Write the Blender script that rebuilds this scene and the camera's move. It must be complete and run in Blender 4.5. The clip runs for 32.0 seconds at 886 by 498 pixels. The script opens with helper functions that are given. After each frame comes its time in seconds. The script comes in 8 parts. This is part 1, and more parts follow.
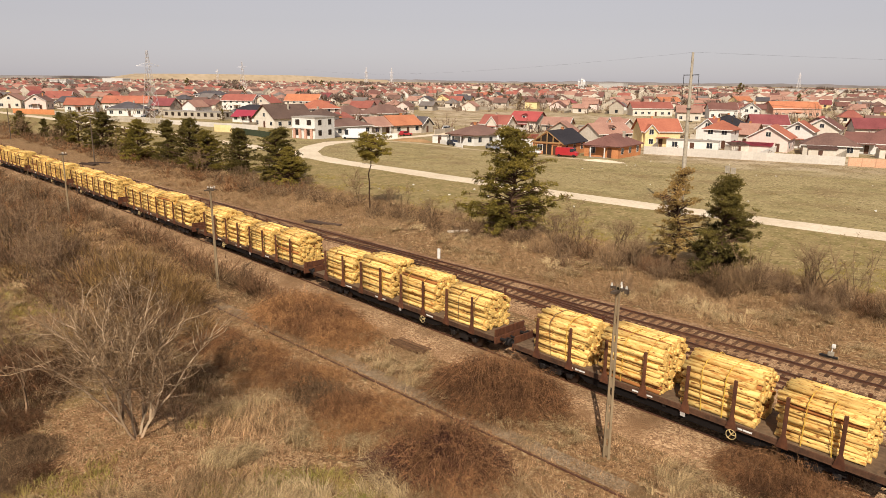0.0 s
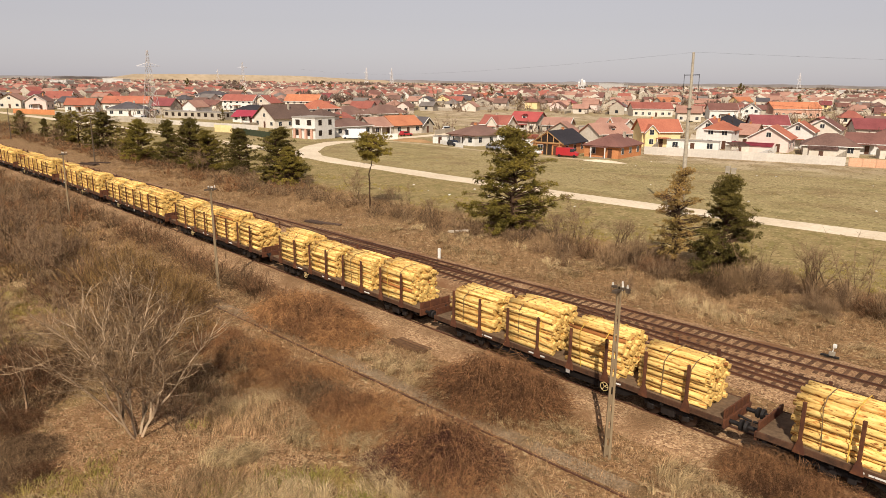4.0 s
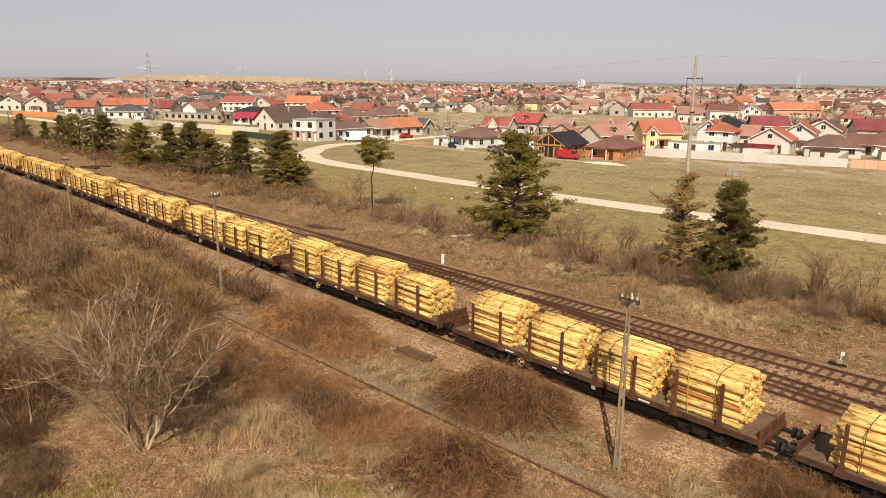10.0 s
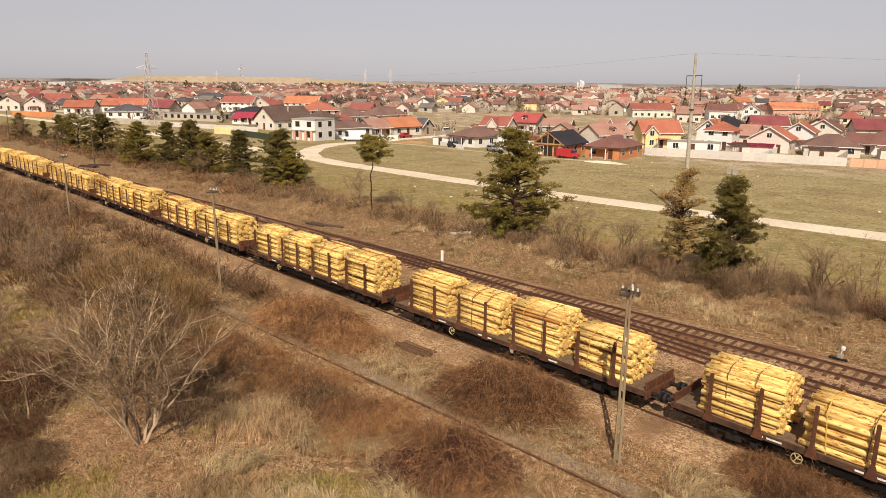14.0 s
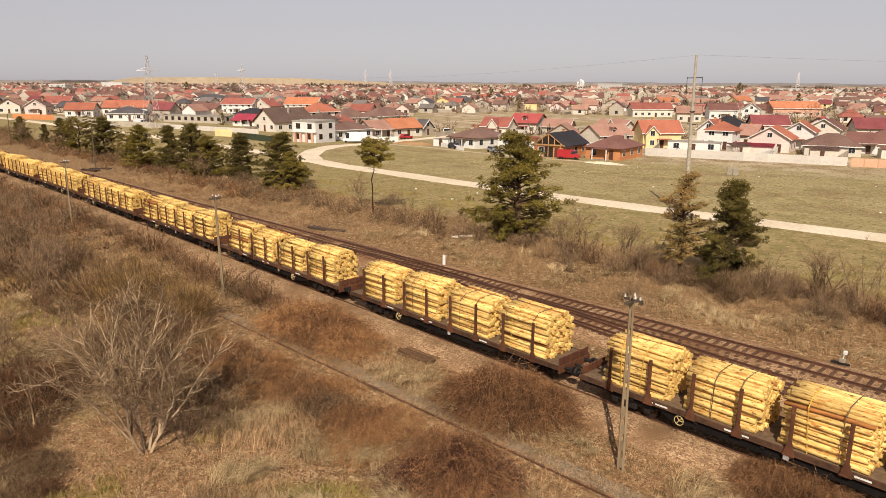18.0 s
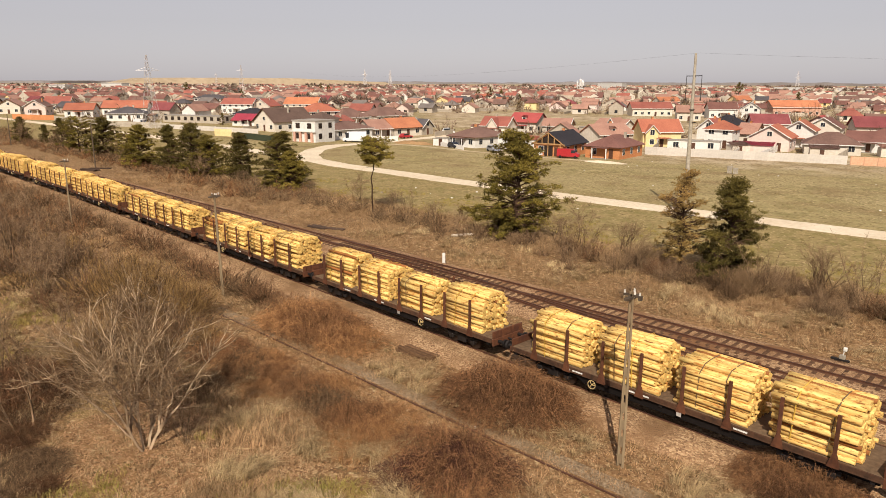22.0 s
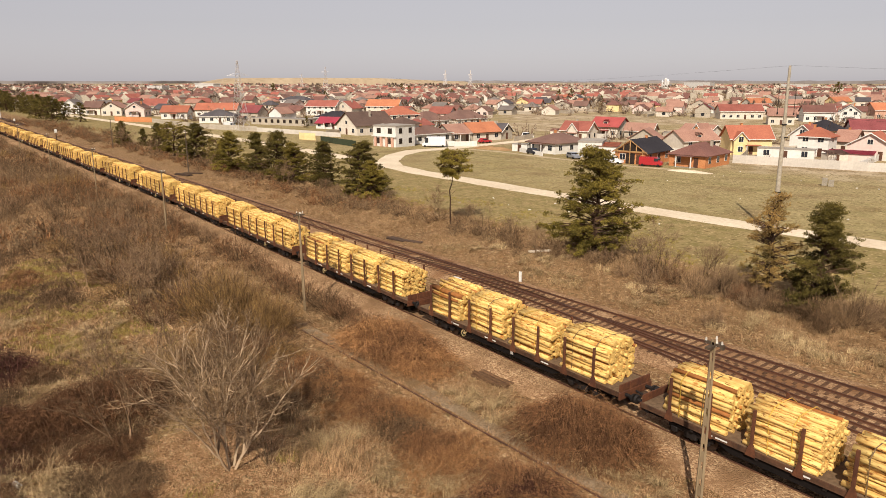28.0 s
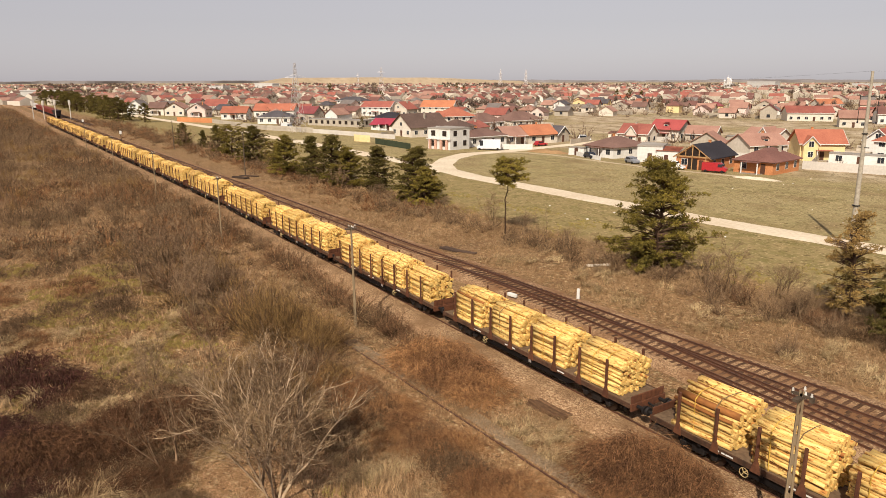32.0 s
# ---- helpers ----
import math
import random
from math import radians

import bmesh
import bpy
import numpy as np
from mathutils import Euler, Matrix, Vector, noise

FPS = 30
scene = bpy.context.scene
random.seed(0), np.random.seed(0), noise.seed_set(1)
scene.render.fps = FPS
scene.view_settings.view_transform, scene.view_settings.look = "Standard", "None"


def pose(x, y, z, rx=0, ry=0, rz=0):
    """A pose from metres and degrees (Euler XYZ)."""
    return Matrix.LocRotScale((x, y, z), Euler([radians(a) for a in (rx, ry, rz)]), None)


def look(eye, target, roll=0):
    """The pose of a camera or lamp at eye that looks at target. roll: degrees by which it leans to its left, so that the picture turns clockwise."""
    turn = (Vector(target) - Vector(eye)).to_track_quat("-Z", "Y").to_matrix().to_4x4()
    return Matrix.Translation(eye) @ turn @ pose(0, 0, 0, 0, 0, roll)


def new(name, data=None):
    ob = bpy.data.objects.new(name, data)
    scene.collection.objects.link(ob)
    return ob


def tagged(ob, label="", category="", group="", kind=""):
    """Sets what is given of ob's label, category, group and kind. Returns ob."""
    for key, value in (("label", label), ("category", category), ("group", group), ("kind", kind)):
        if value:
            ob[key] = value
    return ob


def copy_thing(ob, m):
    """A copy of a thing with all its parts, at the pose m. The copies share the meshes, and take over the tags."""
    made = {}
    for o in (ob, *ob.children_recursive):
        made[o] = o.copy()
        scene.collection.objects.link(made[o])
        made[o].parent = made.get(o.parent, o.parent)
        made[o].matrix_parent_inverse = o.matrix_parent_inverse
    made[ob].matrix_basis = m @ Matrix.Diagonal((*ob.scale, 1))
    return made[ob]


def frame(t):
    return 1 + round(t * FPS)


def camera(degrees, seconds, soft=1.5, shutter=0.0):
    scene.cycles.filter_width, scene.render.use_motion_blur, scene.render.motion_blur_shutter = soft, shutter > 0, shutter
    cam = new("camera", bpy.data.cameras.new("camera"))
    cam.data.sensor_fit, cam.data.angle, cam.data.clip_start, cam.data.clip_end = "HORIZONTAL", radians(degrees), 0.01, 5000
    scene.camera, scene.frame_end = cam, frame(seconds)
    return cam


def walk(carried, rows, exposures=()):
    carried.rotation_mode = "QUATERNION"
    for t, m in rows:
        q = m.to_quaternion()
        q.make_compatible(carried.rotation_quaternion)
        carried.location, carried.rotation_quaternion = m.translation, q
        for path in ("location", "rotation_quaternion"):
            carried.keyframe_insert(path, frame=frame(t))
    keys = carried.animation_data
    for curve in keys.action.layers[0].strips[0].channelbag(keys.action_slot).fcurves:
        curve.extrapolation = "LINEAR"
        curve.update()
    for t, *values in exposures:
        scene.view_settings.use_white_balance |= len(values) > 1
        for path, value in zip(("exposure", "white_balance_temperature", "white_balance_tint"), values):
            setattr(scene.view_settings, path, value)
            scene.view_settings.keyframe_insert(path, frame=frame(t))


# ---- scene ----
cam = camera(65.0, 32.0, soft=0.8)
PATH = [
    (0, (-0.955, 0.979, 15.997), (-2.31, 2.372, 15.524), 0.7),
    (0.5, (-0.949, 0.956, 16.01), (-2.304, 2.348, 15.537), 0.8),
    (1, (-1.004, 0.984, 15.989), (-2.359, 2.376, 15.516), 0.8),
    (1.5, (-1.042, 0.962, 16.063), (-2.397, 2.354, 15.589), 0.7),
    (2, (-1.09, 1.014, 16.101), (-2.446, 2.406, 15.628), 0.7),
    (2.5, (-1.073, 1.033, 16.14), (-2.429, 2.425, 15.666), 0.7),
    (3, (-1.03, 1.006, 16.08), (-2.386, 2.398, 15.607), 0.7),
    (3.5, (-1.002, 1.001, 15.996), (-2.357, 2.393, 15.524), 0.7),
    (5.5, (-1.009, 0.935, 15.856), (-2.364, 2.328, 15.385), 0.8),
    (6, (-1.035, 0.976, 15.917), (-2.391, 2.369, 15.446), 0.7),
    (6.5, (-1.106, 1.003, 15.916), (-2.462, 2.396, 15.446), 0.8),
    (7, (-1.192, 1.018, 15.961), (-2.547, 2.412, 15.49), 0.8),
    (7.5, (-1.287, 1.034, 15.962), (-2.642, 2.428, 15.492), 0.8),
    (8, (-1.389, 1.07, 16.046), (-2.743, 2.464, 15.576), 0.7),
    (8.5, (-1.452, 1.027, 16.117), (-2.806, 2.421, 15.647), 0.7),
    (9, (-1.479, 1.027, 16.216), (-2.834, 2.421, 15.745), 0.6),
    (9.5, (-1.475, 0.992, 16.251), (-2.83, 2.386, 15.781), 0.6),
    (10, (-1.458, 0.966, 16.335), (-2.814, 2.36, 15.864), 0.6),
    (10.5, (-1.432, 0.996, 16.359), (-2.787, 2.39, 15.891), 0.6),
    (11, (-1.43, 0.989, 16.386), (-2.785, 2.382, 15.917), 0.6),
    (11.5, (-1.444, 0.981, 16.39), (-2.798, 2.376, 15.921), 0.6),
    (12, (-1.437, 0.975, 16.361), (-2.792, 2.37, 15.892), 0.6),
    (12.5, (-1.436, 0.964, 16.219), (-2.791, 2.359, 15.752), 0.6),
    (13, (-1.436, 0.977, 16.038), (-2.791, 2.371, 15.57), 0.6),
    (13.5, (-1.43, 0.945, 15.938), (-2.785, 2.34, 15.47), 0.6),
    (14, (-1.496, 0.994, 15.919), (-2.85, 2.389, 15.451), 0.6),
    (14.5, (-1.538, 1.008, 16.008), (-2.893, 2.403, 15.54), 0.5),
    (16.5, (-1.523, 0.969, 16.297), (-2.879, 2.363, 15.828), 0.4),
    (17, (-1.529, 0.939, 16.303), (-2.885, 2.333, 15.835), 0.3),
    (17.5, (-1.532, 0.905, 16.347), (-2.888, 2.298, 15.878), 0.3),
    (18, (-1.557, 0.914, 16.342), (-2.913, 2.308, 15.873), 0.3),
    (18.5, (-1.548, 0.931, 16.344), (-2.905, 2.324, 15.875), 0.2),
    (19, (-1.561, 0.928, 16.347), (-2.917, 2.321, 15.877), 0.2),
    (19.5, (-1.557, 0.938, 16.338), (-2.913, 2.33, 15.868), 0.2),
    (20, (-1.531, 0.952, 16.295), (-2.888, 2.345, 15.825), 0.2),
    (20.5, (-1.526, 0.944, 16.244), (-2.883, 2.336, 15.775), 0.2),
    (21, (-1.544, 0.946, 16.203), (-2.901, 2.339, 15.734), 0.2),
    (21.5, (-1.53, 0.955, 16.163), (-2.886, 2.348, 15.695), 0.2),
    (22, (-1.528, 0.929, 16.173), (-2.884, 2.323, 15.704), 0.2),
    (22.5, (-1.534, 0.888, 16.15), (-2.89, 2.281, 15.681), 0.2),
    (23, (-1.573, 0.873, 16.131), (-2.931, 2.263, 15.662), 0.1),
    (23.5, (-1.591, 0.869, 16.132), (-2.957, 2.252, 15.663), 0.1),
    (24, (-1.587, 0.879, 16.256), (-2.97, 2.245, 15.787), 0.1),
    (24.5, (-1.591, 0.932, 16.631), (-2.975, 2.297, 16.161), 0.0),
    (25, (-1.593, 0.914, 16.938), (-2.985, 2.271, 16.467), 0.0),
    (25.5, (-1.636, 0.989, 17.179), (-3.043, 2.33, 16.707), 0.1),
    (27.5, (-1.587, 0.922, 17.821), (-3.071, 2.177, 17.347), 0.0),
    (28, (-1.64, 0.942, 17.898), (-3.143, 2.174, 17.426), 0.0),
    (28.5, (-1.641, 0.926, 18.08), (-3.165, 2.131, 17.607), -0.0),
    (29, (-1.645, 0.935, 18.287), (-3.19, 2.114, 17.813), 0.0),
    (29.5, (-1.621, 1.013, 18.423), (-3.188, 2.162, 17.95), -0.1),
    (30, (-1.608, 1.016, 18.606), (-3.195, 2.136, 18.133), -0.1),
    (30.5, (-1.782, 1.111, 18.644), (-3.376, 2.223, 18.17), -0.0),
    (31, (-2.07, 1.239, 18.697), (-3.663, 2.351, 18.223), -0.0),
    (31.5, (-2.65, 1.621, 18.693), (-4.243, 2.734, 18.217), -0.0),
    (32, (-3.448, 2.095, 18.71), (-5.041, 3.207, 18.236), -0.1),
]
walk(cam, [(t, look(eye, target, roll)) for t, eye, target, roll in PATH])

# ---- light ----
SUN_AZ, SUN_EL = radians(-38.0), radians(41.0)     # compass turn from +y towards +x of where the sun stands
sun_dir = Vector((math.sin(SUN_AZ + math.pi) * math.cos(SUN_EL), math.cos(SUN_AZ + math.pi) * math.cos(SUN_EL), math.sin(SUN_EL)))
world = bpy.data.worlds.new("sky")
scene.world = world
world.use_nodes = True
wn = world.node_tree
sky = wn.nodes.new("ShaderNodeTexSky")
sky.sky_type, sky.sun_disc = "NISHITA", False
sky.sun_elevation, sky.sun_rotation = SUN_EL, math.atan2(sun_dir.x, sun_dir.y)
sky.air_density, sky.dust_density, sky.ozone_density, sky.altitude = 1.0, 0.7, 1.0, 100.0
dull = wn.nodes.new("ShaderNodeHueSaturation")        # hazy spring air
dull.inputs["Saturation"].default_value = 0.35
wn.links.new(sky.outputs[0], dull.inputs["Color"])
hazy = wn.nodes.new("ShaderNodeMix")
hazy.data_type = "RGBA"
hazy.inputs["Factor"].default_value = 0.6
hazy.inputs["B"].default_value = (6.2, 5.66, 6.15, 1)
wn.links.new(dull.outputs[0], hazy.inputs["A"])
wn.nodes["Background"].inputs[1].default_value = 0.086
wn.links.new(hazy.outputs["Result"], wn.nodes["Background"].inputs[0])
sun_data = bpy.data.lights.new("sun", "SUN")
sun_data.energy, sun_data.angle, sun_data.color = 5.6, radians(0.53), (1.0, 0.905, 0.765)
sun = new("sun", sun_data)
sun.matrix_world = look(sun_dir * 200, (0, 0, 0))
scene.view_settings.exposure = 0.0

# ---- materials ----


def rgb(r, g, b):
    """Linear colour from 0..255 display values."""
    def f(c):
        c /= 255
        return c / 12.92 if c <= 0.04045 else ((c + 0.055) / 1.055) ** 2.4
    return (f(r), f(g), f(b), 1)


def mat(name, a, b=None, rough=0.85, metal=0.0, fine=6.0, coarse=0.6, bump=0.3, vary=0.15, stretch=(1, 1, 1), space="Object"):
    """A surface mottled between the colours a and b at two scales, with relief and a change from object to object."""
    m = bpy.data.materials.new(name)
    m.use_nodes = True
    t = m.node_tree
    n, l = t.nodes, t.links
    bs = n["Principled BSDF"]
    b = b or tuple(c * 0.6 for c in a[:3]) + (1,)
    co = n.new("ShaderNodeTexCoord")
    geo = n.new("ShaderNodeNewGeometry")
    mp = n.new("ShaderNodeMapping")
    mp.inputs["Scale"].default_value = stretch
    l.new(geo.outputs["Position"] if space == "World" else co.outputs["Object"], mp.inputs["Vector"])
    n1, n2 = n.new("ShaderNodeTexNoise"), n.new("ShaderNodeTexNoise")
    n1.inputs["Scale"].default_value, n1.inputs["Detail"].default_value = fine, 6
    n2.inputs["Scale"].default_value, n2.inputs["Detail"].default_value = coarse, 4
    l.new(mp.outputs[0], n1.inputs["Vector"])
    l.new(mp.outputs[0], n2.inputs["Vector"])
    add = n.new("ShaderNodeMath")
    add.operation = "MULTIPLY_ADD"
    add.inputs[1].default_value = 0.55
    l.new(n1.outputs["Fac"], add.inputs[0])
    half = n.new("ShaderNodeMath")
    half.operation = "MULTIPLY"
    half.inputs[1].default_value = 0.45
    l.new(n2.outputs["Fac"], half.inputs[0])
    l.new(half.outputs[0], add.inputs[2])
    ramp = n.new("ShaderNodeValToRGB")
    ramp.color_ramp.elements[0].position, ramp.color_ramp.elements[1].position = 0.34, 0.66
    ramp.color_ramp.elements[0].color, ramp.color_ramp.elements[1].color = b, a
    l.new(add.outputs[0], ramp.inputs[0])
    info = n.new("ShaderNodeObjectInfo")
    sc = n.new("ShaderNodeMapRange")
    sc.inputs["To Min"].default_value, sc.inputs["To Max"].default_value = 1 - vary, 1 + vary
    l.new(info.outputs["Random"], sc.inputs["Value"])
    hsv = n.new("ShaderNodeHueSaturation")
    l.new(ramp.outputs[0], hsv.inputs["Color"])
    l.new(sc.outputs[0], hsv.inputs["Value"])
    l.new(hsv.outputs[0], bs.inputs["Base Color"])
    bs.inputs["Roughness"].default_value, bs.inputs["Metallic"].default_value = rough, metal
    bs.inputs["Specular IOR Level"].default_value = 0.12 if rough > 0.65 else 0.4
    if bump:
        bp = n.new("ShaderNodeBump")
        bp.inputs["Strength"].default_value, bp.inputs["Distance"].default_value = bump, 0.03
        l.new(n1.outputs["Fac"], bp.inputs["Height"])
        l.new(bp.outputs[0], bs.inputs["Normal"])
    return m


def patchy(m, colour, scale, lo, hi, stretch=(1, 1, 1), space="Object"):
    """Lay worn patches of another colour over a surface."""
    n, l = m.node_tree.nodes, m.node_tree.links
    bs = n["Principled BSDF"]
    old = bs.inputs["Base Color"].links[0].from_socket
    co, geo, mp, tx = n.new("ShaderNodeTexCoord"), n.new("ShaderNodeNewGeometry"), n.new("ShaderNodeMapping"), n.new("ShaderNodeTexNoise")
    mp.inputs["Scale"].default_value = stretch
    tx.inputs["Scale"].default_value, tx.inputs["Detail"].default_value = scale, 3
    info, add = n.new("ShaderNodeObjectInfo"), n.new("ShaderNodeVectorMath")
    add.operation = "ADD"
    times = n.new("ShaderNodeMath")
    times.operation = "MULTIPLY"
    times.inputs[1].default_value = 40.0 if space == "Object" else 0.0
    l.new(info.outputs["Random"], times.inputs[0])
    l.new(co.outputs["Object"] if space == "Object" else geo.outputs["Position"], add.inputs[0])
    l.new(times.outputs[0], add.inputs[1])
    l.new(add.outputs[0], mp.inputs["Vector"])
    l.new(mp.outputs[0], tx.inputs["Vector"])
    r = n.new("ShaderNodeMapRange")
    r.inputs["From Min"].default_value, r.inputs["From Max"].default_value = lo, hi
    l.new(tx.outputs["Fac"], r.inputs["Value"])
    mx = n.new("ShaderNodeMix")
    mx.data_type = "RGBA"
    l.new(r.outputs[0], mx.inputs["Factor"])
    l.new(old, mx.inputs["A"])
    mx.inputs["B"].default_value = colour
    l.new(mx.outputs["Result"], bs.inputs["Base Color"])
    return m


def islands(m, lo, hi):
    """Let every blade or stem of a joined mesh differ in tone."""
    n, l = m.node_tree.nodes, m.node_tree.links
    bs = n["Principled BSDF"]
    old = bs.inputs["Base Color"].links[0].from_socket
    geo, r, hsv = n.new("ShaderNodeNewGeometry"), n.new("ShaderNodeMapRange"), n.new("ShaderNodeHueSaturation")
    r.inputs["To Min"].default_value, r.inputs["To Max"].default_value = lo, hi
    l.new(geo.outputs["Random Per Island"], r.inputs["Value"])
    l.new(r.outputs[0], hsv.inputs["Value"])
    l.new(old, hsv.inputs["Color"])
    l.new(hsv.outputs[0], bs.inputs["Base Color"])
    return m


def stony(name, tones, scale, mud, bump=1.0):
    """Loose broken stone: cells of several tones with dark gaps, dusted with soil in places."""
    m = mat(name, tones[0], tones[1], 0.95, fine=3, coarse=0.25, bump=0, vary=0, space="World")
    n, l = m.node_tree.nodes, m.node_tree.links
    bs = n["Principled BSDF"]
    geo, vo, ramp = n.new("ShaderNodeNewGeometry"), n.new("ShaderNodeTexVoronoi"), n.new("ShaderNodeValToRGB")
    vo.inputs["Scale"].default_value = scale
    l.new(geo.outputs["Position"], vo.inputs["Vector"])
    sep = n.new("ShaderNodeSeparateColor")
    l.new(vo.outputs["Color"], sep.inputs[0])
    ramp.color_ramp.elements[0].color, ramp.color_ramp.elements[1].color = tones[1], tones[2]
    ramp.color_ramp.elements.new(0.5).color = tones[0]
    l.new(sep.outputs[0], ramp.inputs[0])
    old = bs.inputs["Base Color"].links[0].from_socket
    mx = n.new("ShaderNodeMix")
    mx.data_type = "RGBA"
    mx.inputs["Factor"].default_value = 0.65
    l.new(old, mx.inputs["A"])
    l.new(ramp.outputs[0], mx.inputs["B"])
    l.new(mx.outputs["Result"], bs.inputs["Base Color"])
    bp = n.new("ShaderNodeBump")
    bp.inputs["Strength"].default_value, bp.inputs["Distance"].default_value = bump, 0.05
    bp.invert = True
    l.new(vo.outputs["Distance"], bp.inputs["Height"])
    l.new(bp.outputs[0], bs.inputs["Normal"])
    return patchy(m, mud, 0.35, 0.44, 0.66, space="World")


M_LOG = mat("peeled_log", rgb(236, 206, 130), rgb(190, 142, 76), 0.75, fine=9, coarse=1.6, bump=0.6, vary=0.24, stretch=(0.25, 1, 1))
patchy(M_LOG, rgb(176, 120, 62), 3.4, 0.56, 0.68, (0.6, 2, 2))
patchy(M_LOG, rgb(122, 78, 40), 8.0, 0.58, 0.68, (0.4, 1.6, 1.6))
M_BARK = mat("bark_log", rgb(170, 112, 62), rgb(112, 70, 40), 0.85, fine=9, coarse=1.2, vary=0.2, stretch=(0.25, 1, 1))
M_END = mat("log_end", rgb(226, 192, 116), rgb(190, 146, 78), 0.8, fine=14, coarse=3, vary=0.15)
M_RUST = mat("rust_paint", rgb(106, 67, 47), rgb(70, 45, 34), 0.7, fine=5, coarse=0.7, vary=0.12)
patchy(M_RUST, rgb(78, 50, 41), 1.3, 0.52, 0.72)
M_SILL = mat("grimy_sill", rgb(94, 66, 49), rgb(60, 45, 36), 0.8, fine=6, coarse=0.9, vary=0.15)
M_DECK = mat("deck_boards", rgb(124, 102, 80), rgb(90, 72, 56), 0.85, fine=5, coarse=0.5, vary=0.1)
M_DARK = mat("oily_steel", rgb(44, 38, 36), rgb(26, 23, 22), 0.6, 0.3, vary=0.1)
# near-black tone that paints the shade below the wagon sills
M_UNDERSHADE = mat("undersill_shade", rgb(30, 25, 23), rgb(18, 15, 14), 0.8, 0.0, vary=0.1)
M_WHEEL = mat("wheel_steel", rgb(70, 56, 48), rgb(42, 34, 30), 0.5, 0.6, vary=0.1)
M_YELLOW = mat("yellow_paint", rgb(204, 182, 128), rgb(150, 124, 82), 0.5)
M_WHITE = mat("white_paint", rgb(222, 220, 214), rgb(196, 192, 184), 0.6, vary=0.04)
M_PLATE = mat("grey_plate", rgb(176, 170, 164), rgb(140, 132, 126), 0.6, vary=0.2)
M_STRAP = mat("strap", rgb(216, 176, 70), rgb(180, 140, 60), 0.6)
M_STRAPG = mat("strap_grey", rgb(122, 98, 66), rgb(96, 76, 52), 0.6)
M_RAIL = mat("rusty_rail", rgb(104, 68, 49), rgb(68, 46, 36), 0.6, 0.2, vary=0.05)
M_SLEEPER = mat("sleeper_wood", rgb(92, 74, 62), rgb(56, 44, 38), 0.9, fine=8, coarse=1, vary=0.3)
M_SLEEPERB = mat("sleeper_stained", rgb(112, 82, 60), rgb(66, 48, 36), 0.9, fine=8, coarse=1, vary=0.3)
M_BALLAST = stony("ballast", (rgb(166, 131, 97), rgb(102, 75, 55), rgb(212, 180, 140)), 12.0, rgb(128, 98, 70))
M_BALLASTB = stony("stained_ballast", (rgb(162, 127, 94), rgb(92, 68, 50), rgb(208, 174, 134)), 12.0, rgb(126, 91, 63))
M_PATH = stony("gravel_path", (rgb(142, 122, 98), rgb(100, 82, 64), rgb(176, 156, 128)), 14.0, rgb(118, 94, 66))
M_ROAD = mat("dirt_road", rgb(220, 204, 180), rgb(192, 173, 147), 0.95, fine=2, coarse=0.15, bump=0.4, vary=0, space="World")
M_POLE = mat("weathered_pole", rgb(150, 130, 102), rgb(106, 90, 70), 0.85, fine=5, coarse=0.8, vary=0.08, stretch=(1, 1, 0.2))
M_CONC = mat("concrete", rgb(168, 158, 142), rgb(134, 124, 110), 0.9, fine=4, coarse=0.5)
M_PORC = mat("porcelain", rgb(206, 200, 190), rgb(186, 180, 170), 0.35, bump=0)

# ---- ground ----


def sstep(v, a, b):
    v = min(1, max(0, (v - a) / (b - a)))
    return v * v * (3 - 2 * v)


def gz(x, y):
    """Height of the ground."""
    z = -0.9 * sstep(y, 100, 150)
    rough = 1 - 0.85 * sstep(y, 20, 23) * (1 - sstep(y, 47, 50)) - 0.8 * sstep(y, 62, 70)
    z += rough * 0.22 * noise.noise((x * 0.09, y * 0.09, 0)) + rough * 0.09 * noise.noise((x * 0.35, y * 0.35, 4))
    return z


def strip(name, pts, width, z, material, label, seg=2.0, lift=None):
    """A flat band along a polyline, laid on the ground."""
    ob = new(name, bpy.data.meshes.new(name))
    P = [Vector((p[0], p[1])) for p in pts]
    path = []
    for a, b in zip(P, P[1:]):
        k = max(1, int((b - a).length / seg))
        path += [a.lerp(b, i / k) for i in range(k)]
    path.append(P[-1])
    vs, fs = [], []
    for i, p in enumerate(path):
        d = (path[min(i + 1, len(path) - 1)] - path[max(i - 1, 0)]).normalized()
        nrm = Vector((-d.y, d.x))
        for s in (-1, -0.5, 0, 0.5, 1):
            w = width / 2 * s * (1 + (0.12 * noise.noise((p.x * 0.3, p.y * 0.3, s)) if abs(s) == 1 else 0))
            q = p + nrm * w
            vs.append((q.x, q.y, gz(q.x, q.y) + z - (0.12 if abs(s) == 1 else 0)))
        if i:
            for k in range(4):
                a = (i - 1) * 5 + k
                fs.append((a, a + 1, a + 6, a + 5))
    ob.data.from_pydata(vs, [], [f[::-1] for f in fs])
    ob.data.materials.append(material)
    return tagged(ob, label, name.split("_")[-1], kind="structure")


def axis_lines(lo, hi, a, b, step):
    out = list(np.arange(a, b + 1e-6, step))
    s, v = step, b
    while v < hi:
        s *= 1.25
        v += s
        out.append(min(v, hi))
    s, v = step, a
    while v > lo:
        s *= 1.25
        v -= s
        out.insert(0, max(v, lo))
    return out


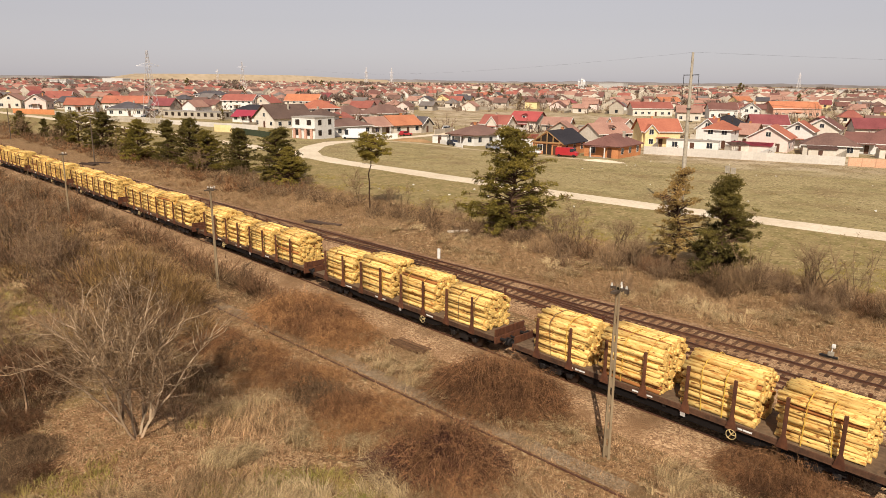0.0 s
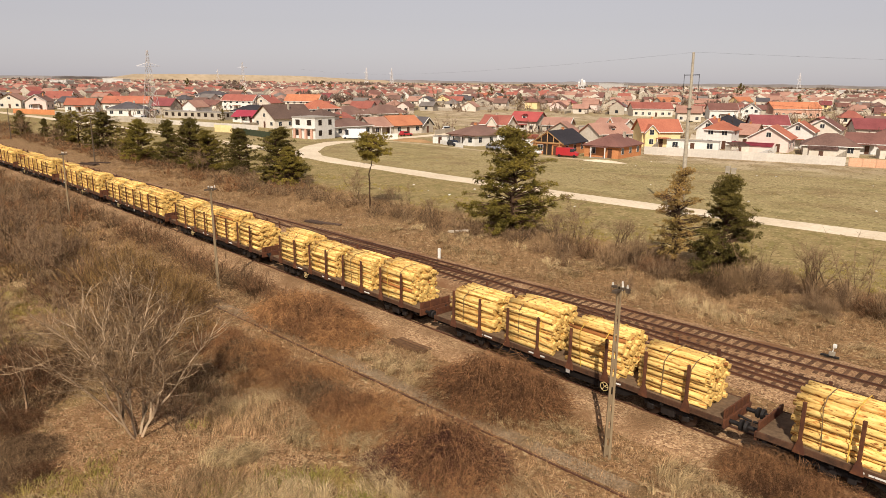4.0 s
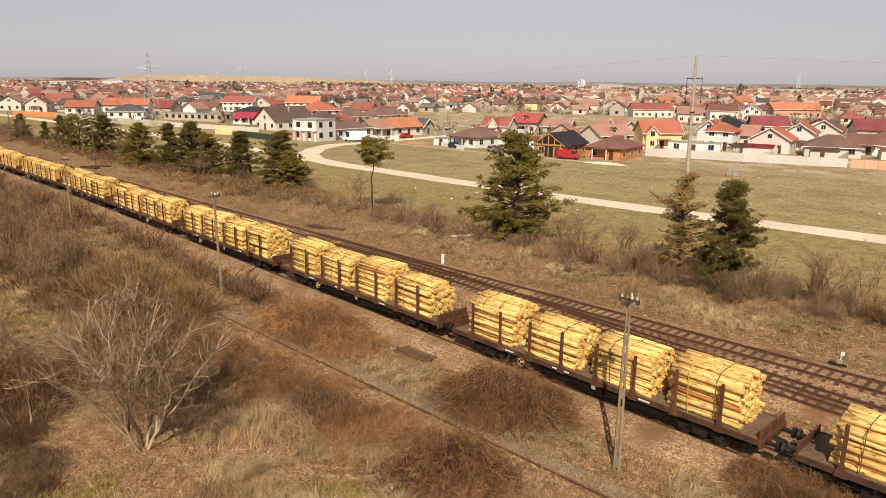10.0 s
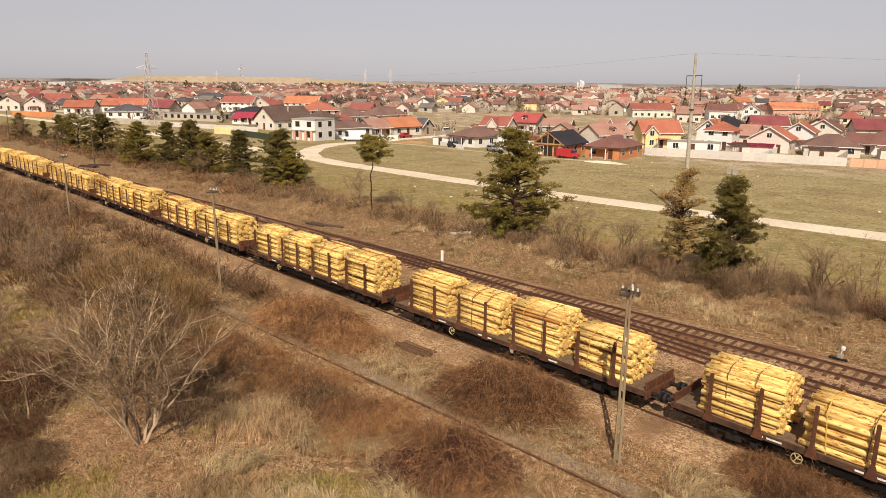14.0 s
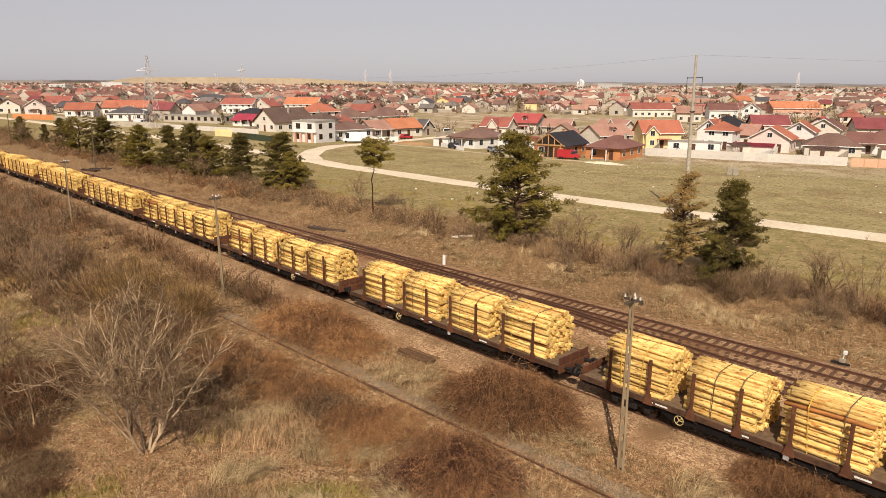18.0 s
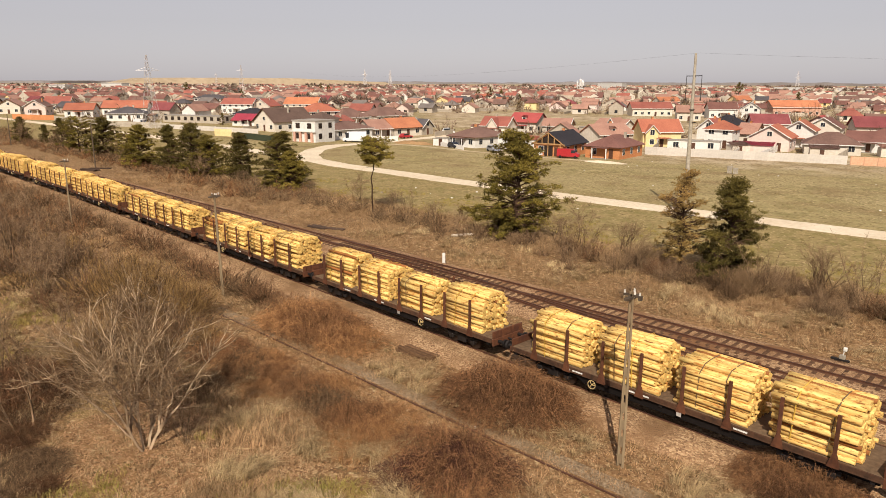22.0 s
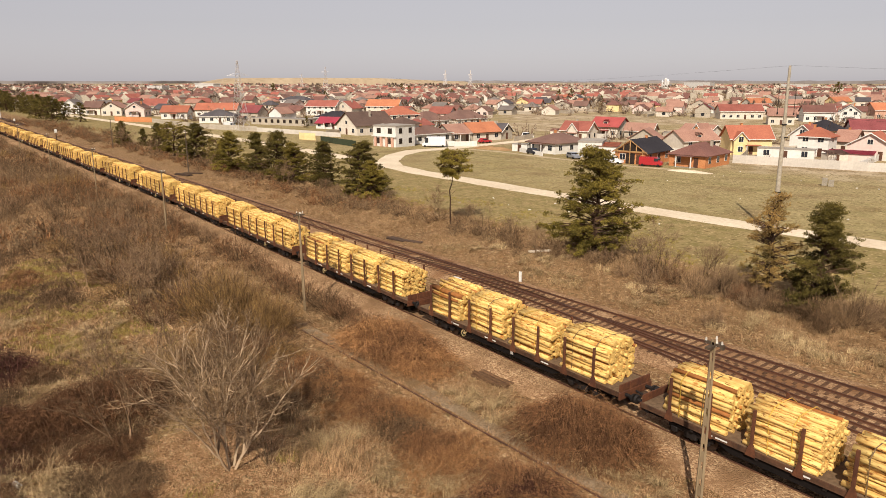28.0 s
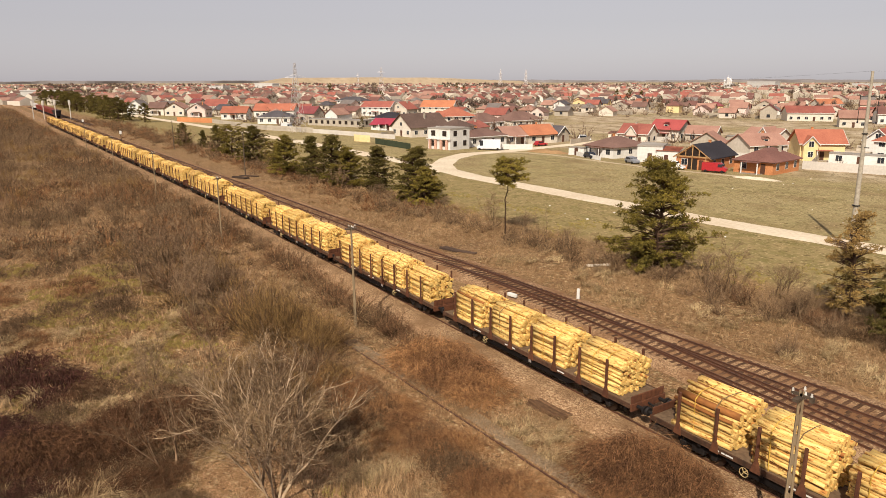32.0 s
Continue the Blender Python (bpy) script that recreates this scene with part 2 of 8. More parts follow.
def ground_material():
    m = mat("ground_cover", rgb(150, 116, 80), rgb(98, 72, 49), 0.97, fine=1.7, coarse=0.16, bump=0.8, vary=0, space="World")
    patchy(m, rgb(86, 62, 42), 4.5, 0.52, 0.66, space="World")
    patchy(m, rgb(176, 146, 108), 7.0, 0.56, 0.70, space="World")
    n, l = m.node_tree.nodes, m.node_tree.links
    bs = n["Principled BSDF"]
    old = bs.inputs["Base Color"].links[0].from_socket
    pos = n.new("ShaderNodeNewGeometry")
    sep = n.new("ShaderNodeSeparateXYZ")
    l.new(pos.outputs["Position"], sep.inputs[0])

    def noisy(scale, lo, hi, a, b):
        t = n.new("ShaderNodeTexNoise")
        t.inputs["Scale"].default_value, t.inputs["Detail"].default_value = scale, 5
        l.new(pos.outputs["Position"], t.inputs["Vector"])
        r = n.new("ShaderNodeValToRGB")
        r.color_ramp.elements[0].position, r.color_ramp.elements[1].position = lo, hi
        r.color_ramp.elements[0].color, r.color_ramp.elements[1].color = a, b
        l.new(t.outputs["Fac"], r.inputs[0])
        return r.outputs[0], t.outputs["Fac"]

    def band(y0, y1, jitter):
        wob = n.new("ShaderNodeTexNoise")
        wob.inputs["Scale"].default_value = 0.12
        l.new(pos.outputs["Position"], wob.inputs["Vector"])
        ad = n.new("ShaderNodeMath")
        ad.operation = "MULTIPLY_ADD"
        ad.inputs[1].default_value = jitter
        l.new(wob.outputs["Fac"], ad.inputs[0])
        l.new(sep.outputs["Y"], ad.inputs[2])
        mr = n.new("ShaderNodeMapRange")
        mr.inputs["From Min"].default_value, mr.inputs["From Max"].default_value = y0 + jitter / 2, y1 + jitter / 2
        l.new(ad.outputs[0], mr.inputs["Value"])
        return mr.outputs[0]

    def mix(fac, a, b):
        x = n.new("ShaderNodeMix")
        x.data_type = "RGBA"
        l.new(fac, x.inputs["Factor"])
        l.new(a, x.inputs["A"])
        l.new(b, x.inputs["B"])
        return x.outputs["Result"]

    field, _ = noisy(0.35, 0.3, 0.7, rgb(160, 143, 101), rgb(122, 111, 72))
    fine, _ = noisy(3.0, 0.35, 0.7, rgb(124, 111, 74), rgb(176, 157, 116))
    pale, f2 = noisy(0.05, 0.42, 0.62, (0, 0, 0, 1), (1, 1, 1, 1))
    fieldc = mix(pale, field, fine)
    worn, _ = noisy(0.9, 0.35, 0.7, rgb(134, 112, 78), rgb(108, 90, 62))
    bare, _ = noisy(0.11, 0.5, 0.68, (0, 0, 0, 1), (0.75, 0.75, 0.75, 1))
    fieldc = mix(bare, fieldc, worn)
    green, _ = noisy(0.5, 0.35, 0.65, rgb(120, 108, 66), rgb(148, 128, 88))
    verge = mix(band(84, 92, 6), green, fieldc)
    yard, _ = noisy(0.16, 0.38, 0.62, rgb(186, 168, 142), rgb(136, 116, 88))
    plots, _ = noisy(0.022, 0.40, 0.56, (0.25, 0.25, 0.25, 1), (1, 1, 1, 1))
    town = mix(plots, verge, yard)
    verge = mix(band(140, 158, 20), verge, town)
    col = mix(band(60, 66, 8), old, verge)
    gn, gf = noisy(0.13, 0.55, 0.68, (0, 0, 0, 1), (1, 1, 1, 1))
    near = n.new("ShaderNodeMapRange")
    near.inputs["From Min"].default_value, near.inputs["From Max"].default_value = 17, 11
    l.new(sep.outputs["Y"], near.inputs["Value"])
    both = n.new("ShaderNodeMath")
    both.operation = "MULTIPLY"
    l.new(near.outputs[0], both.inputs[0])
    l.new(gn, both.inputs[1])
    lawn, _ = noisy(4.0, 0.3, 0.7, rgb(124, 110, 60), rgb(142, 122, 78))
    col = mix(both.outputs[0], col, lawn)
    l.new(col, bs.inputs["Base Color"])
    patchy(m, rgb(98, 80, 52), 1.6, 0.54, 0.70, space="World")
    patchy(m, rgb(184, 160, 122), 2.7, 0.57, 0.72, space="World")
    return m


xs, ys = axis_lines(-6000, 5000, -150, 34, 1.0), axis_lines(-900, 6500, 2, 100, 1.0)
ground = new("ground", bpy.data.meshes.new("ground"))
W = len(xs)
ground.data.from_pydata([(x, y, gz(x, y)) for y in ys for x in xs], [],
                        [(j * W + i, j * W + i + 1, (j + 1) * W + i + 1, (j + 1) * W + i) for j in range(len(ys) - 1) for i in range(W - 1)])
ground.data.polygons.foreach_set("use_smooth", [True] * len(ground.data.polygons))
ground.data.materials.append(ground_material())
tagged(ground, "dry brown and green grass ground reaching the horizon", "ground", kind="structure")

dirt_road = strip("dirt_road", [(60, 94), (-19, 87.5), (-31, 86.7), (-45, 85.6), (-58, 85.0), (-81, 85.1), (-95, 85.3), (-112, 85.2), (-128, 87.8), (-150, 88.5), (-186, 90), (-221, 90.2), (-315, 87.6), (-419, 84), (-600, 78)], 6.0, 0.07, M_ROAD, "pale beige dirt road across the field")
side_road = strip("side_road", [(-121, 85.5), (-132, 91.5), (-141, 100), (-148, 111), (-150, 124), (-155, 140), (-159, 165), (-168, 230)], 6.0, 0.075, M_ROAD, "pale beige dirt side road into the village")
M_LANE = mat("worn_lane", rgb(190, 172, 146), rgb(160, 142, 112), 0.95, fine=1.5, coarse=0.2, bump=0.4, vary=0, space="World")
garden_lane = strip("garden_lane", [(-149, 120), (-144.5, 128), (-137, 130.2), (-125, 129.4), (-114, 129.3), (-104, 129), (-92, 131), (-84, 133)], 2.4, 0.05, M_LANE, "worn pale lane along the first gardens")
earth = new("earth_heap", bpy.data.meshes.new("earth_heap"))
vs, fs = [], []
for j in range(9):
    for i in range(21):
        u, v = i / 10 - 1, j / 4 - 1
        hgt = max(0, 1 - u * u) * max(0, 1 - v * v) * (0.9 + 0.5 * noise.noise((u * 3, v * 3, 7)))
        vs.append((u * 6.5, v * 2.6, hgt - 0.08))
        if i and j:
            a = j * 21 + i
            fs.append((a - 22, a - 21, a, a - 1))
earth.data.from_pydata(vs, [], fs)
earth.data.polygons.foreach_set("use_smooth", [True] * len(fs))
earth.data.materials.append(mat("bare_earth", rgb(172, 138, 100), rgb(132, 102, 70), 0.95, fine=3, coarse=0.4, bump=0.6, vary=0))
earth.matrix_basis = pose(-143.0, 134.2, gz(-143, 134), 0, 0, 18)
tagged(earth, "low heap of bare brown earth beside the lane", "earth heap")

# ---- railway ----


def y_train(x):
    """Middle of the track that the train runs on."""
    if x > -110:
        return 30.5 - 0.036 * x
    return 34.46 - 0.010 * (x + 110)


def y_second(x):
    return 42.8 + 0.012 * max(0, -x - 70) if x < -70 else 42.8


def y_cross(x):
    """The track that leaves the second one to the right."""
    return y_second(x) - 4.4 * sstep(x, -64, 12) - max(0, x - 0) * 0.05


def y_cross_b(x):
    return y_cross(x) - 0.85 * sstep(x, -40, -14)


def y_siding(x):
    return 23.0


RAIL_TOP = 0.42


def rail_line(name, fn, off, x0, x1, parent, top=RAIL_TOP, step=4.0):
    bm = bmesh.new()
    prof = [(-0.07, -0.15), (-0.02, -0.12), (-0.02, -0.04), (-0.037, -0.03), (-0.037, 0), (0.037, 0), (0.037, -0.03), (0.02, -0.04), (0.02, -0.12), (0.07, -0.15)]
    prev = None
    k = max(1, int((x1 - x0) / step))
    for i in range(k + 1):
        x = x0 + (x1 - x0) * i / k
        ring = [bm.verts.new((x, fn(x) + off + a, top + b)) for a, b in prof]
        if prev:
            for j in range(len(prof)):
                bm.faces.new((prev[j], ring[j], ring[(j + 1) % 10], prev[(j + 1) % 10]))
        prev = ring
    bmesh.ops.recalc_face_normals(bm, faces=bm.faces)
    return part(name, bm, M_RAIL, parent)


def part(name, bm, material, parent, label="", smooth=False):
    """One mesh object under a thing or a part."""
    me = bpy.data.meshes.new(name)
    if smooth:
        for f in bm.faces:
            f.smooth = True
    bm.to_mesh(me)
    bm.free()
    for m in material if isinstance(material, (list, tuple)) else (material,):
        me.materials.append(m)
    ob = new(name, me)
    ob.parent = parent
    return tagged(ob, label) if label else ob


def box(bm, x0, x1, y0, y1, z0, z1, bev=0.0, mi=0):
    r = bmesh.ops.create_cube(bm, size=1, matrix=Matrix.Translation(((x0 + x1) / 2, (y0 + y1) / 2, (z0 + z1) / 2)) @ Matrix.Diagonal((x1 - x0, y1 - y0, z1 - z0, 1)))
    fs = {f for v in r["verts"] for f in v.link_faces}
    for f in fs:
        f.material_index = mi
    if bev:
        bmesh.ops.bevel(bm, geom=list({e for v in r["verts"] for e in v.link_edges}), offset=bev, segments=1, affect="EDGES")
    return bm


def tube(bm, a, b, ra, rb=None, sides=8, mi=0):
    a, b = Vector(a), Vector(b)
    d = b - a
    m = Matrix.Translation((a + b) / 2) @ d.to_track_quat("Z", "Y").to_matrix().to_4x4()
    r = bmesh.ops.create_cone(bm, cap_ends=True, segments=sides, radius1=ra, radius2=ra if rb is None else rb, depth=d.length, matrix=m)
    for f in {f for v in r["verts"] for f in v.link_faces}:
        f.material_index = mi
    return bm


def ballast_bed(name, fn, x0, x1, label, half=1.9, top=0.272, material=M_BALLASTB):
    bm = bmesh.new()
    prev = None
    k = int((x1 - x0) / 1.5)
    for i in range(k + 1):
        x = x0 + (x1 - x0) * i / k
        ring = []
        for s, z in ((-half - 1.0, -0.12), (-half, top - 0.1), (-half * 0.75, top), (0, top), (half * 0.75, top), (half, top - 0.1), (half + 1.0, -0.12)):
            y = fn(x) + s + 0.25 * noise.noise((x * 0.4, s * 3, 7)) * (abs(s) > half * 0.8)
            ring.append(bm.verts.new((x, y, z + gz(x, y) + 0.05 * noise.noise((x * 1.3, y * 1.3, 2)))))
        if prev:
            for j in range(6):
                bm.faces.new((prev[j], ring[j], ring[j + 1], prev[j + 1]))
        prev = ring
    return tagged(part(name, bm, material, None), label, "ballast", kind="structure")


def track(name, fn, x0, x1, label, pitch=0.62, length=2.5, top=RAIL_TOP, material=M_SLEEPER, near_x=None):
    tr = new(name)
    tagged(tr, label, "railway track", kind="structure")
    for o in (-0.7535, 0.7535):
        rail_line("rail", fn, o, x0, x1, tr, top)
    bm = bmesh.new()
    box(bm, -0.12, 0.12, -length / 2, length / 2, -0.08, 0.08, 0.015)
    me = bpy.data.meshes.new("sleeper")
    bm.to_mesh(me)
    bm.free()
    me.materials.append(material)
    vs, fs = [], []
    rnd = random.Random(name)
    x = x0
    while x < x1:
        z, yaw, dy = top - 0.225, rnd.uniform(-0.03, 0.03), rnd.uniform(-0.06, 0.06)
        if near_x and near_x[0] < x < near_x[1]:
            ob = new("sleeper", me)
            ob.parent = tr
            ob.matrix_basis = Matrix.Translation((x, fn(x) + dy, z)) @ Matrix.Rotation(yaw, 4, "Z")
        else:
            b = len(vs)
            for sx, sy, sz in ((-1, -1, -1), (1, -1, -1), (1, 1, -1), (-1, 1, -1), (-1, -1, 1), (1, -1, 1), (1, 1, 1), (-1, 1, 1)):
                vs.append((x + sx * 0.12, fn(x) + dy + sy * length / 2, z + sz * 0.08))
            fs += [(b, b + 3, b + 2, b + 1), (b + 4, b + 5, b + 6, b + 7), (b, b + 1, b + 5, b + 4), (b + 1, b + 2, b + 6, b + 5), (b + 2, b + 3, b + 7, b + 6), (b + 3, b, b + 4, b + 7)]
        x += pitch
    if vs:
        o = new("far_sleepers", bpy.data.meshes.new("far_sleepers"))
        o.data.from_pydata(vs, [], fs)
        o.data.materials.append(material)
        o.parent = tr
        tagged(o, kind="stuff")
    return tr


ballast_bed("ballast_main", y_train, -640, 60, "reddish brown crushed stone ballast under the loaded train", half=2.5, top=0.325, material=M_BALLAST)
ballast_bed("ballast_second", y_second, -640, 60, "reddish brown crushed stone ballast with stained sleepers", top=0.255)
ballast_bed("ballast_cross", y_cross, -60, 60, "brown ballast between diverging tracks", half=2.2, top=0.25)
track("track_main", y_train, -640, 60, "rusty railway track on dark sleepers under the train")
track("track_second", y_second, -640, 60, "rusty railway track on dark wooden sleepers", near_x=(-41, 8), material=M_SLEEPERB)
track("track_cross", y_cross, -62, 60, "rusty diverging track with long turnout sleepers", length=3.0, near_x=(-38, 9), material=M_SLEEPERB)
cb = new("check_rails")
tagged(cb, "rusty inner rails of the turnout", "rail", kind="structure")
for o in (-0.7535, 0.7535):
    rail_line("rail", y_cross_b, o, -46, 60, cb)
siding = new("track_siding")
tagged(siding, "old siding almost buried in gravel and weeds", "railway track", kind="structure")
rail_line("rail", y_siding, 0.5, -64, 30, siding, 0.085)
rail_line("rail", y_siding, -1.0, -15, 30, siding, 0.02)
gravel_path = strip("gravel_path", [(30, 24.3), (-10, 24.3), (-20, 24.2), (-34, 24.3), (-47, 24.0)], 1.6, 0.02, M_PATH, "grey gravel strip along the old siding")

# ---- train ----
PITCH, HEAD = 19.95, -9.7     # the head is the leading deck end of one wagon at 10.2 s
RUN = [(0, -35.23), (3, -25.2), (6, -14.77), (10, -0.68), (13, 10.2), (16.5, 22.96), (19, 32.26), (23, 47.6), (25, 55.47), (28, 67.35), (30, 75.37), (32, 83.59)]
L2, HW = 9.25, 1.36
STAKES = [-7.53 + 2.15 * i for i in range(8)]
DECK = 1.24


def log_mesh(name, length, r, material, rnd):
    bm = bmesh.new()
    sides = 9
    k = 3
    bend = rnd.uniform(-0.045, 0.045)
    taper = rnd.uniform(0.86, 1.0)
    rings = []
    for i in range(k + 1):
        u = i / k
        rr = r * (1 - (1 - taper) * u)
        ring = []
        for j in range(sides):
            a = 2 * math.pi * j / sides
            q = rr * (1 + rnd.uniform(-0.05, 0.05))
            ring.append(bm.verts.new(((u - 0.5) * length, q * math.cos(a) + bend * math.sin(math.pi * u), q * math.sin(a))))
        rings.append(ring)
    for a, b in zip(rings, rings[1:]):
        for j in range(sides):
            f = bm.faces.new((a[j], a[(j + 1) % sides], b[(j + 1) % sides], b[j]))
            f.smooth = True
    for ring, flip in ((rings[0], False), (rings[-1], True)):
        f = bm.faces.new(ring[::-1] if not flip else ring)
        f.material_index = 1
    bmesh.ops.recalc_face_normals(bm, faces=bm.faces)
    me = bpy.data.meshes.new(name)
    bm.to_mesh(me)
    bm.free()
    me.materials.append(material)
    me.materials.append(M_END)
    return me


rl = random.Random(5)
LOGS = [log_mesh("log", 3.35 + rl.uniform(-0.12, 0.12), 0.112 + rl.uniform(-0.018, 0.024), M_LOG if i < 9 else M_BARK, rl) for i in range(10)]


def log_poses(seed):
    """Poses of the logs of a stack, on its deck."""
    rnd = random.Random(seed)
    d = rnd.uniform(0.205, 0.245)
    wide = int(2.5 / (d * 1.06))
    high = int(rnd.uniform(1.95, 2.25) / (d * 0.93))
    out = []
    for j in range(high + 1):
        n = wide - j % 2 if j < high - 1 else (wide - 2 if j == high - 1 else rnd.randint(4, wide - 3))
        for i in range(n):
            y = (i - (n - 1) / 2) * d * 1.06 + rnd.uniform(-0.02, 0.02)
            z = 0.12 + j * d * 0.93 + rnd.uniform(-0.02, 0.02)
            if j >= high - 1:
                z -= 0.12 * abs(y) ** 2 * 0.6
            m = Matrix.Translation((rnd.uniform(-0.13, 0.13), y, z)) @ Euler((rnd.uniform(0, 6.28), rnd.gauss(0, 0.011), rnd.gauss(0, 0.016) + (math.pi if rnd.random() < 0.5 else 0))).to_matrix().to_4x4()
            m = m @ Matrix.Diagonal((1, d / 0.22, d / 0.22, 1))
            out.append((m, 9 if rnd.random() < 0.04 else rnd.randrange(9)))
    return out, 0.12 + (high + 0.3) * d * 0.93


def strap(x, top, rnd, parent, material):
    bm = bmesh.new()
    w, y = 0.02, 1.19
    pts = [(-y - 0.02, 0.0), (-y - 0.03, top * 0.45), (-y - 0.02, top * 0.86), (-0.75, top + 0.03), (0, top + 0.07), (0.75, top + 0.03), (y + 0.02, top * 0.86), (y + 0.03, 0.0)]
    lean = rnd.uniform(-0.2, 0.2)
    prev = None
    for a, b in pts:
        xx = x + lean * (b / top)
        ring = [bm.verts.new((xx - w, a, b)), bm.verts.new((xx + w, a, b)), bm.verts.new((xx + w, a * 0.99, b - 0.015)), bm.verts.new((xx - w, a * 0.99, b - 0.015))]
        if prev:
            for j in range(4):
                bm.faces.new((prev[j], ring[j], ring[(j + 1) % 4], prev[(j + 1) % 4]))
        prev = ring
    bmesh.ops.recalc_face_normals(bm, faces=bm.faces)
    return part("strap", bm, material, parent)


def log_stack(seed, separate, thick=False):
    ob = new("log_stack")
    poses, top = log_poses(seed)
    if thick:
        top -= 0.2
        poses = [(m, k) for m, k in poses if m.translation.z < top - (0.62 if m.translation.y < -0.5 else 0.1)]
        z = max(m.translation.z for m, k in poses if m.translation.y < -0.5)
        poses.append((Matrix.Translation((0.05, -0.86, z + 0.3)) @ Matrix.Diagonal((1.05, 2.0, 2.0, 1)), 9))
    rnd = random.Random(seed + 1000)
    if separate:
        for m, k in poses:
            o = new("log", LOGS[k])
            o.parent = ob
            o.matrix_basis = m
    else:
        vs, fs, mi = [], [], []
        for m, k in poses:
            me = LOGS[k]
            b = len(vs)
            vs += [m @ v.co for v in me.vertices]
            for p in me.polygons:
                fs.append([b + v for v in p.vertices])
                mi.append((2 if k == 9 else 0) if p.material_index == 0 else 1)
        o = new("load", bpy.data.meshes.new("load"))
        o.data.from_pydata(vs, [], fs)
        o.data.polygons.foreach_set("material_index", mi)
        for m in (M_LOG, M_END, M_BARK):
            o.data.materials.append(m)
        o.parent = ob
        tagged(o, kind="stuff")
    strap(-0.6 + rnd.uniform(-0.25, 0.25), top, rnd, ob, M_STRAP if rnd.random() < 0.6 else M_STRAPG)
    strap(0.6 + rnd.uniform(-0.3, 0.3), top, rnd, ob, M_STRAP if rnd.random() < 0.6 else M_STRAPG)
    return tagged(ob, "stack of peeled yellow pine logs strapped on a flat wagon", "log stack", "log stacks on the train")


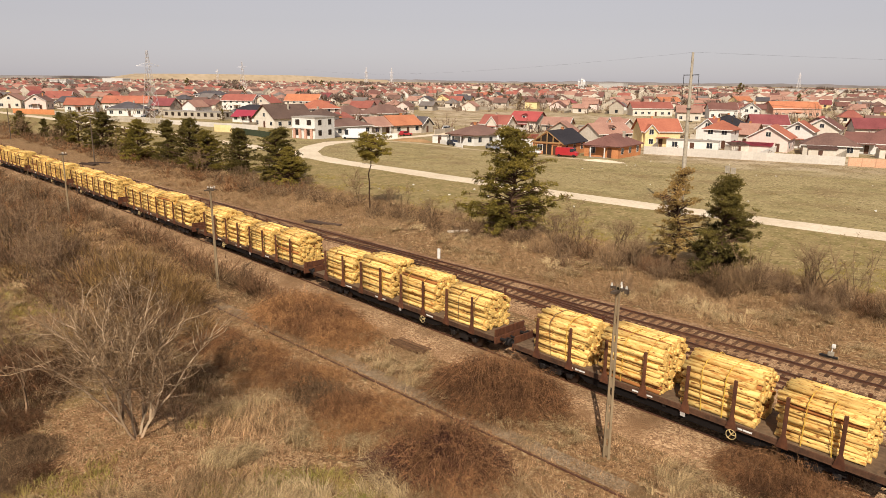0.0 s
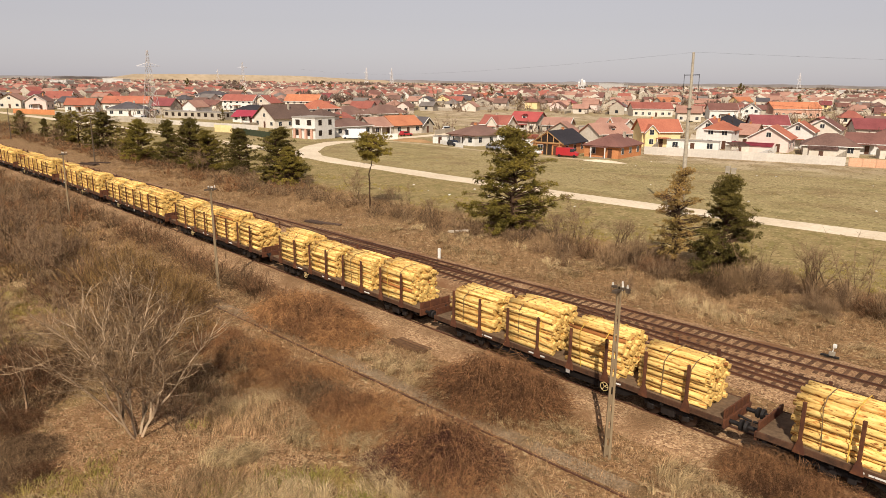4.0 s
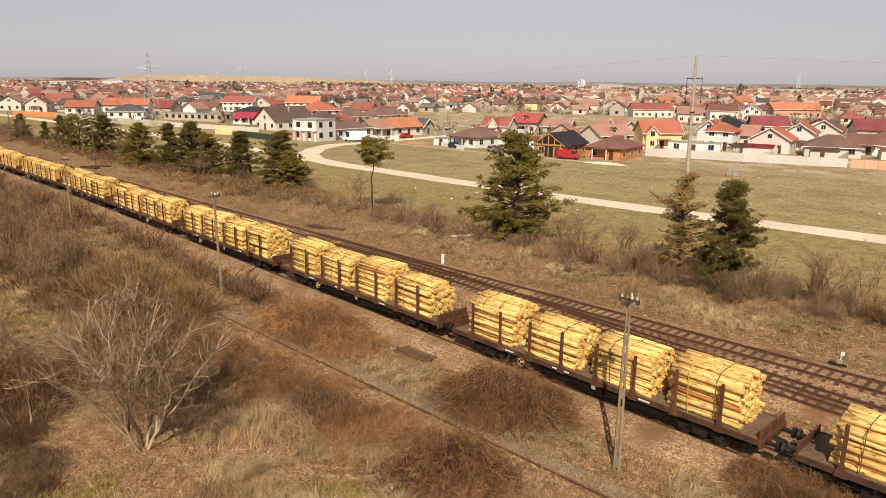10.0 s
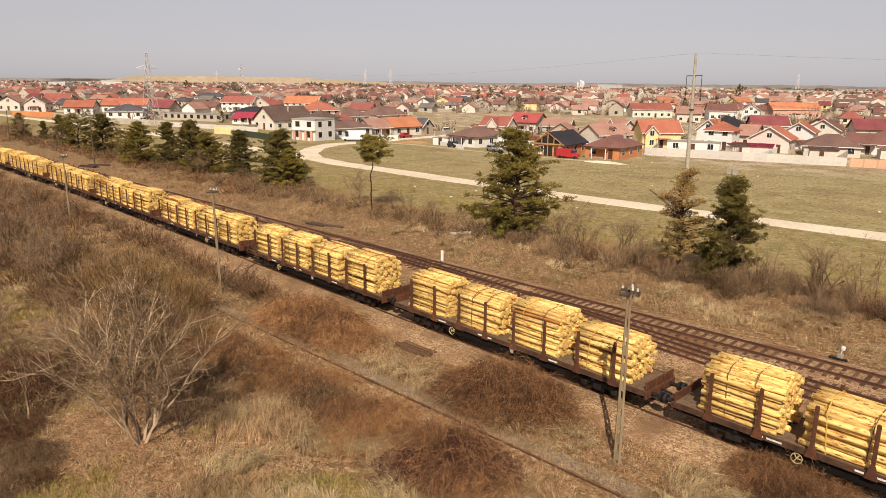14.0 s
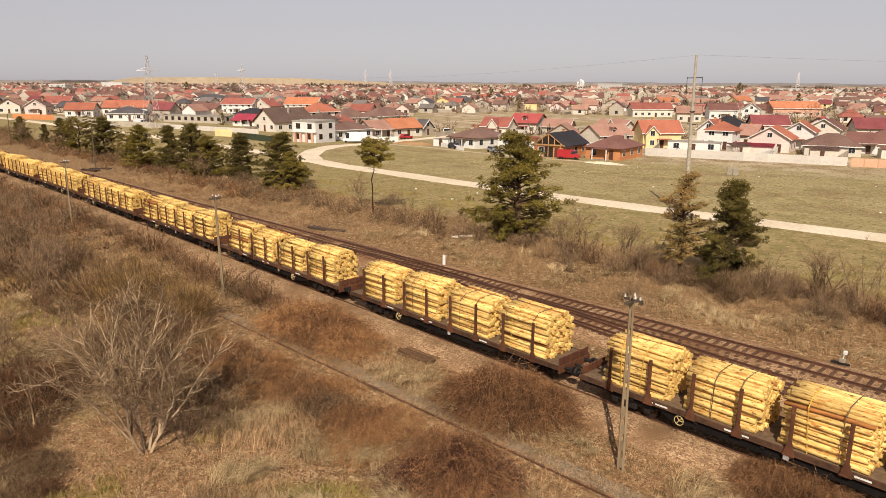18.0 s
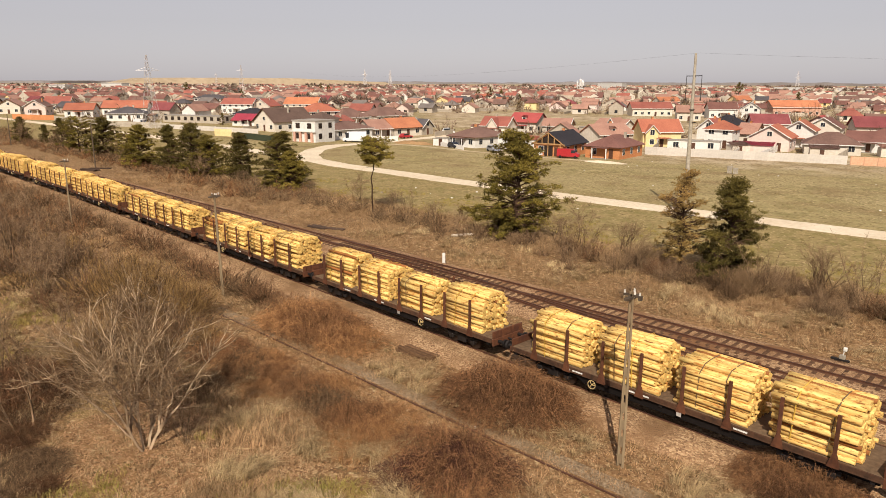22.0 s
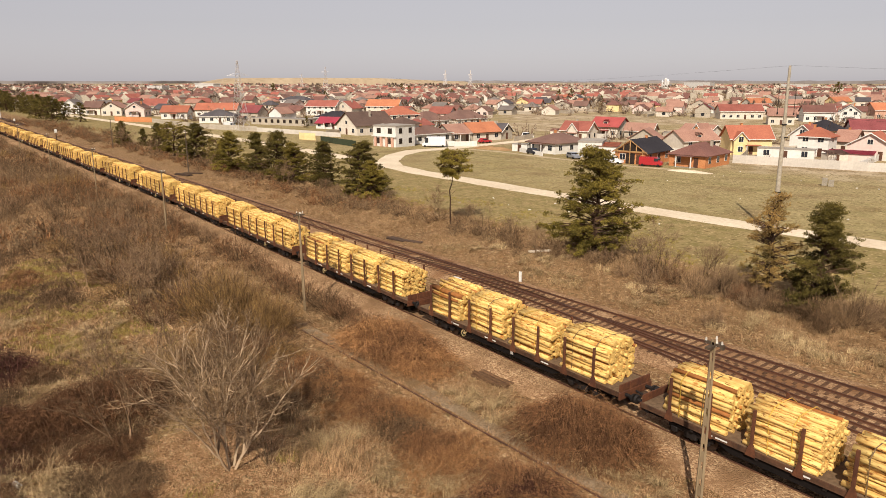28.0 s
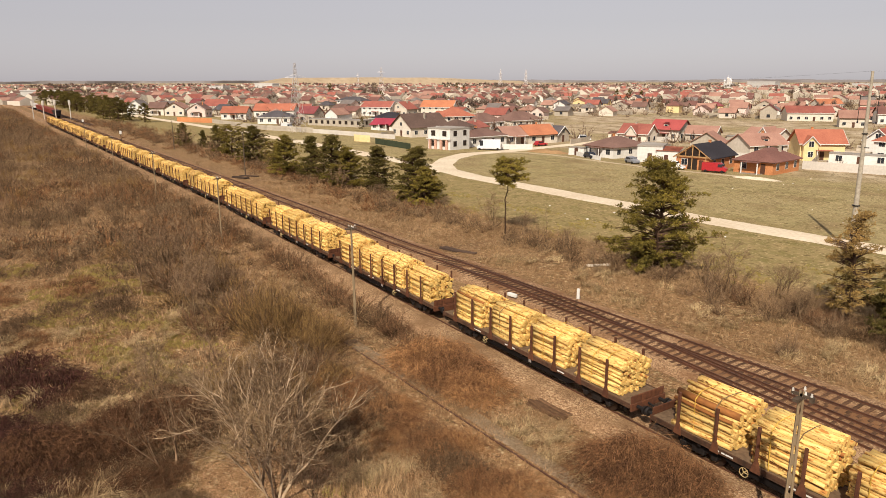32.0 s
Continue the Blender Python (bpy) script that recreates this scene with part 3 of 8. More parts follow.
def wagon(hx):
    ob = new("flat_wagon")
    tagged(ob, "rusty brown stake wagon loaded with four stacks of logs", "freight wagon", "wagons of the timber train")
    bm = bmesh.new()
    box(bm, -L2, L2, -HW, HW, DECK - 0.06, DECK, 0.01)
    part("deck", bm, M_DECK, ob, "worn greyish brown plank deck")
    for s in (-1, 1):
        bm = bmesh.new()
        box(bm, -L2, L2, s * (HW - 0.02), s * (HW + 0.06), DECK - 0.19, DECK + 0.03, 0.01)
        box(bm, -L2, L2, s * (HW - 0.02), s * (HW + 0.1), DECK - 0.21, DECK - 0.18)
        part("side_sill", bm, M_SILL, ob, "grimy dark brown steel sill")
        # added girder, coloured as the dark shade seen under the sill
        bm = bmesh.new()
        vs = [bm.verts.new((x, s * (HW - 0.1) + w, z)) for w in (-0.03, 0.03) for x, z in ((-L2 + 0.1, DECK - 0.08), (-L2 + 0.1, DECK - 0.4), (-4.9, DECK - 0.4), (-4.3, DECK - 0.66), (4.3, DECK - 0.66), (4.9, DECK - 0.4), (L2 - 0.1, DECK - 0.4), (L2 - 0.1, DECK - 0.08))]
        bm.faces.new(vs[:8]), bm.faces.new(vs[8:][::-1])
        for i in range(8):
            bm.faces.new((vs[i], vs[i + 8], vs[(i + 1) % 8 + 8], vs[(i + 1) % 8]))
        bmesh.ops.recalc_face_normals(bm, faces=bm.faces)
        part("side_girder", bm, M_UNDERSHADE, ob)
        bm = bmesh.new()
        box(bm, 0.88, 1.12, s * (HW + 0.1), s * (HW + 0.115), DECK - 0.46, DECK - 0.2, 0.004)
        part("data_plate", bm, M_PLATE, ob, "small grey metal plate")
        for x in (-4.9, -1.1, 3.6):
            bm = bmesh.new()
            for q, wd in ((-0.4, 0.16), (0.0, 0.1), (0.32, 0.2)):
                box(bm, x + q - wd, x + q + wd, s * (HW + 0.061), s * (HW + 0.067), DECK - 0.14, DECK - 0.06)
            part("lettering_bar", bm, M_WHITE, ob, "white marking bars")
    bm = bmesh.new()
    for s in (-1, 1):
        box(bm, -L2, L2, s * 0.55 - 0.12, s * 0.55 + 0.12, DECK - 0.5, DECK - 0.06)
        vs = [bm.verts.new((x, s * 0.55 + w, z)) for w in (-0.06, 0.06) for x, z in ((-6.0, DECK - 0.5), (-3.5, DECK - 0.78), (3.5, DECK - 0.78), (6.0, DECK - 0.5))]
        bm.faces.new(vs[:4]), bm.faces.new(vs[4:][::-1])
        for i in range(4):
            bm.faces.new((vs[i], vs[i + 4], vs[(i + 1) % 4 + 4], vs[(i + 1) % 4]))
    for x in (-8.9, -6.3, -3, 0, 3, 6.3, 8.9):
        box(bm, x - 0.08, x + 0.08, -HW, HW, DECK - 0.4, DECK - 0.07)
    bmesh.ops.recalc_face_normals(bm, faces=bm.faces)
    part("underframe", bm, M_DARK, ob)
    bm = bmesh.new()
    tube(bm, (0.4, 0, DECK - 0.75), (1.6, 0, DECK - 0.75), 0.22, sides=12)
    part("air_tank", bm, M_DARK, ob)
    bm = bmesh.new()
    box(bm, -1.2, -0.4, -0.4, 0.4, DECK - 0.85, DECK - 0.45, 0.03)
    part("brake_box", bm, M_DARK, ob)
    for s in (-1, 1):
        for x in STAKES:
            bm = bmesh.new()
            y = s * (HW + 0.1)
            box(bm, x - 0.075, x + 0.075, y - 0.05, y + 0.05, DECK - 0.1, DECK + 2.02, 0.015)
            vs = [bm.verts.new((x + a, y + b, z)) for b in (-0.045, 0.06) for a, z in ((-0.24, DECK - 0.24), (0.24, DECK - 0.24), (0.09, DECK + 0.32), (-0.09, DECK + 0.32))]
            bm.faces.new(vs[:4]), bm.faces.new(vs[4:][::-1])
            for i in range(4):
                bm.faces.new((vs[i], vs[i + 4], vs[(i + 1) % 4 + 4], vs[(i + 1) % 4]))
            bmesh.ops.recalc_face_normals(bm, faces=bm.faces)
            part("stake", bm, M_RUST, ob)
        bm = bmesh.new()
        box(bm, s * (L2 - 0.05), s * (L2 + 0.02), -HW + 0.06, HW - 0.06, DECK, DECK + 0.42, 0.015)
        for y in (-1.1, -0.4, 0.4, 1.1):
            box(bm, s * (L2 + 0.02), s * (L2 + 0.07), y - 0.05, y + 0.05, DECK - 0.1, DECK + 0.4)
        part("end_board", bm, M_RUST, ob)
        bm = bmesh.new()
        box(bm, s * (L2 - 0.02), s * (L2 + 0.1), -HW, HW, DECK - 0.42, DECK - 0.01, 0.01)
        part("head_beam", bm, M_RUST, ob)
        for y in (-0.875, 0.875):
            bm = bmesh.new()
            tube(bm, (s * (L2 + 0.08), y, DECK - 0.2), (s * (L2 + 0.58), y, DECK - 0.2), 0.1, sides=10)
            tube(bm, (s * (L2 + 0.55), y, DECK - 0.2), (s * (L2 + 0.68), y, DECK - 0.2), 0.23, 0.25, sides=14)
            part("buffer", bm, M_DARK, ob)
        bm = bmesh.new()
        tube(bm, (s * (L2 + 0.05), 0, DECK - 0.22), (s * (L2 + 0.69), 0, DECK - 0.3), 0.06, sides=8)
        part("coupling", bm, M_DARK, ob)
        # bogie
        cx = s * 6.5
        bg = new("bogie")
        bg.parent = ob
        bg.location = (cx, 0, 0)
        for t in (-1, 1):
            bm = bmesh.new()
            box(bm, -1.25, 1.25, t * 1.0 - 0.07, t * 1.0 + 0.07, 0.5, 0.72, 0.03)
            box(bm, -0.35, 0.35, t * 1.0 - 0.11, t * 1.0 + 0.11, 0.3, 0.8, 0.03)
            for a in (-0.9, 0.9):
                box(bm, a - 0.17, a + 0.17, t * 1.0 - 0.12, t * 1.0 + 0.12, 0.32, 0.62, 0.04)
            part("side_frame", bm, M_DARK, bg)
        for a in (-0.9, 0.9):
            bm = bmesh.new()
            tube(bm, (a, -0.95, 0.46), (a, 0.95, 0.46), 0.08, sides=8)
            for t in (-1, 1):
                tube(bm, (a, t * 0.685, 0.46), (a, t * 0.82, 0.46), 0.46, sides=20)
                tube(bm, (a, t * 0.66, 0.46), (a, t * 0.69, 0.46), 0.49, sides=20)
            part("wheelset", bm, M_WHEEL, bg)
    bm = bmesh.new()
    y0 = -HW - 0.2
    ring = [(hx + 0.22 * math.cos(i * math.pi / 9), y0, DECK - 0.42 + 0.22 * math.sin(i * math.pi / 9)) for i in range(18)]
    for a, b in zip(ring, ring[1:] + ring[:1]):
        tube(bm, a, b, 0.018, sides=6)
    for i in (0, 6, 12):
        tube(bm, (hx, y0, DECK - 0.42), ring[i], 0.022, sides=5)
    tube(bm, (hx, y0, DECK - 0.42), (hx, -HW + 0.2, DECK - 0.42), 0.03, sides=6)
    part("handwheel", bm, M_YELLOW, ob, "worn pale yellow brake handwheel")
    return ob


def train_pose(x):
    s = 1.0
    yaw = math.atan2(y_train(x + 6.5 * s) - y_train(x - 6.5 * s), 13.0 * s)
    return Matrix.Translation((x, (y_train(x + 6.5) + y_train(x - 6.5)) / 2, RAIL_TOP)) @ Matrix.Rotation(yaw, 4, "Z")


MOVING = []          # things of the train and their place along it at 0 s
N_WAGONS = 23
X_FIRST = HEAD - L2 + 2 * PITCH
W_BASE = [wagon(3.3), wagon(-3.7)]
HANDED = (0, 0, 1, 1, 1, 0, 1, 1, 0, 1, 0)
first_of = {}
for k in range(N_WAGONS):
    wx = X_FIRST - k * PITCH
    b = HANDED[k % len(HANDED)]
    w = copy_thing(W_BASE[b], pose(0, 0, 0)) if b in first_of else W_BASE[b]
    first_of[b] = w
    MOVING.append((w, wx, 0.0))
FAR_STACKS = {}
THICK = 24           # the stack that carries one thick bark-covered log
for k in range(N_WAGONS):
    for j in range(4):
        local = -6.45 + 4.3 * j
        if k < 8:
            st = log_stack(k * 4 + j, True, k * 4 + j == THICK)
        else:
            v = (k * 4 + j) * 7 % 5
            st = copy_thing(FAR_STACKS[v], pose(0, 0, 0)) if v in FAR_STACKS else log_stack(900 + v, False)
            FAR_STACKS.setdefault(v, st)
        MOVING.append((st, X_FIRST - k * PITCH, local + 0.12))

# ---- village ----
W_WHITE = mat("white_render", rgb(222, 218, 212), rgb(200, 195, 188), 0.9, fine=1.5, coarse=0.2, bump=0.1, vary=0.04)
W_CREAM = mat("cream_render", rgb(214, 204, 190), rgb(192, 181, 166), 0.9, fine=1.5, coarse=0.2, bump=0.1, vary=0.08)
W_GREY = mat("grey_render", rgb(186, 174, 158), rgb(156, 146, 132), 0.9, fine=1.5, coarse=0.2, bump=0.15, vary=0.08)
W_YELLOW = mat("yellow_render", rgb(228, 205, 156), rgb(208, 183, 132), 0.9, fine=1.5, coarse=0.2, bump=0.1, vary=0.05)
W_PINK = mat("pink_render", rgb(220, 198, 188), rgb(202, 180, 170), 0.9, fine=1.5, coarse=0.2, bump=0.1, vary=0.06)
W_BRICK = mat("hollow_brick", rgb(202, 140, 96), rgb(174, 112, 72), 0.9, fine=3, coarse=0.4, bump=0.3, vary=0.06)
W_RAW = mat("raw_brick", rgb(206, 166, 146), rgb(176, 134, 114), 0.9, fine=3, coarse=0.4, bump=0.3, vary=0.06)
R_KW = dict(rough=0.75, fine=3, coarse=0.25, bump=0.4, vary=0.1)
R_RED = mat("red_tiles", rgb(160, 98, 85), rgb(130, 76, 67), **R_KW)
R_ORANGE = mat("orange_tiles", rgb(193, 127, 92), rgb(160, 100, 74), **R_KW)
R_ORANGERED = mat("orange_red_tiles", rgb(176, 111, 87), rgb(147, 87, 70), **R_KW)
R_BROWN = mat("brown_tiles", rgb(128, 100, 89), rgb(101, 77, 70), **R_KW)
R_DARKBR = mat("dark_brown_tiles", rgb(106, 86, 77), rgb(82, 66, 59), **R_KW)
R_PINKBR = mat("faded_tiles", rgb(170, 131, 114), rgb(141, 105, 92), **R_KW)
R_REDBR = mat("red_brown_tiles", rgb(129, 91, 82), rgb(102, 71, 64), **R_KW)
R_MAROON = mat("maroon_tiles", rgb(141, 79, 79), rgb(110, 59, 60), **R_KW)
R_ROSE = mat("rose_red_tiles", rgb(172, 86, 82), rgb(144, 68, 66), **R_KW)
R_CRIMSON = mat("crimson_sheet", rgb(157, 54, 70), rgb(136, 46, 58), rough=0.5, fine=3, coarse=0.25, bump=0.2)
R_SLATE = mat("slate_tiles", rgb(96, 90, 92), rgb(72, 68, 70), **R_KW)
R_BLACK = mat("black_tiles", rgb(62, 58, 62), rgb(44, 42, 46), **R_KW)
R_GREY = mat("flat_roof", rgb(160, 152, 142), rgb(132, 124, 116), **R_KW)
R_GREYR = mat("grey_tiles", rgb(132, 122, 116), rgb(104, 96, 92), **R_KW)
M_GLASS = mat("window_glass", rgb(52, 54, 60), rgb(38, 40, 46), 0.12, bump=0)
M_FRAME = mat("window_frame", rgb(224, 220, 212), rgb(200, 196, 188), 0.5, bump=0)
M_DOOR = mat("brown_door", rgb(96, 62, 44), rgb(72, 46, 34), 0.6)
# dark brown that paints the shade inside unglazed openings
M_TIMBER = mat("roof_timber", rgb(190, 152, 106), rgb(152, 116, 78), 0.8)
M_HOLE_SHADE = mat("opening_shade", rgb(58, 48, 42), rgb(42, 34, 30), 0.95)
COLOUR = {"white_render": "white", "cream_render": "cream", "grey_render": "grey", "yellow_render": "yellow", "pink_render": "pink", "hollow_brick": "bare orange brick", "raw_brick": "pale pinkish brick"}
NAME = {"hip": "hipped", "gx": "gabled", "gy": "front-gabled", "flat": "flat"}


def roof_mesh(w, d, h, rh, kind, over, t=0.16):
    """A roof shell with thickness over a body of w by d, eaves at h."""
    bm = bmesh.new()
    x0, x1, y0, y1 = -over, w + over, -over, d + over
    he = h - over * rh / (d / 2 if kind != "gy" else w / 2) * 0.9
    if kind == "flat":
        return box(bm, -0.12, w + 0.12, -0.12, d + 0.12, h, h + max(rh, 0.12))
    if kind == "hip":
        if w >= d:
            r = d / 2
            ridge = [(r, d / 2), (w - r, d / 2)] if w - 2 * r > 0.3 else [(w / 2 - 0.15, d / 2), (w / 2 + 0.15, d / 2)]
        else:
            r = w / 2
            ridge = [(w / 2, r), (w / 2, d - r)]
        e = [(x0, y0), (x1, y0), (x1, y1), (x0, y1)]
        vs = [bm.verts.new((*p, he)) for p in e] + [bm.verts.new((*p, h + rh)) for p in ridge]
        if w >= d:
            fs = [(0, 1, 5, 4), (1, 2, 5), (2, 3, 4, 5), (3, 0, 4)]
        else:
            fs = [(0, 1, 4), (1, 2, 5, 4), (2, 3, 5), (3, 0, 4, 5)]
    elif kind == "gx":
        vs = [bm.verts.new(p) for p in ((x0, y0, he), (x1, y0, he), (x1, y1, he), (x0, y1, he), (x0, d / 2, h + rh), (x1, d / 2, h + rh))]
        fs = [(0, 1, 5, 4), (2, 3, 4, 5)]
    else:
        vs = [bm.verts.new(p) for p in ((x0, y0, he), (x1, y0, he), (x1, y1, he), (x0, y1, he), (w / 2, y0, h + rh), (w / 2, y1, h + rh))]
        fs = [(1, 2, 5, 4), (3, 0, 4, 5)]
    faces = [bm.faces.new([vs[i] for i in f]) for f in fs]
    ext = bmesh.ops.extrude_face_region(bm, geom=faces)
    for v in ext["geom"]:
        if isinstance(v, bmesh.types.BMVert):
            v.co.z += t
    bmesh.ops.recalc_face_normals(bm, faces=bm.faces)
    return bm


def wall_mesh(w, d, h, rh, kind):
    bm = bmesh.new()
    box(bm, 0, w, 0, d, -0.6, h)
    if kind in ("gx", "gy"):
        top = rh - 0.05
        if kind == "gx":
            for xx in (0.0, w):
                a = [bm.verts.new((xx + s, y, z)) for s in (-0.0, 0.0) for y, z in ((0, h), (d, h), (d / 2, h + top))]
                bm.faces.new(a[:3])
        else:
            for yy in (0.0, d):
                a = [bm.verts.new((x, yy, z)) for x, z in ((0, h), (w, h), (w / 2, h + top))]
                bm.faces.new(a)
    return bm


def window(parent, x, y, z, w, h, side, glass_only=False, material=None):
    """A window on the front (side 0, facing -y) or on a flank (side 1: x = w, facing +x)."""
    win = bmesh.new()
    if side == 0:
        box(win, x - w / 2 - 0.08, x + w / 2 + 0.08, y - 0.05, y + 0.02, z - 0.08, z + h + 0.08)
    else:
        box(win, x - 0.02, x + 0.05, y - w / 2 - 0.08, y + w / 2 + 0.08, z - 0.08, z + h + 0.08)
    fr = part("window", win, material or M_FRAME, parent)
    if material is None:
        gl = bmesh.new()
        if side == 0:
            box(gl, x - w / 2, x - 0.03, y - 0.07, y - 0.04, z, z + h)
            box(gl, x + 0.03, x + w / 2, y - 0.07, y - 0.04, z, z + h)
        else:
            box(gl, x + 0.04, x + 0.07, y - w / 2, y - 0.03, z, z + h)
            box(gl, x + 0.04, x + 0.07, y + 0.03, y + w / 2, z, z + h)
        part("pane", gl, M_GLASS, fr)


HOUSE_RND = random.Random(11)
HOUSES = []


def house(x, y, yaw, w, d, h, rh, kind, wall, roof, unfinished=False, open_gable=False, lite=False):
    rnd = HOUSE_RND
    if lite or math.hypot(x, y) > 300:
        rh *= 0.74
    ob = new("house")
    ob.matrix_basis = pose(x, y, gz(x, y), 0, 0, yaw)
    part("wall", wall_mesh(w, d, h, rh, kind), wall, ob)
    over = 0.15 if kind == "flat" else 0.55
    rf = part("roof", roof_mesh(w, d, h, rh, kind, over), roof, ob)
    if kind != "flat" and rnd.random() < (0.12 if lite else 0.8) and not unfinished:
        bm = bmesh.new()
        cx, cy = w * rnd.uniform(0.3, 0.7), d * rnd.uniform(0.5, 0.65)
        box(bm, cx - 0.25, cx + 0.25, cy - 0.25, cy + 0.25, h + rh * 0.3, h + rh + 0.55)
        box(bm, cx - 0.32, cx + 0.32, cy - 0.32, cy + 0.32, h + rh + 0.55, h + rh + 0.65)
        part("chimney", bm, W_BRICK if rnd.random() < 0.5 else W_GREY, rf)
    levels = 2 if h > 4.9 else 1
    for lv in range(levels):
        n = (1 if math.hypot(x, y) > 380 else 2) if lite else max(1, int(w / 3.2))
        for i in range(n):
            wx = w * (i + 0.5) / n
            if lite:
                window(ob, wx, 0, 0.9 + 2.8 * lv, 1.4, 1.4, 0, material=M_GLASS)
            elif lv == 0 and i == n // 2 and not unfinished:
                bm = bmesh.new()
                box(bm, wx - 0.5, wx + 0.5, -0.06, 0.02, 0.05, 2.15)
                part("door", bm, M_DOOR, ob)
            else:
                window(ob, wx, 0, 0.9 + 2.8 * lv, 1.3, 1.3, 0, material=M_HOLE_SHADE if unfinished else None)
        m = 0 if lite else max(1, int(d / 4))
        for i in range(m):
            window(ob, w, d * (i + 0.5) / m, 0.9 + 2.8 * lv, 1.2, 1.3, 1, material=M_HOLE_SHADE if unfinished else None)
    if kind == "gy" and not open_gable and not lite:
        window(ob, w / 2, 0, h + 0.3, 1.1, 1.1, 0)
    if open_gable:
        # dark panels before the solid wall stand in for interior shade
        bm = bmesh.new()
        vs = [bm.verts.new((a, b, z)) for b in (-0.12, -0.05) for a, z in ((0.7, h + 0.15), (w - 0.7, h + 0.15), (w / 2, h + rh - 0.35))]
        bm.faces.new(vs[:3]), bm.faces.new(vs[3:][::-1])
        for i in range(3):
            bm.faces.new((vs[i], vs[i + 3], vs[(i + 1) % 3 + 3], vs[(i + 1) % 3]))
        bmesh.ops.recalc_face_normals(bm, faces=bm.faces)
        part("gable_opening", bm, M_HOLE_SHADE, ob, "dark panel painted as the shade inside the open gable")
        bm = bmesh.new()
        box(bm, w * 0.36, w * 0.64, -0.14, -0.09, 0.0, 2.4)
        part("doorway", bm, M_HOLE_SHADE, ob, "dark panel painted as the shade in the unfinished doorway")
        for i in range(5):
            bm = bmesh.new()
            xx = w * (i + 0.5) / 5
            top = h + rh * (1 - abs(xx - w / 2) / (w / 2)) - 0.1
            box(bm, xx - 0.08, xx + 0.08, -0.5, -0.35, 0 if i % 2 == 0 else h, top)
            part("post", bm, M_TIMBER, ob)
        for s in (-1, 1):
            bm = bmesh.new()
            tube(bm, (w / 2, -0.5, h + rh + 0.02), (w / 2 + s * (w / 2 + 0.5), -0.5, h - 0.35), 0.12, sides=5)
            part("barge_board", bm, M_TIMBER, ob)
        bm = bmesh.new()
        box(bm, -0.2, w + 0.2, -0.5, -0.36, h - 0.1, h + 0.15)
        part("beam", bm, M_TIMBER, ob)
    if unfinished and h > 5:
        for i in range(4):
            bm = bmesh.new()
            q = w * (i + 0.5) / 4
            box(bm, q - 0.35, q + 0.35, -0.5, -0.05, -0.3, 2.7)
            part("brick_pier", bm, W_RAW, ob, "bare pinkish brick pier")
        bm = bmesh.new()
        box(bm, -0.2, w + 0.2, -0.6, -0.02, 2.7, 2.95)
        part("ledge", bm, W_WHITE, ob)
    if not lite and not open_gable and kind != "flat":
        e = 0.55
        edge = W_WHITE if rnd.random() < 0.7 else M_DOOR
        if kind == "gy":
            lo = h - e * rh / (w / 2) * 0.9
            for s in (-1, 1):
                bm = bmesh.new()
                tube(bm, (w / 2, -e - 0.04, h + rh + 0.02), (w / 2 + s * (w / 2 + e), -e - 0.04, lo), 0.13, sides=4)
                part("barge_board", bm, edge, rf)
        else:
            lo = h - e * rh / (d / 2) * 0.9
            bm = bmesh.new()
            box(bm, -e, w + e, -e - 0.06, -e - 0.003, lo - 0.06, lo + 0.14)
            part("gutter", bm, edge, rf)
            if kind == "gx":
                for s in (-1, 1):
                    bm = bmesh.new()
                    tube(bm, (w + e + 0.04, d / 2, h + rh + 0.02), (w + e + 0.04, d / 2 + s * (d / 2 + e), lo), 0.13, sides=4)
                    part("barge_board", bm, edge, rf)
                if w > 8 and rh > 2.5 and not unfinished and math.hypot(x, y) < 250:
                    for q in ((0.5,) if rnd.random() < 0.45 else ()):
                        bm = bmesh.new()
                        cx, z0, z1 = w * q, h + rh * 0.15, h + rh * 0.55
                        box(bm, cx - 0.8, cx + 0.8, d * 0.13, d * 0.42, z0, z1)
                        dm = part("dormer", bm, wall, rf)
                        bm = bmesh.new()
                        for s in (-1, 1):
                            vs = [bm.verts.new(p) for p in ((cx, d * 0.09, z1 + 0.7), (cx, d * 0.47, z1 + 0.7), (cx + s * 1.05, d * 0.47, z1 - 0.05), (cx + s * 1.05, d * 0.09, z1 - 0.05))]
                            bm.faces.new(vs)
                        vs = [bm.verts.new(p) for p in ((cx - 0.8, d * 0.128, z1), (cx + 0.8, d * 0.128, z1), (cx, d * 0.128, z1 + 0.6))]
                        bm.faces.new(vs)
                        bmesh.ops.solidify(bm, geom=list(bm.faces), thickness=0.08)
                        part("dormer_roof", bm, roof, rf)
                        bm = bmesh.new()
                        box(bm, cx - 0.5, cx + 0.5, d * 0.13 - 0.05, d * 0.13 + 0.02, z0 + 0.25, z1 - 0.1)
                        part("dormer_window", bm, M_GLASS, rf)
        if rnd.random() < 0.55 and w > 7 and not unfinished:
            px = w * 0.5
            bm = bmesh.new()
            box(bm, px - 1.9, px + 1.9, -2.0, -0.02, 2.45, 2.6)
            po = part("porch_roof", bm, roof, ob)
            for s in (-1, 1):
                bm = bmesh.new()
                box(bm, px + s * 1.7 - 0.1, px + s * 1.7 + 0.1, -1.9, -1.7, -0.4, 2.45)
                part("post", bm, W_WHITE, po)
            bm = bmesh.new()
            box(bm, px - 2.1, px + 2.1, -2.2, -0.03, -0.5, 0.06)
            part("terrace", bm, M_CONC, ob)
    rc = roof.name.replace("_", " ")
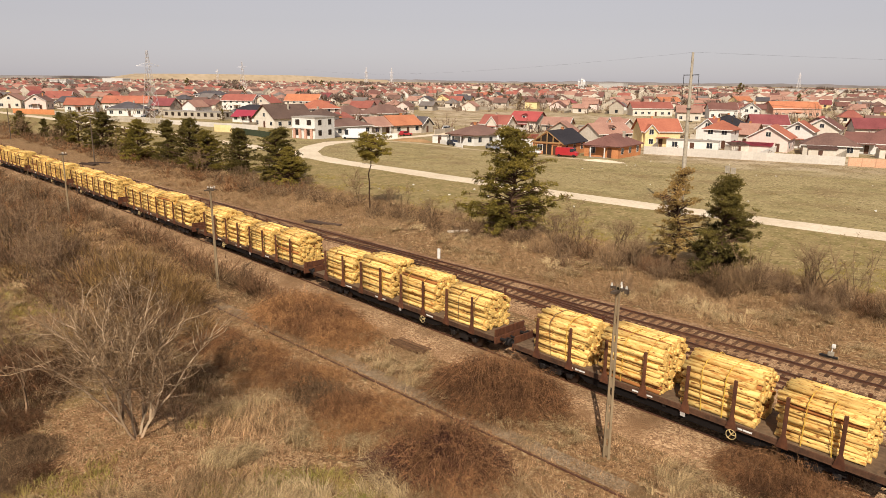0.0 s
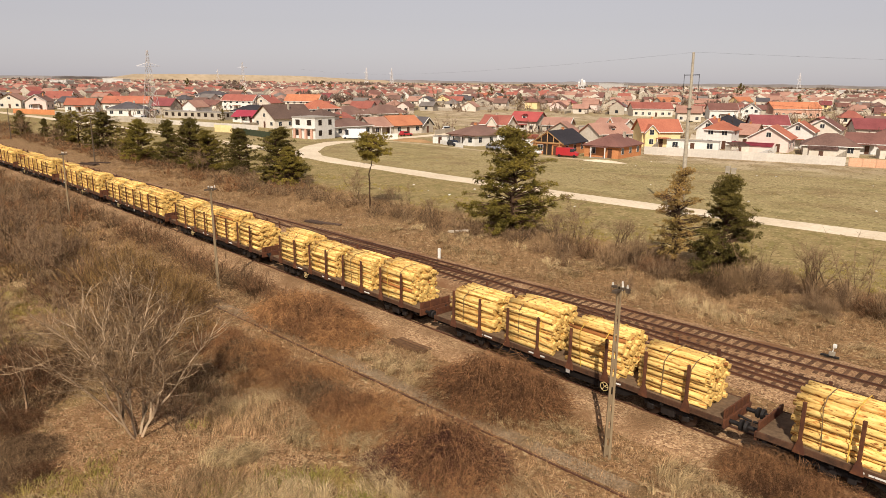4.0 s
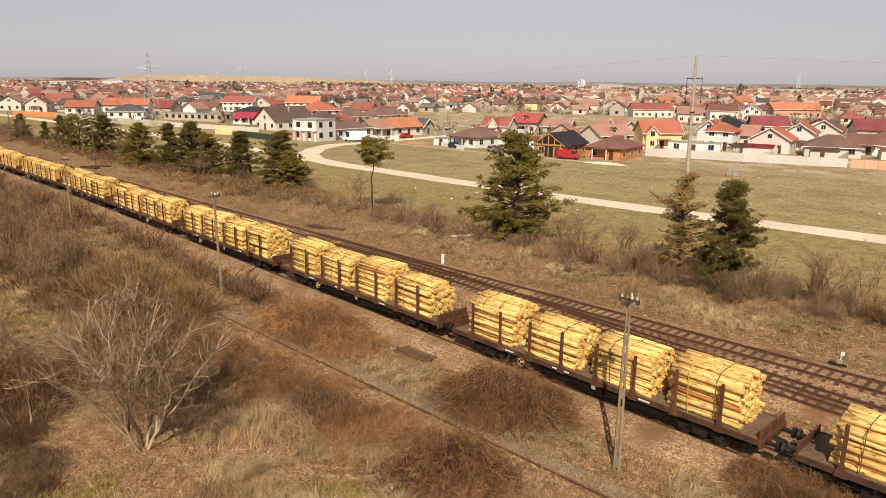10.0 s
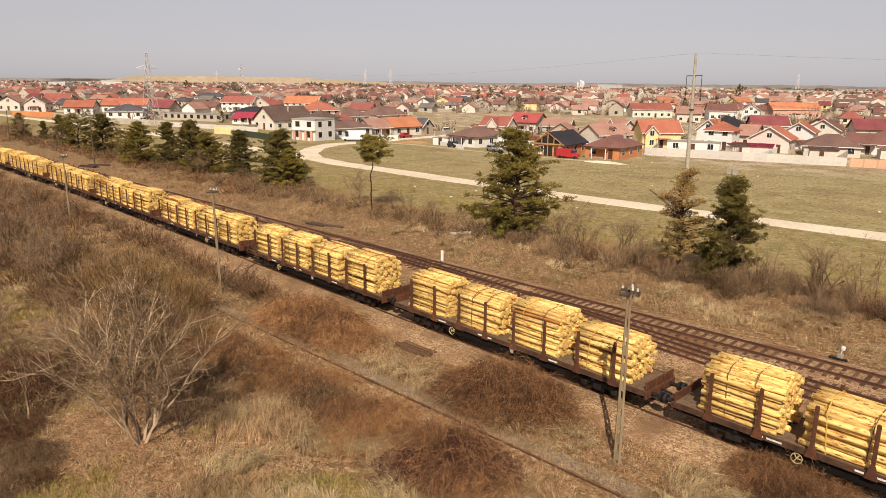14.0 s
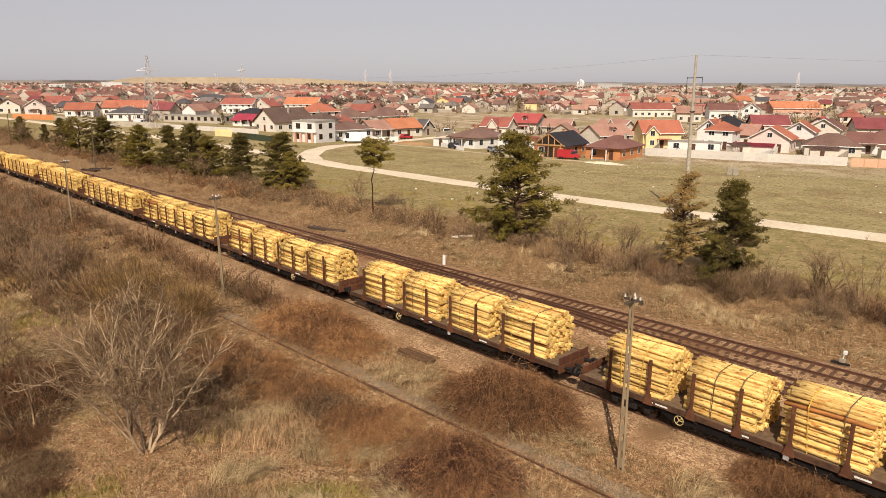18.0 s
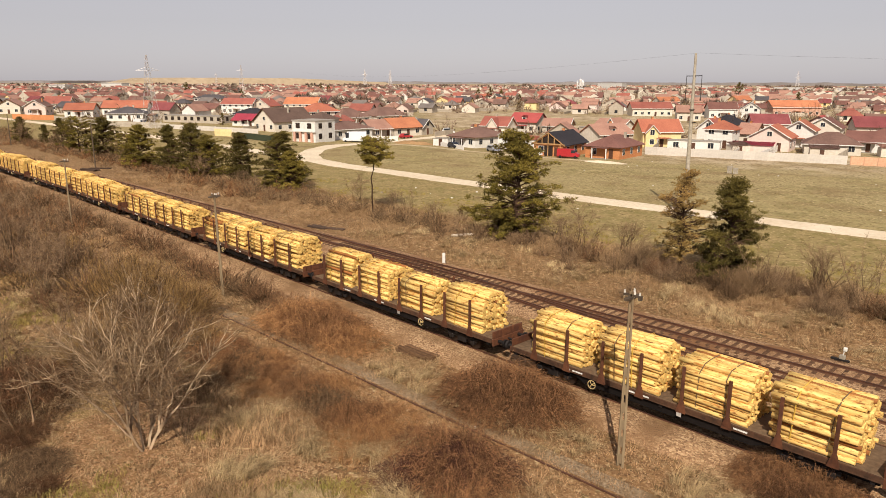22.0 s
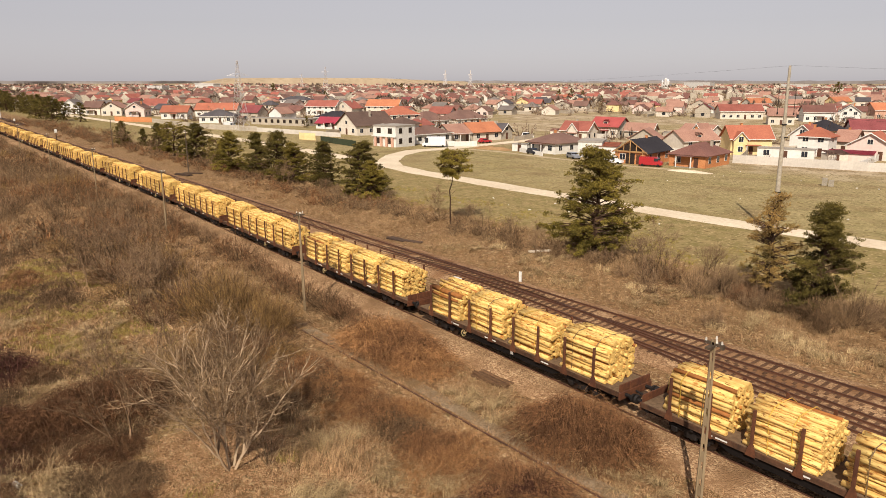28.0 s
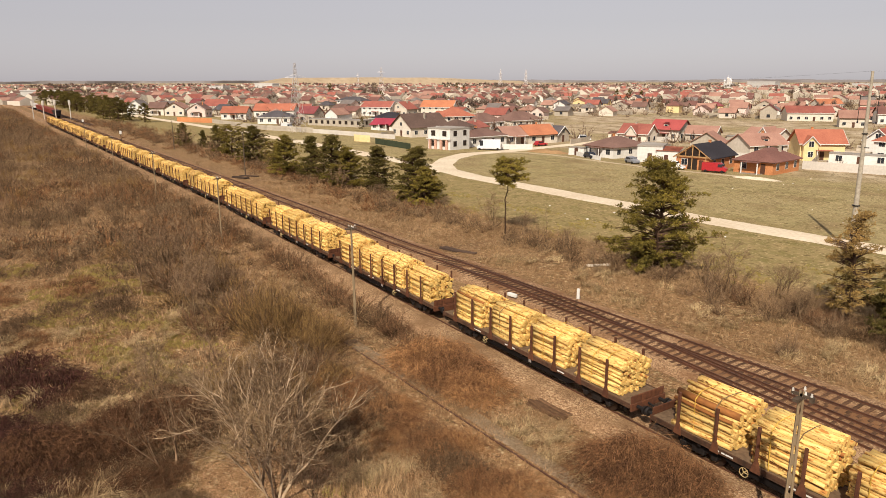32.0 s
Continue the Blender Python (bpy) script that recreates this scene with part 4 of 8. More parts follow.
    tagged(ob, f"{'unfinished ' if unfinished else ''}{COLOUR[wall.name]} house with a {NAME[kind]} roof of {rc}" if kind != "flat" else f"{'unfinished ' if unfinished else ''}{COLOUR[wall.name]} building with a flat roof", "house", "village houses")
    HOUSES.append((x + w / 2, y + d / 2))
    return ob


house(-167.2, 111.3, 14.0, 8.2, 8.4, 5.5, 0.35, "flat", W_WHITE, R_GREY, unfinished=True)
house(-165.9, 125.0, 92.2, 14.4, 10.0, 2.9, 1.9, "hip", W_WHITE, R_BROWN)
house(-167.9, 140.5, 83.0, 7.9, 9.0, 2.8, 2.4, "gx", W_GREY, R_PINKBR)
house(-166.7, 148.7, 86.5, 11.2, 9.0, 2.8, 2.7, "gx", W_CREAM, R_ORANGE)
house(-165.9, 160.0, 98.5, 6.0, 8.0, 2.6, 2.4, "gy", W_GREY, R_SLATE)
house(-132.4, 137.6, -2.0, 9.8, 12.6, 2.8, 2.1, "hip", W_WHITE, R_BROWN)
house(-135.8, 135.0, 16.1, 4.5, 3.0, 1.9, 0.1, "flat", W_WHITE, R_GREY)
house(-115.1, 137.4, 31.2, 5.9, 9.0, 3.7, 0.3, "flat", W_WHITE, R_GREY)
house(-101.4, 134.2, 9.2, 7.8, 12.5, 2.8, 2.6, "gy", W_BRICK, R_BLACK, open_gable=True)
house(-90.7, 139.7, 6.7, 8.4, 13.0, 2.7, 2.2, "hip", W_BRICK, R_REDBR)
house(-153.1, 174.3, 16.0, 9.0, 8.0, 3.3, 2.6, "gx", W_CREAM, R_RED)
house(-155.6, 192.1, 12.0, 10.0, 9.5, 3.7, 2.8, "gx", W_CREAM, R_ROSE)
house(-143.8, 195.0, 22.0, 9.0, 9.0, 2.7, 2.2, "gx", W_GREY, R_PINKBR)
house(-123.6, 186.7, 0.6, 6.2, 9.0, 3.4, 0.2, "flat", W_GREY, R_GREY, unfinished=True)
house(-121.0, 190.3, -2.7, 9.8, 9.0, 3.4, 2.5, "gx", W_CREAM, R_PINKBR)
house(-108.1, 173.7, 73.5, 12.4, 8.5, 2.6, 2.6, "gx", W_CREAM, R_PINKBR)
house(-94.6, 173.4, 47.0, 10.4, 8.0, 4.3, 2.9, "gx", W_YELLOW, R_ORANGERED)


def wing(ob, x0, w, d, h, rh, wall, roof):
    """A gabled wing standing forward of the front of a house."""
    bm = wall_mesh(w, d + 1.5, h, rh, "gy")
    bmesh.ops.translate(bm, verts=bm.verts, vec=(x0, -d, 0))
    wg = part("wing", bm, wall, ob)
    bm = roof_mesh(w, d + 4.0, h, rh, "gy", 0.35)
    bmesh.ops.translate(bm, verts=bm.verts, vec=(x0, -d, 0))
    part("wing_roof", bm, roof, wg)
    for s in (-1, 1):
        bm = bmesh.new()
        tube(bm, (x0 + w / 2, -d - 0.4, h + rh + 0.02), (x0 + w / 2 + s * (w / 2 + 0.35), -d - 0.4, h - 0.3), 0.12, sides=4)
        part("barge_board", bm, W_WHITE, wg)
    for z in (0.9, 3.4):
        if z < h:
            window(ob, x0 + w / 2, -d, z, 1.1, 1.3, 0)


wing(bpy.data.objects["house.016"], 0.4, 3.4, 1.2, 4.0, 1.9, W_YELLOW, R_ORANGERED)
wing(bpy.data.objects["house.010"], 3.0, 3.2, 1.5, 3.4, 2.2, W_CREAM, R_RED)
wing(bpy.data.objects["house.014"], 5.5, 3.6, 1.2, 3.8, 2.6, W_CREAM, R_PINKBR)
house(-82.8, 184.8, 6.0, 7.2, 6.8, 5.1, 2.0, "hip", W_WHITE, R_ORANGERED)
house(-86.0, 170.5, 18.0, 12.6, 3.6, 2.5, 0.2, "flat", W_WHITE, R_GREY)
house(-71.6, 186.5, 9.4, 9.6, 10.0, 3.5, 2.9, "gy", W_PINK, R_ORANGERED)
house(-90.2, 237.9, 30.6, 11.0, 11.0, 4.0, 2.8, "gx", W_PINK, R_MAROON)
house(-69.0, 203.0, 10, 7.6, 9.5, 4.6, 2.4, "gy", W_WHITE, R_ORANGERED)
house(-68.6, 219.7, 9.0, 9.0, 11.0, 4.6, 2.8, "gy", W_CREAM, R_REDBR)
house(-58.0, 186.4, 20.0, 12.2, 9.5, 2.6, 2.5, "hip", W_CREAM, R_BROWN)
house(-52.6, 200.5, 9.0, 10.0, 8.0, 2.8, 2.2, "gx", W_WHITE, R_REDBR)
house(-61.3, 243.8, 28.4, 9.7, 10.0, 4.0, 2.8, "gx", W_CREAM, R_MAROON)
house(-97.5, 232.0, 53.3, 9.8, 11.0, 3.4, 3.0, "hip", W_WHITE, R_BLACK)
house(-78.9, 197.2, 4.5, 4.5, 8.0, 3.4, 2.6, "gx", W_CREAM, R_PINKBR)
house(-136.2, 386.1, 45.5, 25.3, 11.0, 4.6, 4.4, "gx", W_RAW, R_ORANGE)
house(-207.0, 516.1, 62.0, 12.9, 10.0, 4.6, 4, "gx", W_YELLOW, R_ORANGE)
house(-134.8, 341.3, 21.9, 8.1, 10.0, 5, 4, "gy", W_WHITE, R_SLATE)
house(-148.8, 337.4, 35.1, 13.1, 11.0, 4.5, 4, "gx", W_WHITE, R_REDBR)
house(-148.8, 303.7, 31.4, 10.2, 10.0, 4.0, 3.8, "gx", W_CREAM, R_PINKBR)
house(-185.3, 328.9, 42.0, 20.1, 12.0, 4, 4, "gx", W_CREAM, R_RED)
house(-237.2, 459.1, 62.0, 16.1, 10.0, 4, 4, "gx", W_CREAM, R_ORANGE)
house(-218.4, 130.0, 2.2, 12.3, 16.0, 3.4, 4.2, "gy", W_CREAM, R_DARKBR)
house(-274.9, 152.8, 24.4, 15.2, 11.0, 3.2, 3.2, "hip", W_WHITE, R_BLACK)
house(-250.1, 139.4, 25.7, 13.1, 8.0, 2.2, 2.2, "gx", W_WHITE, R_CRIMSON)
house(-304.1, 112.8, 53.9, 14.2, 12.0, 3.0, 3.2, "hip", W_WHITE, R_SLATE)
house(-368.6, 134.9, 53.6, 21.1, 12.0, 3.6, 4.4, "gx", W_WHITE, R_ORANGERED)
house(-347.9, 110.8, 53.7, 12.2, 10.0, 3.2, 3.8, "gx", W_WHITE, R_ORANGERED)
house(-372.1, 149.6, 53.6, 17.4, 11.0, 3.6, 4, "gx", W_CREAM, R_RED)
house(-291.1, 130.7, 24.1, 29.5, 7.0, 2.6, 0.2, "flat", W_GREY, R_GREY, unfinished=True)
house(-232.7, 163.3, 82.7, 13.5, 11.0, 5.4, 3.0, "hip", W_CREAM, R_ORANGERED)
house(-225.2, 173.7, 95.3, 14.9, 11.0, 3.0, 3.2, "hip", W_WHITE, R_BROWN)
house(-227.4, 193.2, 91.2, 17.8, 11.0, 3.0, 3.2, "hip", W_CREAM, R_BROWN)
house(-408.5, 90.4, 53.6, 8.7, 10.0, 4, 4, "gx", W_CREAM, R_BROWN)
house(-397.0, 96.4, 53.6, 10.3, 10.0, 4, 4, "gy", W_CREAM, R_PINKBR)
house(-378.5, 103.1, 53.7, 9.4, 10.0, 4, 4, "gy", W_PINK, R_BROWN)
house(-436.4, 128.9, 53.4, 13.1, 10.0, 4, 5, "gx", W_CREAM, R_RED)
house(-428.3, 83.7, 53.5, 9.6, 10.0, 4, 5, "gy", W_WHITE, R_GREYR)
house(-350.2, 189.4, 33.2, 17.4, 10.0, 5, 4, "gx", W_WHITE, R_RED)
house(-467.2, 232.5, 25.6, 22.0, 11.0, 5, 3.5, "hip", W_WHITE, R_SLATE)
house(-330.7, 215.8, 34.3, 18.3, 10.0, 5, 4.5, "gx", W_CREAM, R_ORANGE)
house(-340.9, 202.0, 22.1, 11.5, 10.0, 4, 5, "gy", W_CREAM, R_RED)
house(-176.0, 121.0, 14.0, 7.5, 7.5, 5.7, 1.8, "hip", W_CREAM, R_DARKBR)

house(-49.5, 213.0, 9.0, 11.0, 10.5, 4.2, 2.8, "hip", W_CREAM, R_REDBR)
house(-73.5, 232.0, 9.0, 9.0, 10.0, 4.4, 2.8, "gy", W_PINK, R_ROSE)
house(-90.0, 196.0, 9.0, 6.0, 8.0, 4.4, 2.6, "gy", W_WHITE, R_RED)

# houses further off, in blocks along the streets
# weighted to muted tones, which carry the haze over the far rows
ROOFS = [R_RED, R_RED, R_ORANGERED, R_PINKBR, R_REDBR, R_BROWN, R_PINKBR, R_PINKBR, R_PINKBR, R_REDBR, R_REDBR, R_MAROON, R_SLATE, R_GREYR, R_GREYR, R_BROWN, R_BROWN]
WALLS = [W_WHITE, W_CREAM, W_CREAM, W_CREAM, W_GREY, W_GREY, W_YELLOW, W_PINK]


def open_field(x, y):
    """Unbuilt ground: the meadow before the village and the green gap inside it."""
    if y < 112 or (x > -275 and y < 142):
        return True
    if -175 < x < -30 and y < 150:
        return True
    if x > -60 and y < 180:
        return True
    a = math.degrees(math.atan2(-x, y))          # bearing to the left of +y
    r = math.hypot(x, y)
    return 24 < a < 47 and 245 < r < 390


far_rnd = random.Random(23)
made = 0
for i in range(-60, 60):
    for j in range(0, 50):
        u, v = i * 21.0 + far_rnd.uniform(-4, 4), 60 + j * 27.0 + far_rnd.uniform(-5, 5)
        ca, sa = math.cos(radians(24)), math.sin(radians(24))
        x, y = -200 + u * ca - v * sa, 40 + u * sa + v * ca
        r, a = math.hypot(x, y), math.degrees(math.atan2(-x, y))
        if not (10 < a < (76 if r < 500 else 80)) or r > 640 or r < 120 or open_field(x, y) or far_rnd.random() < 0.3:
            continue
        if min(math.hypot(x - hx, y - hy) for hx, hy in HOUSES) < 15 or math.hypot(x + 109, y - 353) < 12 or made > 270:
            continue
        yaw = far_rnd.choice((24, 24, 114, -66)) + far_rnd.uniform(-6, 6)
        kind = far_rnd.choice(("gx", "gx", "gy", "hip"))
        house(x - 5, y - 4, yaw if yaw < 90 else 24, far_rnd.uniform(7, 10.5), far_rnd.uniform(6.5, 9), far_rnd.choice((2.7, 2.9, 3.2, 4.4)), far_rnd.uniform(2.6, 3.8), kind, far_rnd.choice(WALLS), far_rnd.choice(ROOFS), lite=True)
        made += 1

# the rest of the town, too far to pick apart; muted tones stand in for haze
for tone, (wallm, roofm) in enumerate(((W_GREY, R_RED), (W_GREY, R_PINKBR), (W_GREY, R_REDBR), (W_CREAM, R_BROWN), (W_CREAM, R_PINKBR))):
    vs, fs, mi = [], [], []
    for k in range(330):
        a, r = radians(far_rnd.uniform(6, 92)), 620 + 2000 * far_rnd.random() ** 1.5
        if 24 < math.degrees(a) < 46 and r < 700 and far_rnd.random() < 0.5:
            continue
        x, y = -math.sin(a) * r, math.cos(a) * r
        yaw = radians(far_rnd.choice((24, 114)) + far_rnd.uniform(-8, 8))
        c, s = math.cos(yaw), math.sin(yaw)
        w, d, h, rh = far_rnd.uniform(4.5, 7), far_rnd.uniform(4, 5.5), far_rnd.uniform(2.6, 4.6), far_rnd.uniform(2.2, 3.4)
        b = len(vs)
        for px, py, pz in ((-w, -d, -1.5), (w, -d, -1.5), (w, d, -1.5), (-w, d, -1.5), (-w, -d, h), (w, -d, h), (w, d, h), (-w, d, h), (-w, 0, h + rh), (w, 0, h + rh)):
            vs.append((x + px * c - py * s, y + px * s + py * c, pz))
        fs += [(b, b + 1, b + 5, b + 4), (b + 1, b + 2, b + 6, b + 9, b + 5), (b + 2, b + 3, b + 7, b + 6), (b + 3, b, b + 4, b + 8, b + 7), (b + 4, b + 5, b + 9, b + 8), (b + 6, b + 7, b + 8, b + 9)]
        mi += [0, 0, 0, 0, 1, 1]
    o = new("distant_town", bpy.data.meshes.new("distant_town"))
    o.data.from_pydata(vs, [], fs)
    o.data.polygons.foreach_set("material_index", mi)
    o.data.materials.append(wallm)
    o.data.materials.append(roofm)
    tagged(o, "far low houses with tiled roofs in tones muted for haze", "town", kind="stuff")

# plot walls and fences among the far houses
gw = random.Random(61)
vs, fs = [], []
for hx, hy in HOUSES[45:]:
    for k in range(3):
        yaw = radians(24 + gw.choice((0, 90)) + gw.uniform(-5, 5))
        L, q = gw.uniform(7, 17), gw.uniform(8.5, 12)
        side = gw.choice((-1, 1))
        cx, cy = hx - math.sin(yaw) * q * side + gw.uniform(-4, 4), hy + math.cos(yaw) * q * side
        if open_field(cx, cy):
            continue
        ux, uy, h = math.cos(yaw), math.sin(yaw), gw.uniform(1.2, 1.9)
        b = len(vs)
        for z in (-0.9 - 0.2, -0.9 + h):
            for e, t in ((-1, -0.1), (1, -0.1), (1, 0.1), (-1, 0.1)):
                vs.append((cx + ux * e * L / 2 - uy * t, cy + uy * e * L / 2 + ux * t, z))
        fs += [(b, b + 1, b + 5, b + 4), (b + 1, b + 2, b + 6, b + 5), (b + 2, b + 3, b + 7, b + 6), (b + 3, b, b + 4, b + 7), (b + 4, b + 5, b + 6, b + 7)]
o = new("plot_walls", bpy.data.meshes.new("plot_walls"))
o.data.from_pydata(vs, [], fs)
o.data.materials.append(islands(mat("plot_wall", rgb(196, 184, 168), rgb(160, 146, 128), 0.9, fine=1.5, coarse=0.2, bump=0.1, vary=0), 0.6, 1.15))
tagged(o, "pale garden walls between plots among the far houses", "wall", kind="stuff")

# large pale halls on the edge of the town
M_HALL = mat("pale_hall", rgb(198, 194, 190), rgb(178, 174, 170), 0.7, bump=0)
for x, y, w, d, h, yaw in ((-1040, 330, 26, 14, 9, 30), (-1450, 560, 50, 20, 10, 25), (-900, 1500, 60, 30, 12, 10), (-560, 1650, 70, 30, 5, 5), (-380, 1500, 56, 30, 5.5, 0), (-780, 1720, 60, 20, 7, 10), (-960, 95, 40, 16, 6, 60), (-1500, 60, 46, 20, 8, 70)):
    bm = bmesh.new()
    box(bm, -w / 2, w / 2, -d / 2, d / 2, -2, h)
    box(bm, -w / 2 - 0.5, w / 2 + 0.5, -d / 2 - 0.5, d / 2 + 0.5, h, h + 1.2)
    o = part("industrial_hall", bm, M_HALL, None)
    o.matrix_basis = pose(x, y, 0, 0, 0, yaw)
    tagged(o, "long pale industrial hall far off in the haze", "hall", "far industrial halls")

# the long flat-topped spoil heap and the belt of far woods
M_HEAP = mat("bare_heap", rgb(176, 156, 130), rgb(150, 132, 108), 0.95, fine=0.05, coarse=0.01, bump=0, vary=0, space="World")
bm = bmesh.new()
prev = None
for i in range(25):
    u = i / 24
    c = Vector((-2640, 960)).lerp(Vector((-2350, 2050)), u)
    hgt = 26 * sstep(u, 0, 0.14) * (1 - 0.55 * sstep(u, 0.55, 1)) * (1 - sstep(u, 0.96, 1)) + 2 * noise.noise((u * 9, 0, 0))
    ring = [bm.verts.new((c.x + q, c.y, z)) for q, z in ((130, -3), (60, hgt), (-60, hgt), (-160, -3))]
    if prev:
        for j in range(3):
            bm.faces.new((prev[j], ring[j], ring[j + 1], prev[j + 1]))
    prev = ring
bmesh.ops.recalc_face_normals(bm, faces=bm.faces)
tagged(part("spoil_heap", bm, M_HEAP, None), "long flat-topped bare earth heap on the skyline", "hill", kind="structure")
# bluish grey puts the haze before the woods into their colour
M_WOOD = mat("far_woods", rgb(142, 136, 136), rgb(120, 114, 112), 1.0, fine=0.02, coarse=0.004, bump=0, vary=0, space="World")
bm = bmesh.new()
prev = None
for i in range(241):
    a = radians(-15 + 120 * i / 240)
    r = 4300 + 250 * noise.noise((i * 0.11, 1, 0))
    ht = 9 + 10 * abs(noise.noise((i * 0.33, 2, 0))) + 8 * noise.noise((i * 0.05, 3, 0))
    p = (-math.sin(a) * r, math.cos(a) * r)
    q = (-math.sin(a) * (r + 200), math.cos(a) * (r + 200))
    ring = [bm.verts.new((*p, -4)), bm.verts.new((*p, ht)), bm.verts.new((*q, ht + 3)), bm.verts.new((*q, -4))]
    if prev:
        for j in range(3):
            bm.faces.new((prev[j], ring[j], ring[j + 1], prev[j + 1]))
    prev = ring
bmesh.ops.recalc_face_normals(bm, faces=bm.faces)
tagged(part("far_woods", bm, M_WOOD, None), "belt of far leafless woods along the horizon, coloured grey for haze", "woods", kind="stuff")


# fences before the gardens


def fence(pts, h, material, label, panel=2.6):
    ob = new("fence")
    tagged(ob, label, "fence", "garden fences")
    P = [Vector(p) for p in pts]
    for a, b in zip(P, P[1:]):
        n = max(1, round((b - a).length / panel))
        yaw = math.atan2((b - a).y, (b - a).x)
        for i in range(n):
            p = a.lerp(b, i / n)
            L = (b - a).length / n
            bm = bmesh.new()
            box(bm, 0.09, L - 0.09, -0.04, 0.04, 0, h - 0.08)
            o = part("panel", bm, material, ob)
            o.matrix_basis = Matrix.Translation((p.x, p.y, gz(p.x, p.y) - 0.05)) @ Matrix.Rotation(yaw, 4, "Z")
            bm = bmesh.new()
            box(bm, -0.09, 0.09, -0.09, 0.09, 0, h)
            o = part("post", bm, material, ob)
            o.matrix_basis = Matrix.Translation((p.x, p.y, gz(p.x, p.y) - 0.05)) @ Matrix.Rotation(yaw, 4, "Z")


M_FENCE = mat("fence_panel", rgb(206, 198, 188), rgb(182, 174, 164), 0.9, fine=2, coarse=0.3, vary=0.07)
M_GREEN = mat("green_mesh", rgb(70, 76, 58), rgb(52, 58, 44), 0.9)
fence([(-84.6, 156.6), (-66.0, 161.7), (-43.5, 168.2)], 2.0, M_FENCE, "pale concrete panel fence along the gardens")
fence([(-43.0, 168.4), (-26.0, 172.5)], 1.9, mat("pale_brick", rgb(208, 166, 138), rgb(184, 140, 112), 0.9, fine=4, coarse=0.4), "bare orange brick garden wall")
fence([(-239.5, 109.7), (-201.4, 121.3)], 1.6, M_FENCE, "long pale garden wall")
fence([(-262.0, 101.0), (-239.5, 109.7)], 2.0, W_GREY, "long pale garden wall")
fence([(-187.7, 106.1), (-166.0, 104.8)], 1.8, M_GREEN, "dark green netting fence by the building plot")
fence([(-199.0, 105.0), (-192.5, 107.0)], 2.2, W_YELLOW, "yellow board fence by the building plot")
fence([(-340.0, 88.0), (-320.0, 98.0)], 2.2, W_BRICK, "orange brick garden wall")
fence([(-320.0, 98.0), (-262.0, 101.0)], 1.8, W_GREY, "grey garden fence along the dirt road")

for a, b, hh, mm in (((-84, 158.5), (-92, 178), 1.7, W_GREY), ((-66, 163), (-72, 184), 1.7, M_FENCE), ((-61, 164.5), (-66, 196), 1.7, W_WHITE), ((-46, 168.5), (-50, 196), 1.8, W_GREY), ((-157, 124), (-152, 137), 1.6, W_WHITE), ((-158, 158), (-163, 172), 1.7, W_GREY), ((-121, 131), (-133, 135), 1.2, W_WHITE), ((-114, 160), (-100, 166), 1.7, M_FENCE), ((-128, 176), (-114, 184), 1.7, W_GREY), ((-160, 182), (-146, 190), 1.7, M_FENCE), ((-212, 122), (-222, 140), 1.7, W_GREY), ((-232, 150), (-214, 160), 1.7, W_GREY)):
    fence([a, b], hh, mm, "plain pale rendered garden wall between plots", 6.0)

# sheds and outbuildings in the yards
sh = random.Random(5)


def shed(x, y, yaw, w, d, h, wall, roof):
    ob = new("shed")
    ob.matrix_basis = pose(x, y, gz(x, y), 0, 0, yaw)
    bm = bmesh.new()
    box(bm, 0, w, 0, d, -0.3, h)
    part("wall", bm, wall, ob)
    bm = bmesh.new()
    vs = [bm.verts.new(p) for p in ((-0.25, -0.3, h + 0.02), (w + 0.25, -0.3, h + 0.02), (w + 0.25, d + 0.2, h + 0.7), (-0.25, d + 0.2, h + 0.7))]
    bm.faces.new(vs)
    bmesh.ops.solidify(bm, geom=list(bm.faces), thickness=0.08)
    part("roof", bm, roof, ob)
    bm = bmesh.new()
    box(bm, w * 0.35, w * 0.35 + 0.95, -0.05, 0.02, 0, min(2.0, h - 0.2))
    part("door", bm, M_DOOR, ob)
    tagged(ob, f"small {COLOUR[wall.name]} garden shed with a sloping {roof.name.replace('_', ' ')} roof", "shed", "garden sheds")


shed(-73.0, 179.0, 12, 9.5, 3.2, 1.8, W_PINK, R_CRIMSON)
shed(-55.0, 181.0, 22, 6.0, 3.0, 1.9, W_CREAM, R_BROWN)
shed(-111.0, 139.5, 26, 5.0, 5.0, 2.9, W_WHITE, R_ORANGERED)
shed(-92.0, 178.0, 50, 4.0, 3.0, 2.2, W_CREAM, R_PINKBR)
for hx, hy in list(HOUSES):
    if math.hypot(hx, hy) < 330 and sh.random() < 0.5:
        a = sh.uniform(0, 6.28)
        px, py = hx + 11.5 * math.cos(a), hy + 11.5 * abs(math.sin(a))
        if min(math.hypot(px - qx, py - qy) for qx, qy in HOUSES) > 9 and not open_field(px, py):
            shed(px - 2, py - 1.5, sh.choice((24, 24, 60)) + sh.uniform(-6, 6), sh.uniform(3, 5), sh.uniform(2.4, 3.4), sh.uniform(1.9, 2.4), sh.choice((W_GREY, W_CREAM, W_WHITE)), sh.choice((R_GREY, R_BROWN, R_PINKBR, R_GREYR)))

# ---- plants ----
M_TRUNK = mat("pine_bark", rgb(112, 86, 66), rgb(70, 54, 44), 0.95, fine=8, coarse=1.5, bump=0.8, stretch=(1, 1, 0.3))
M_NEEDLE = mat("pine_needles", rgb(150, 130, 58), rgb(78, 70, 32), 0.7, fine=3, coarse=0.5, bump=0, vary=0.12)
M_NEEDLE2 = mat("dark_needles", rgb(122, 107, 52), rgb(58, 52, 27), 0.7, fine=3, coarse=0.5, bump=0, vary=0.12)
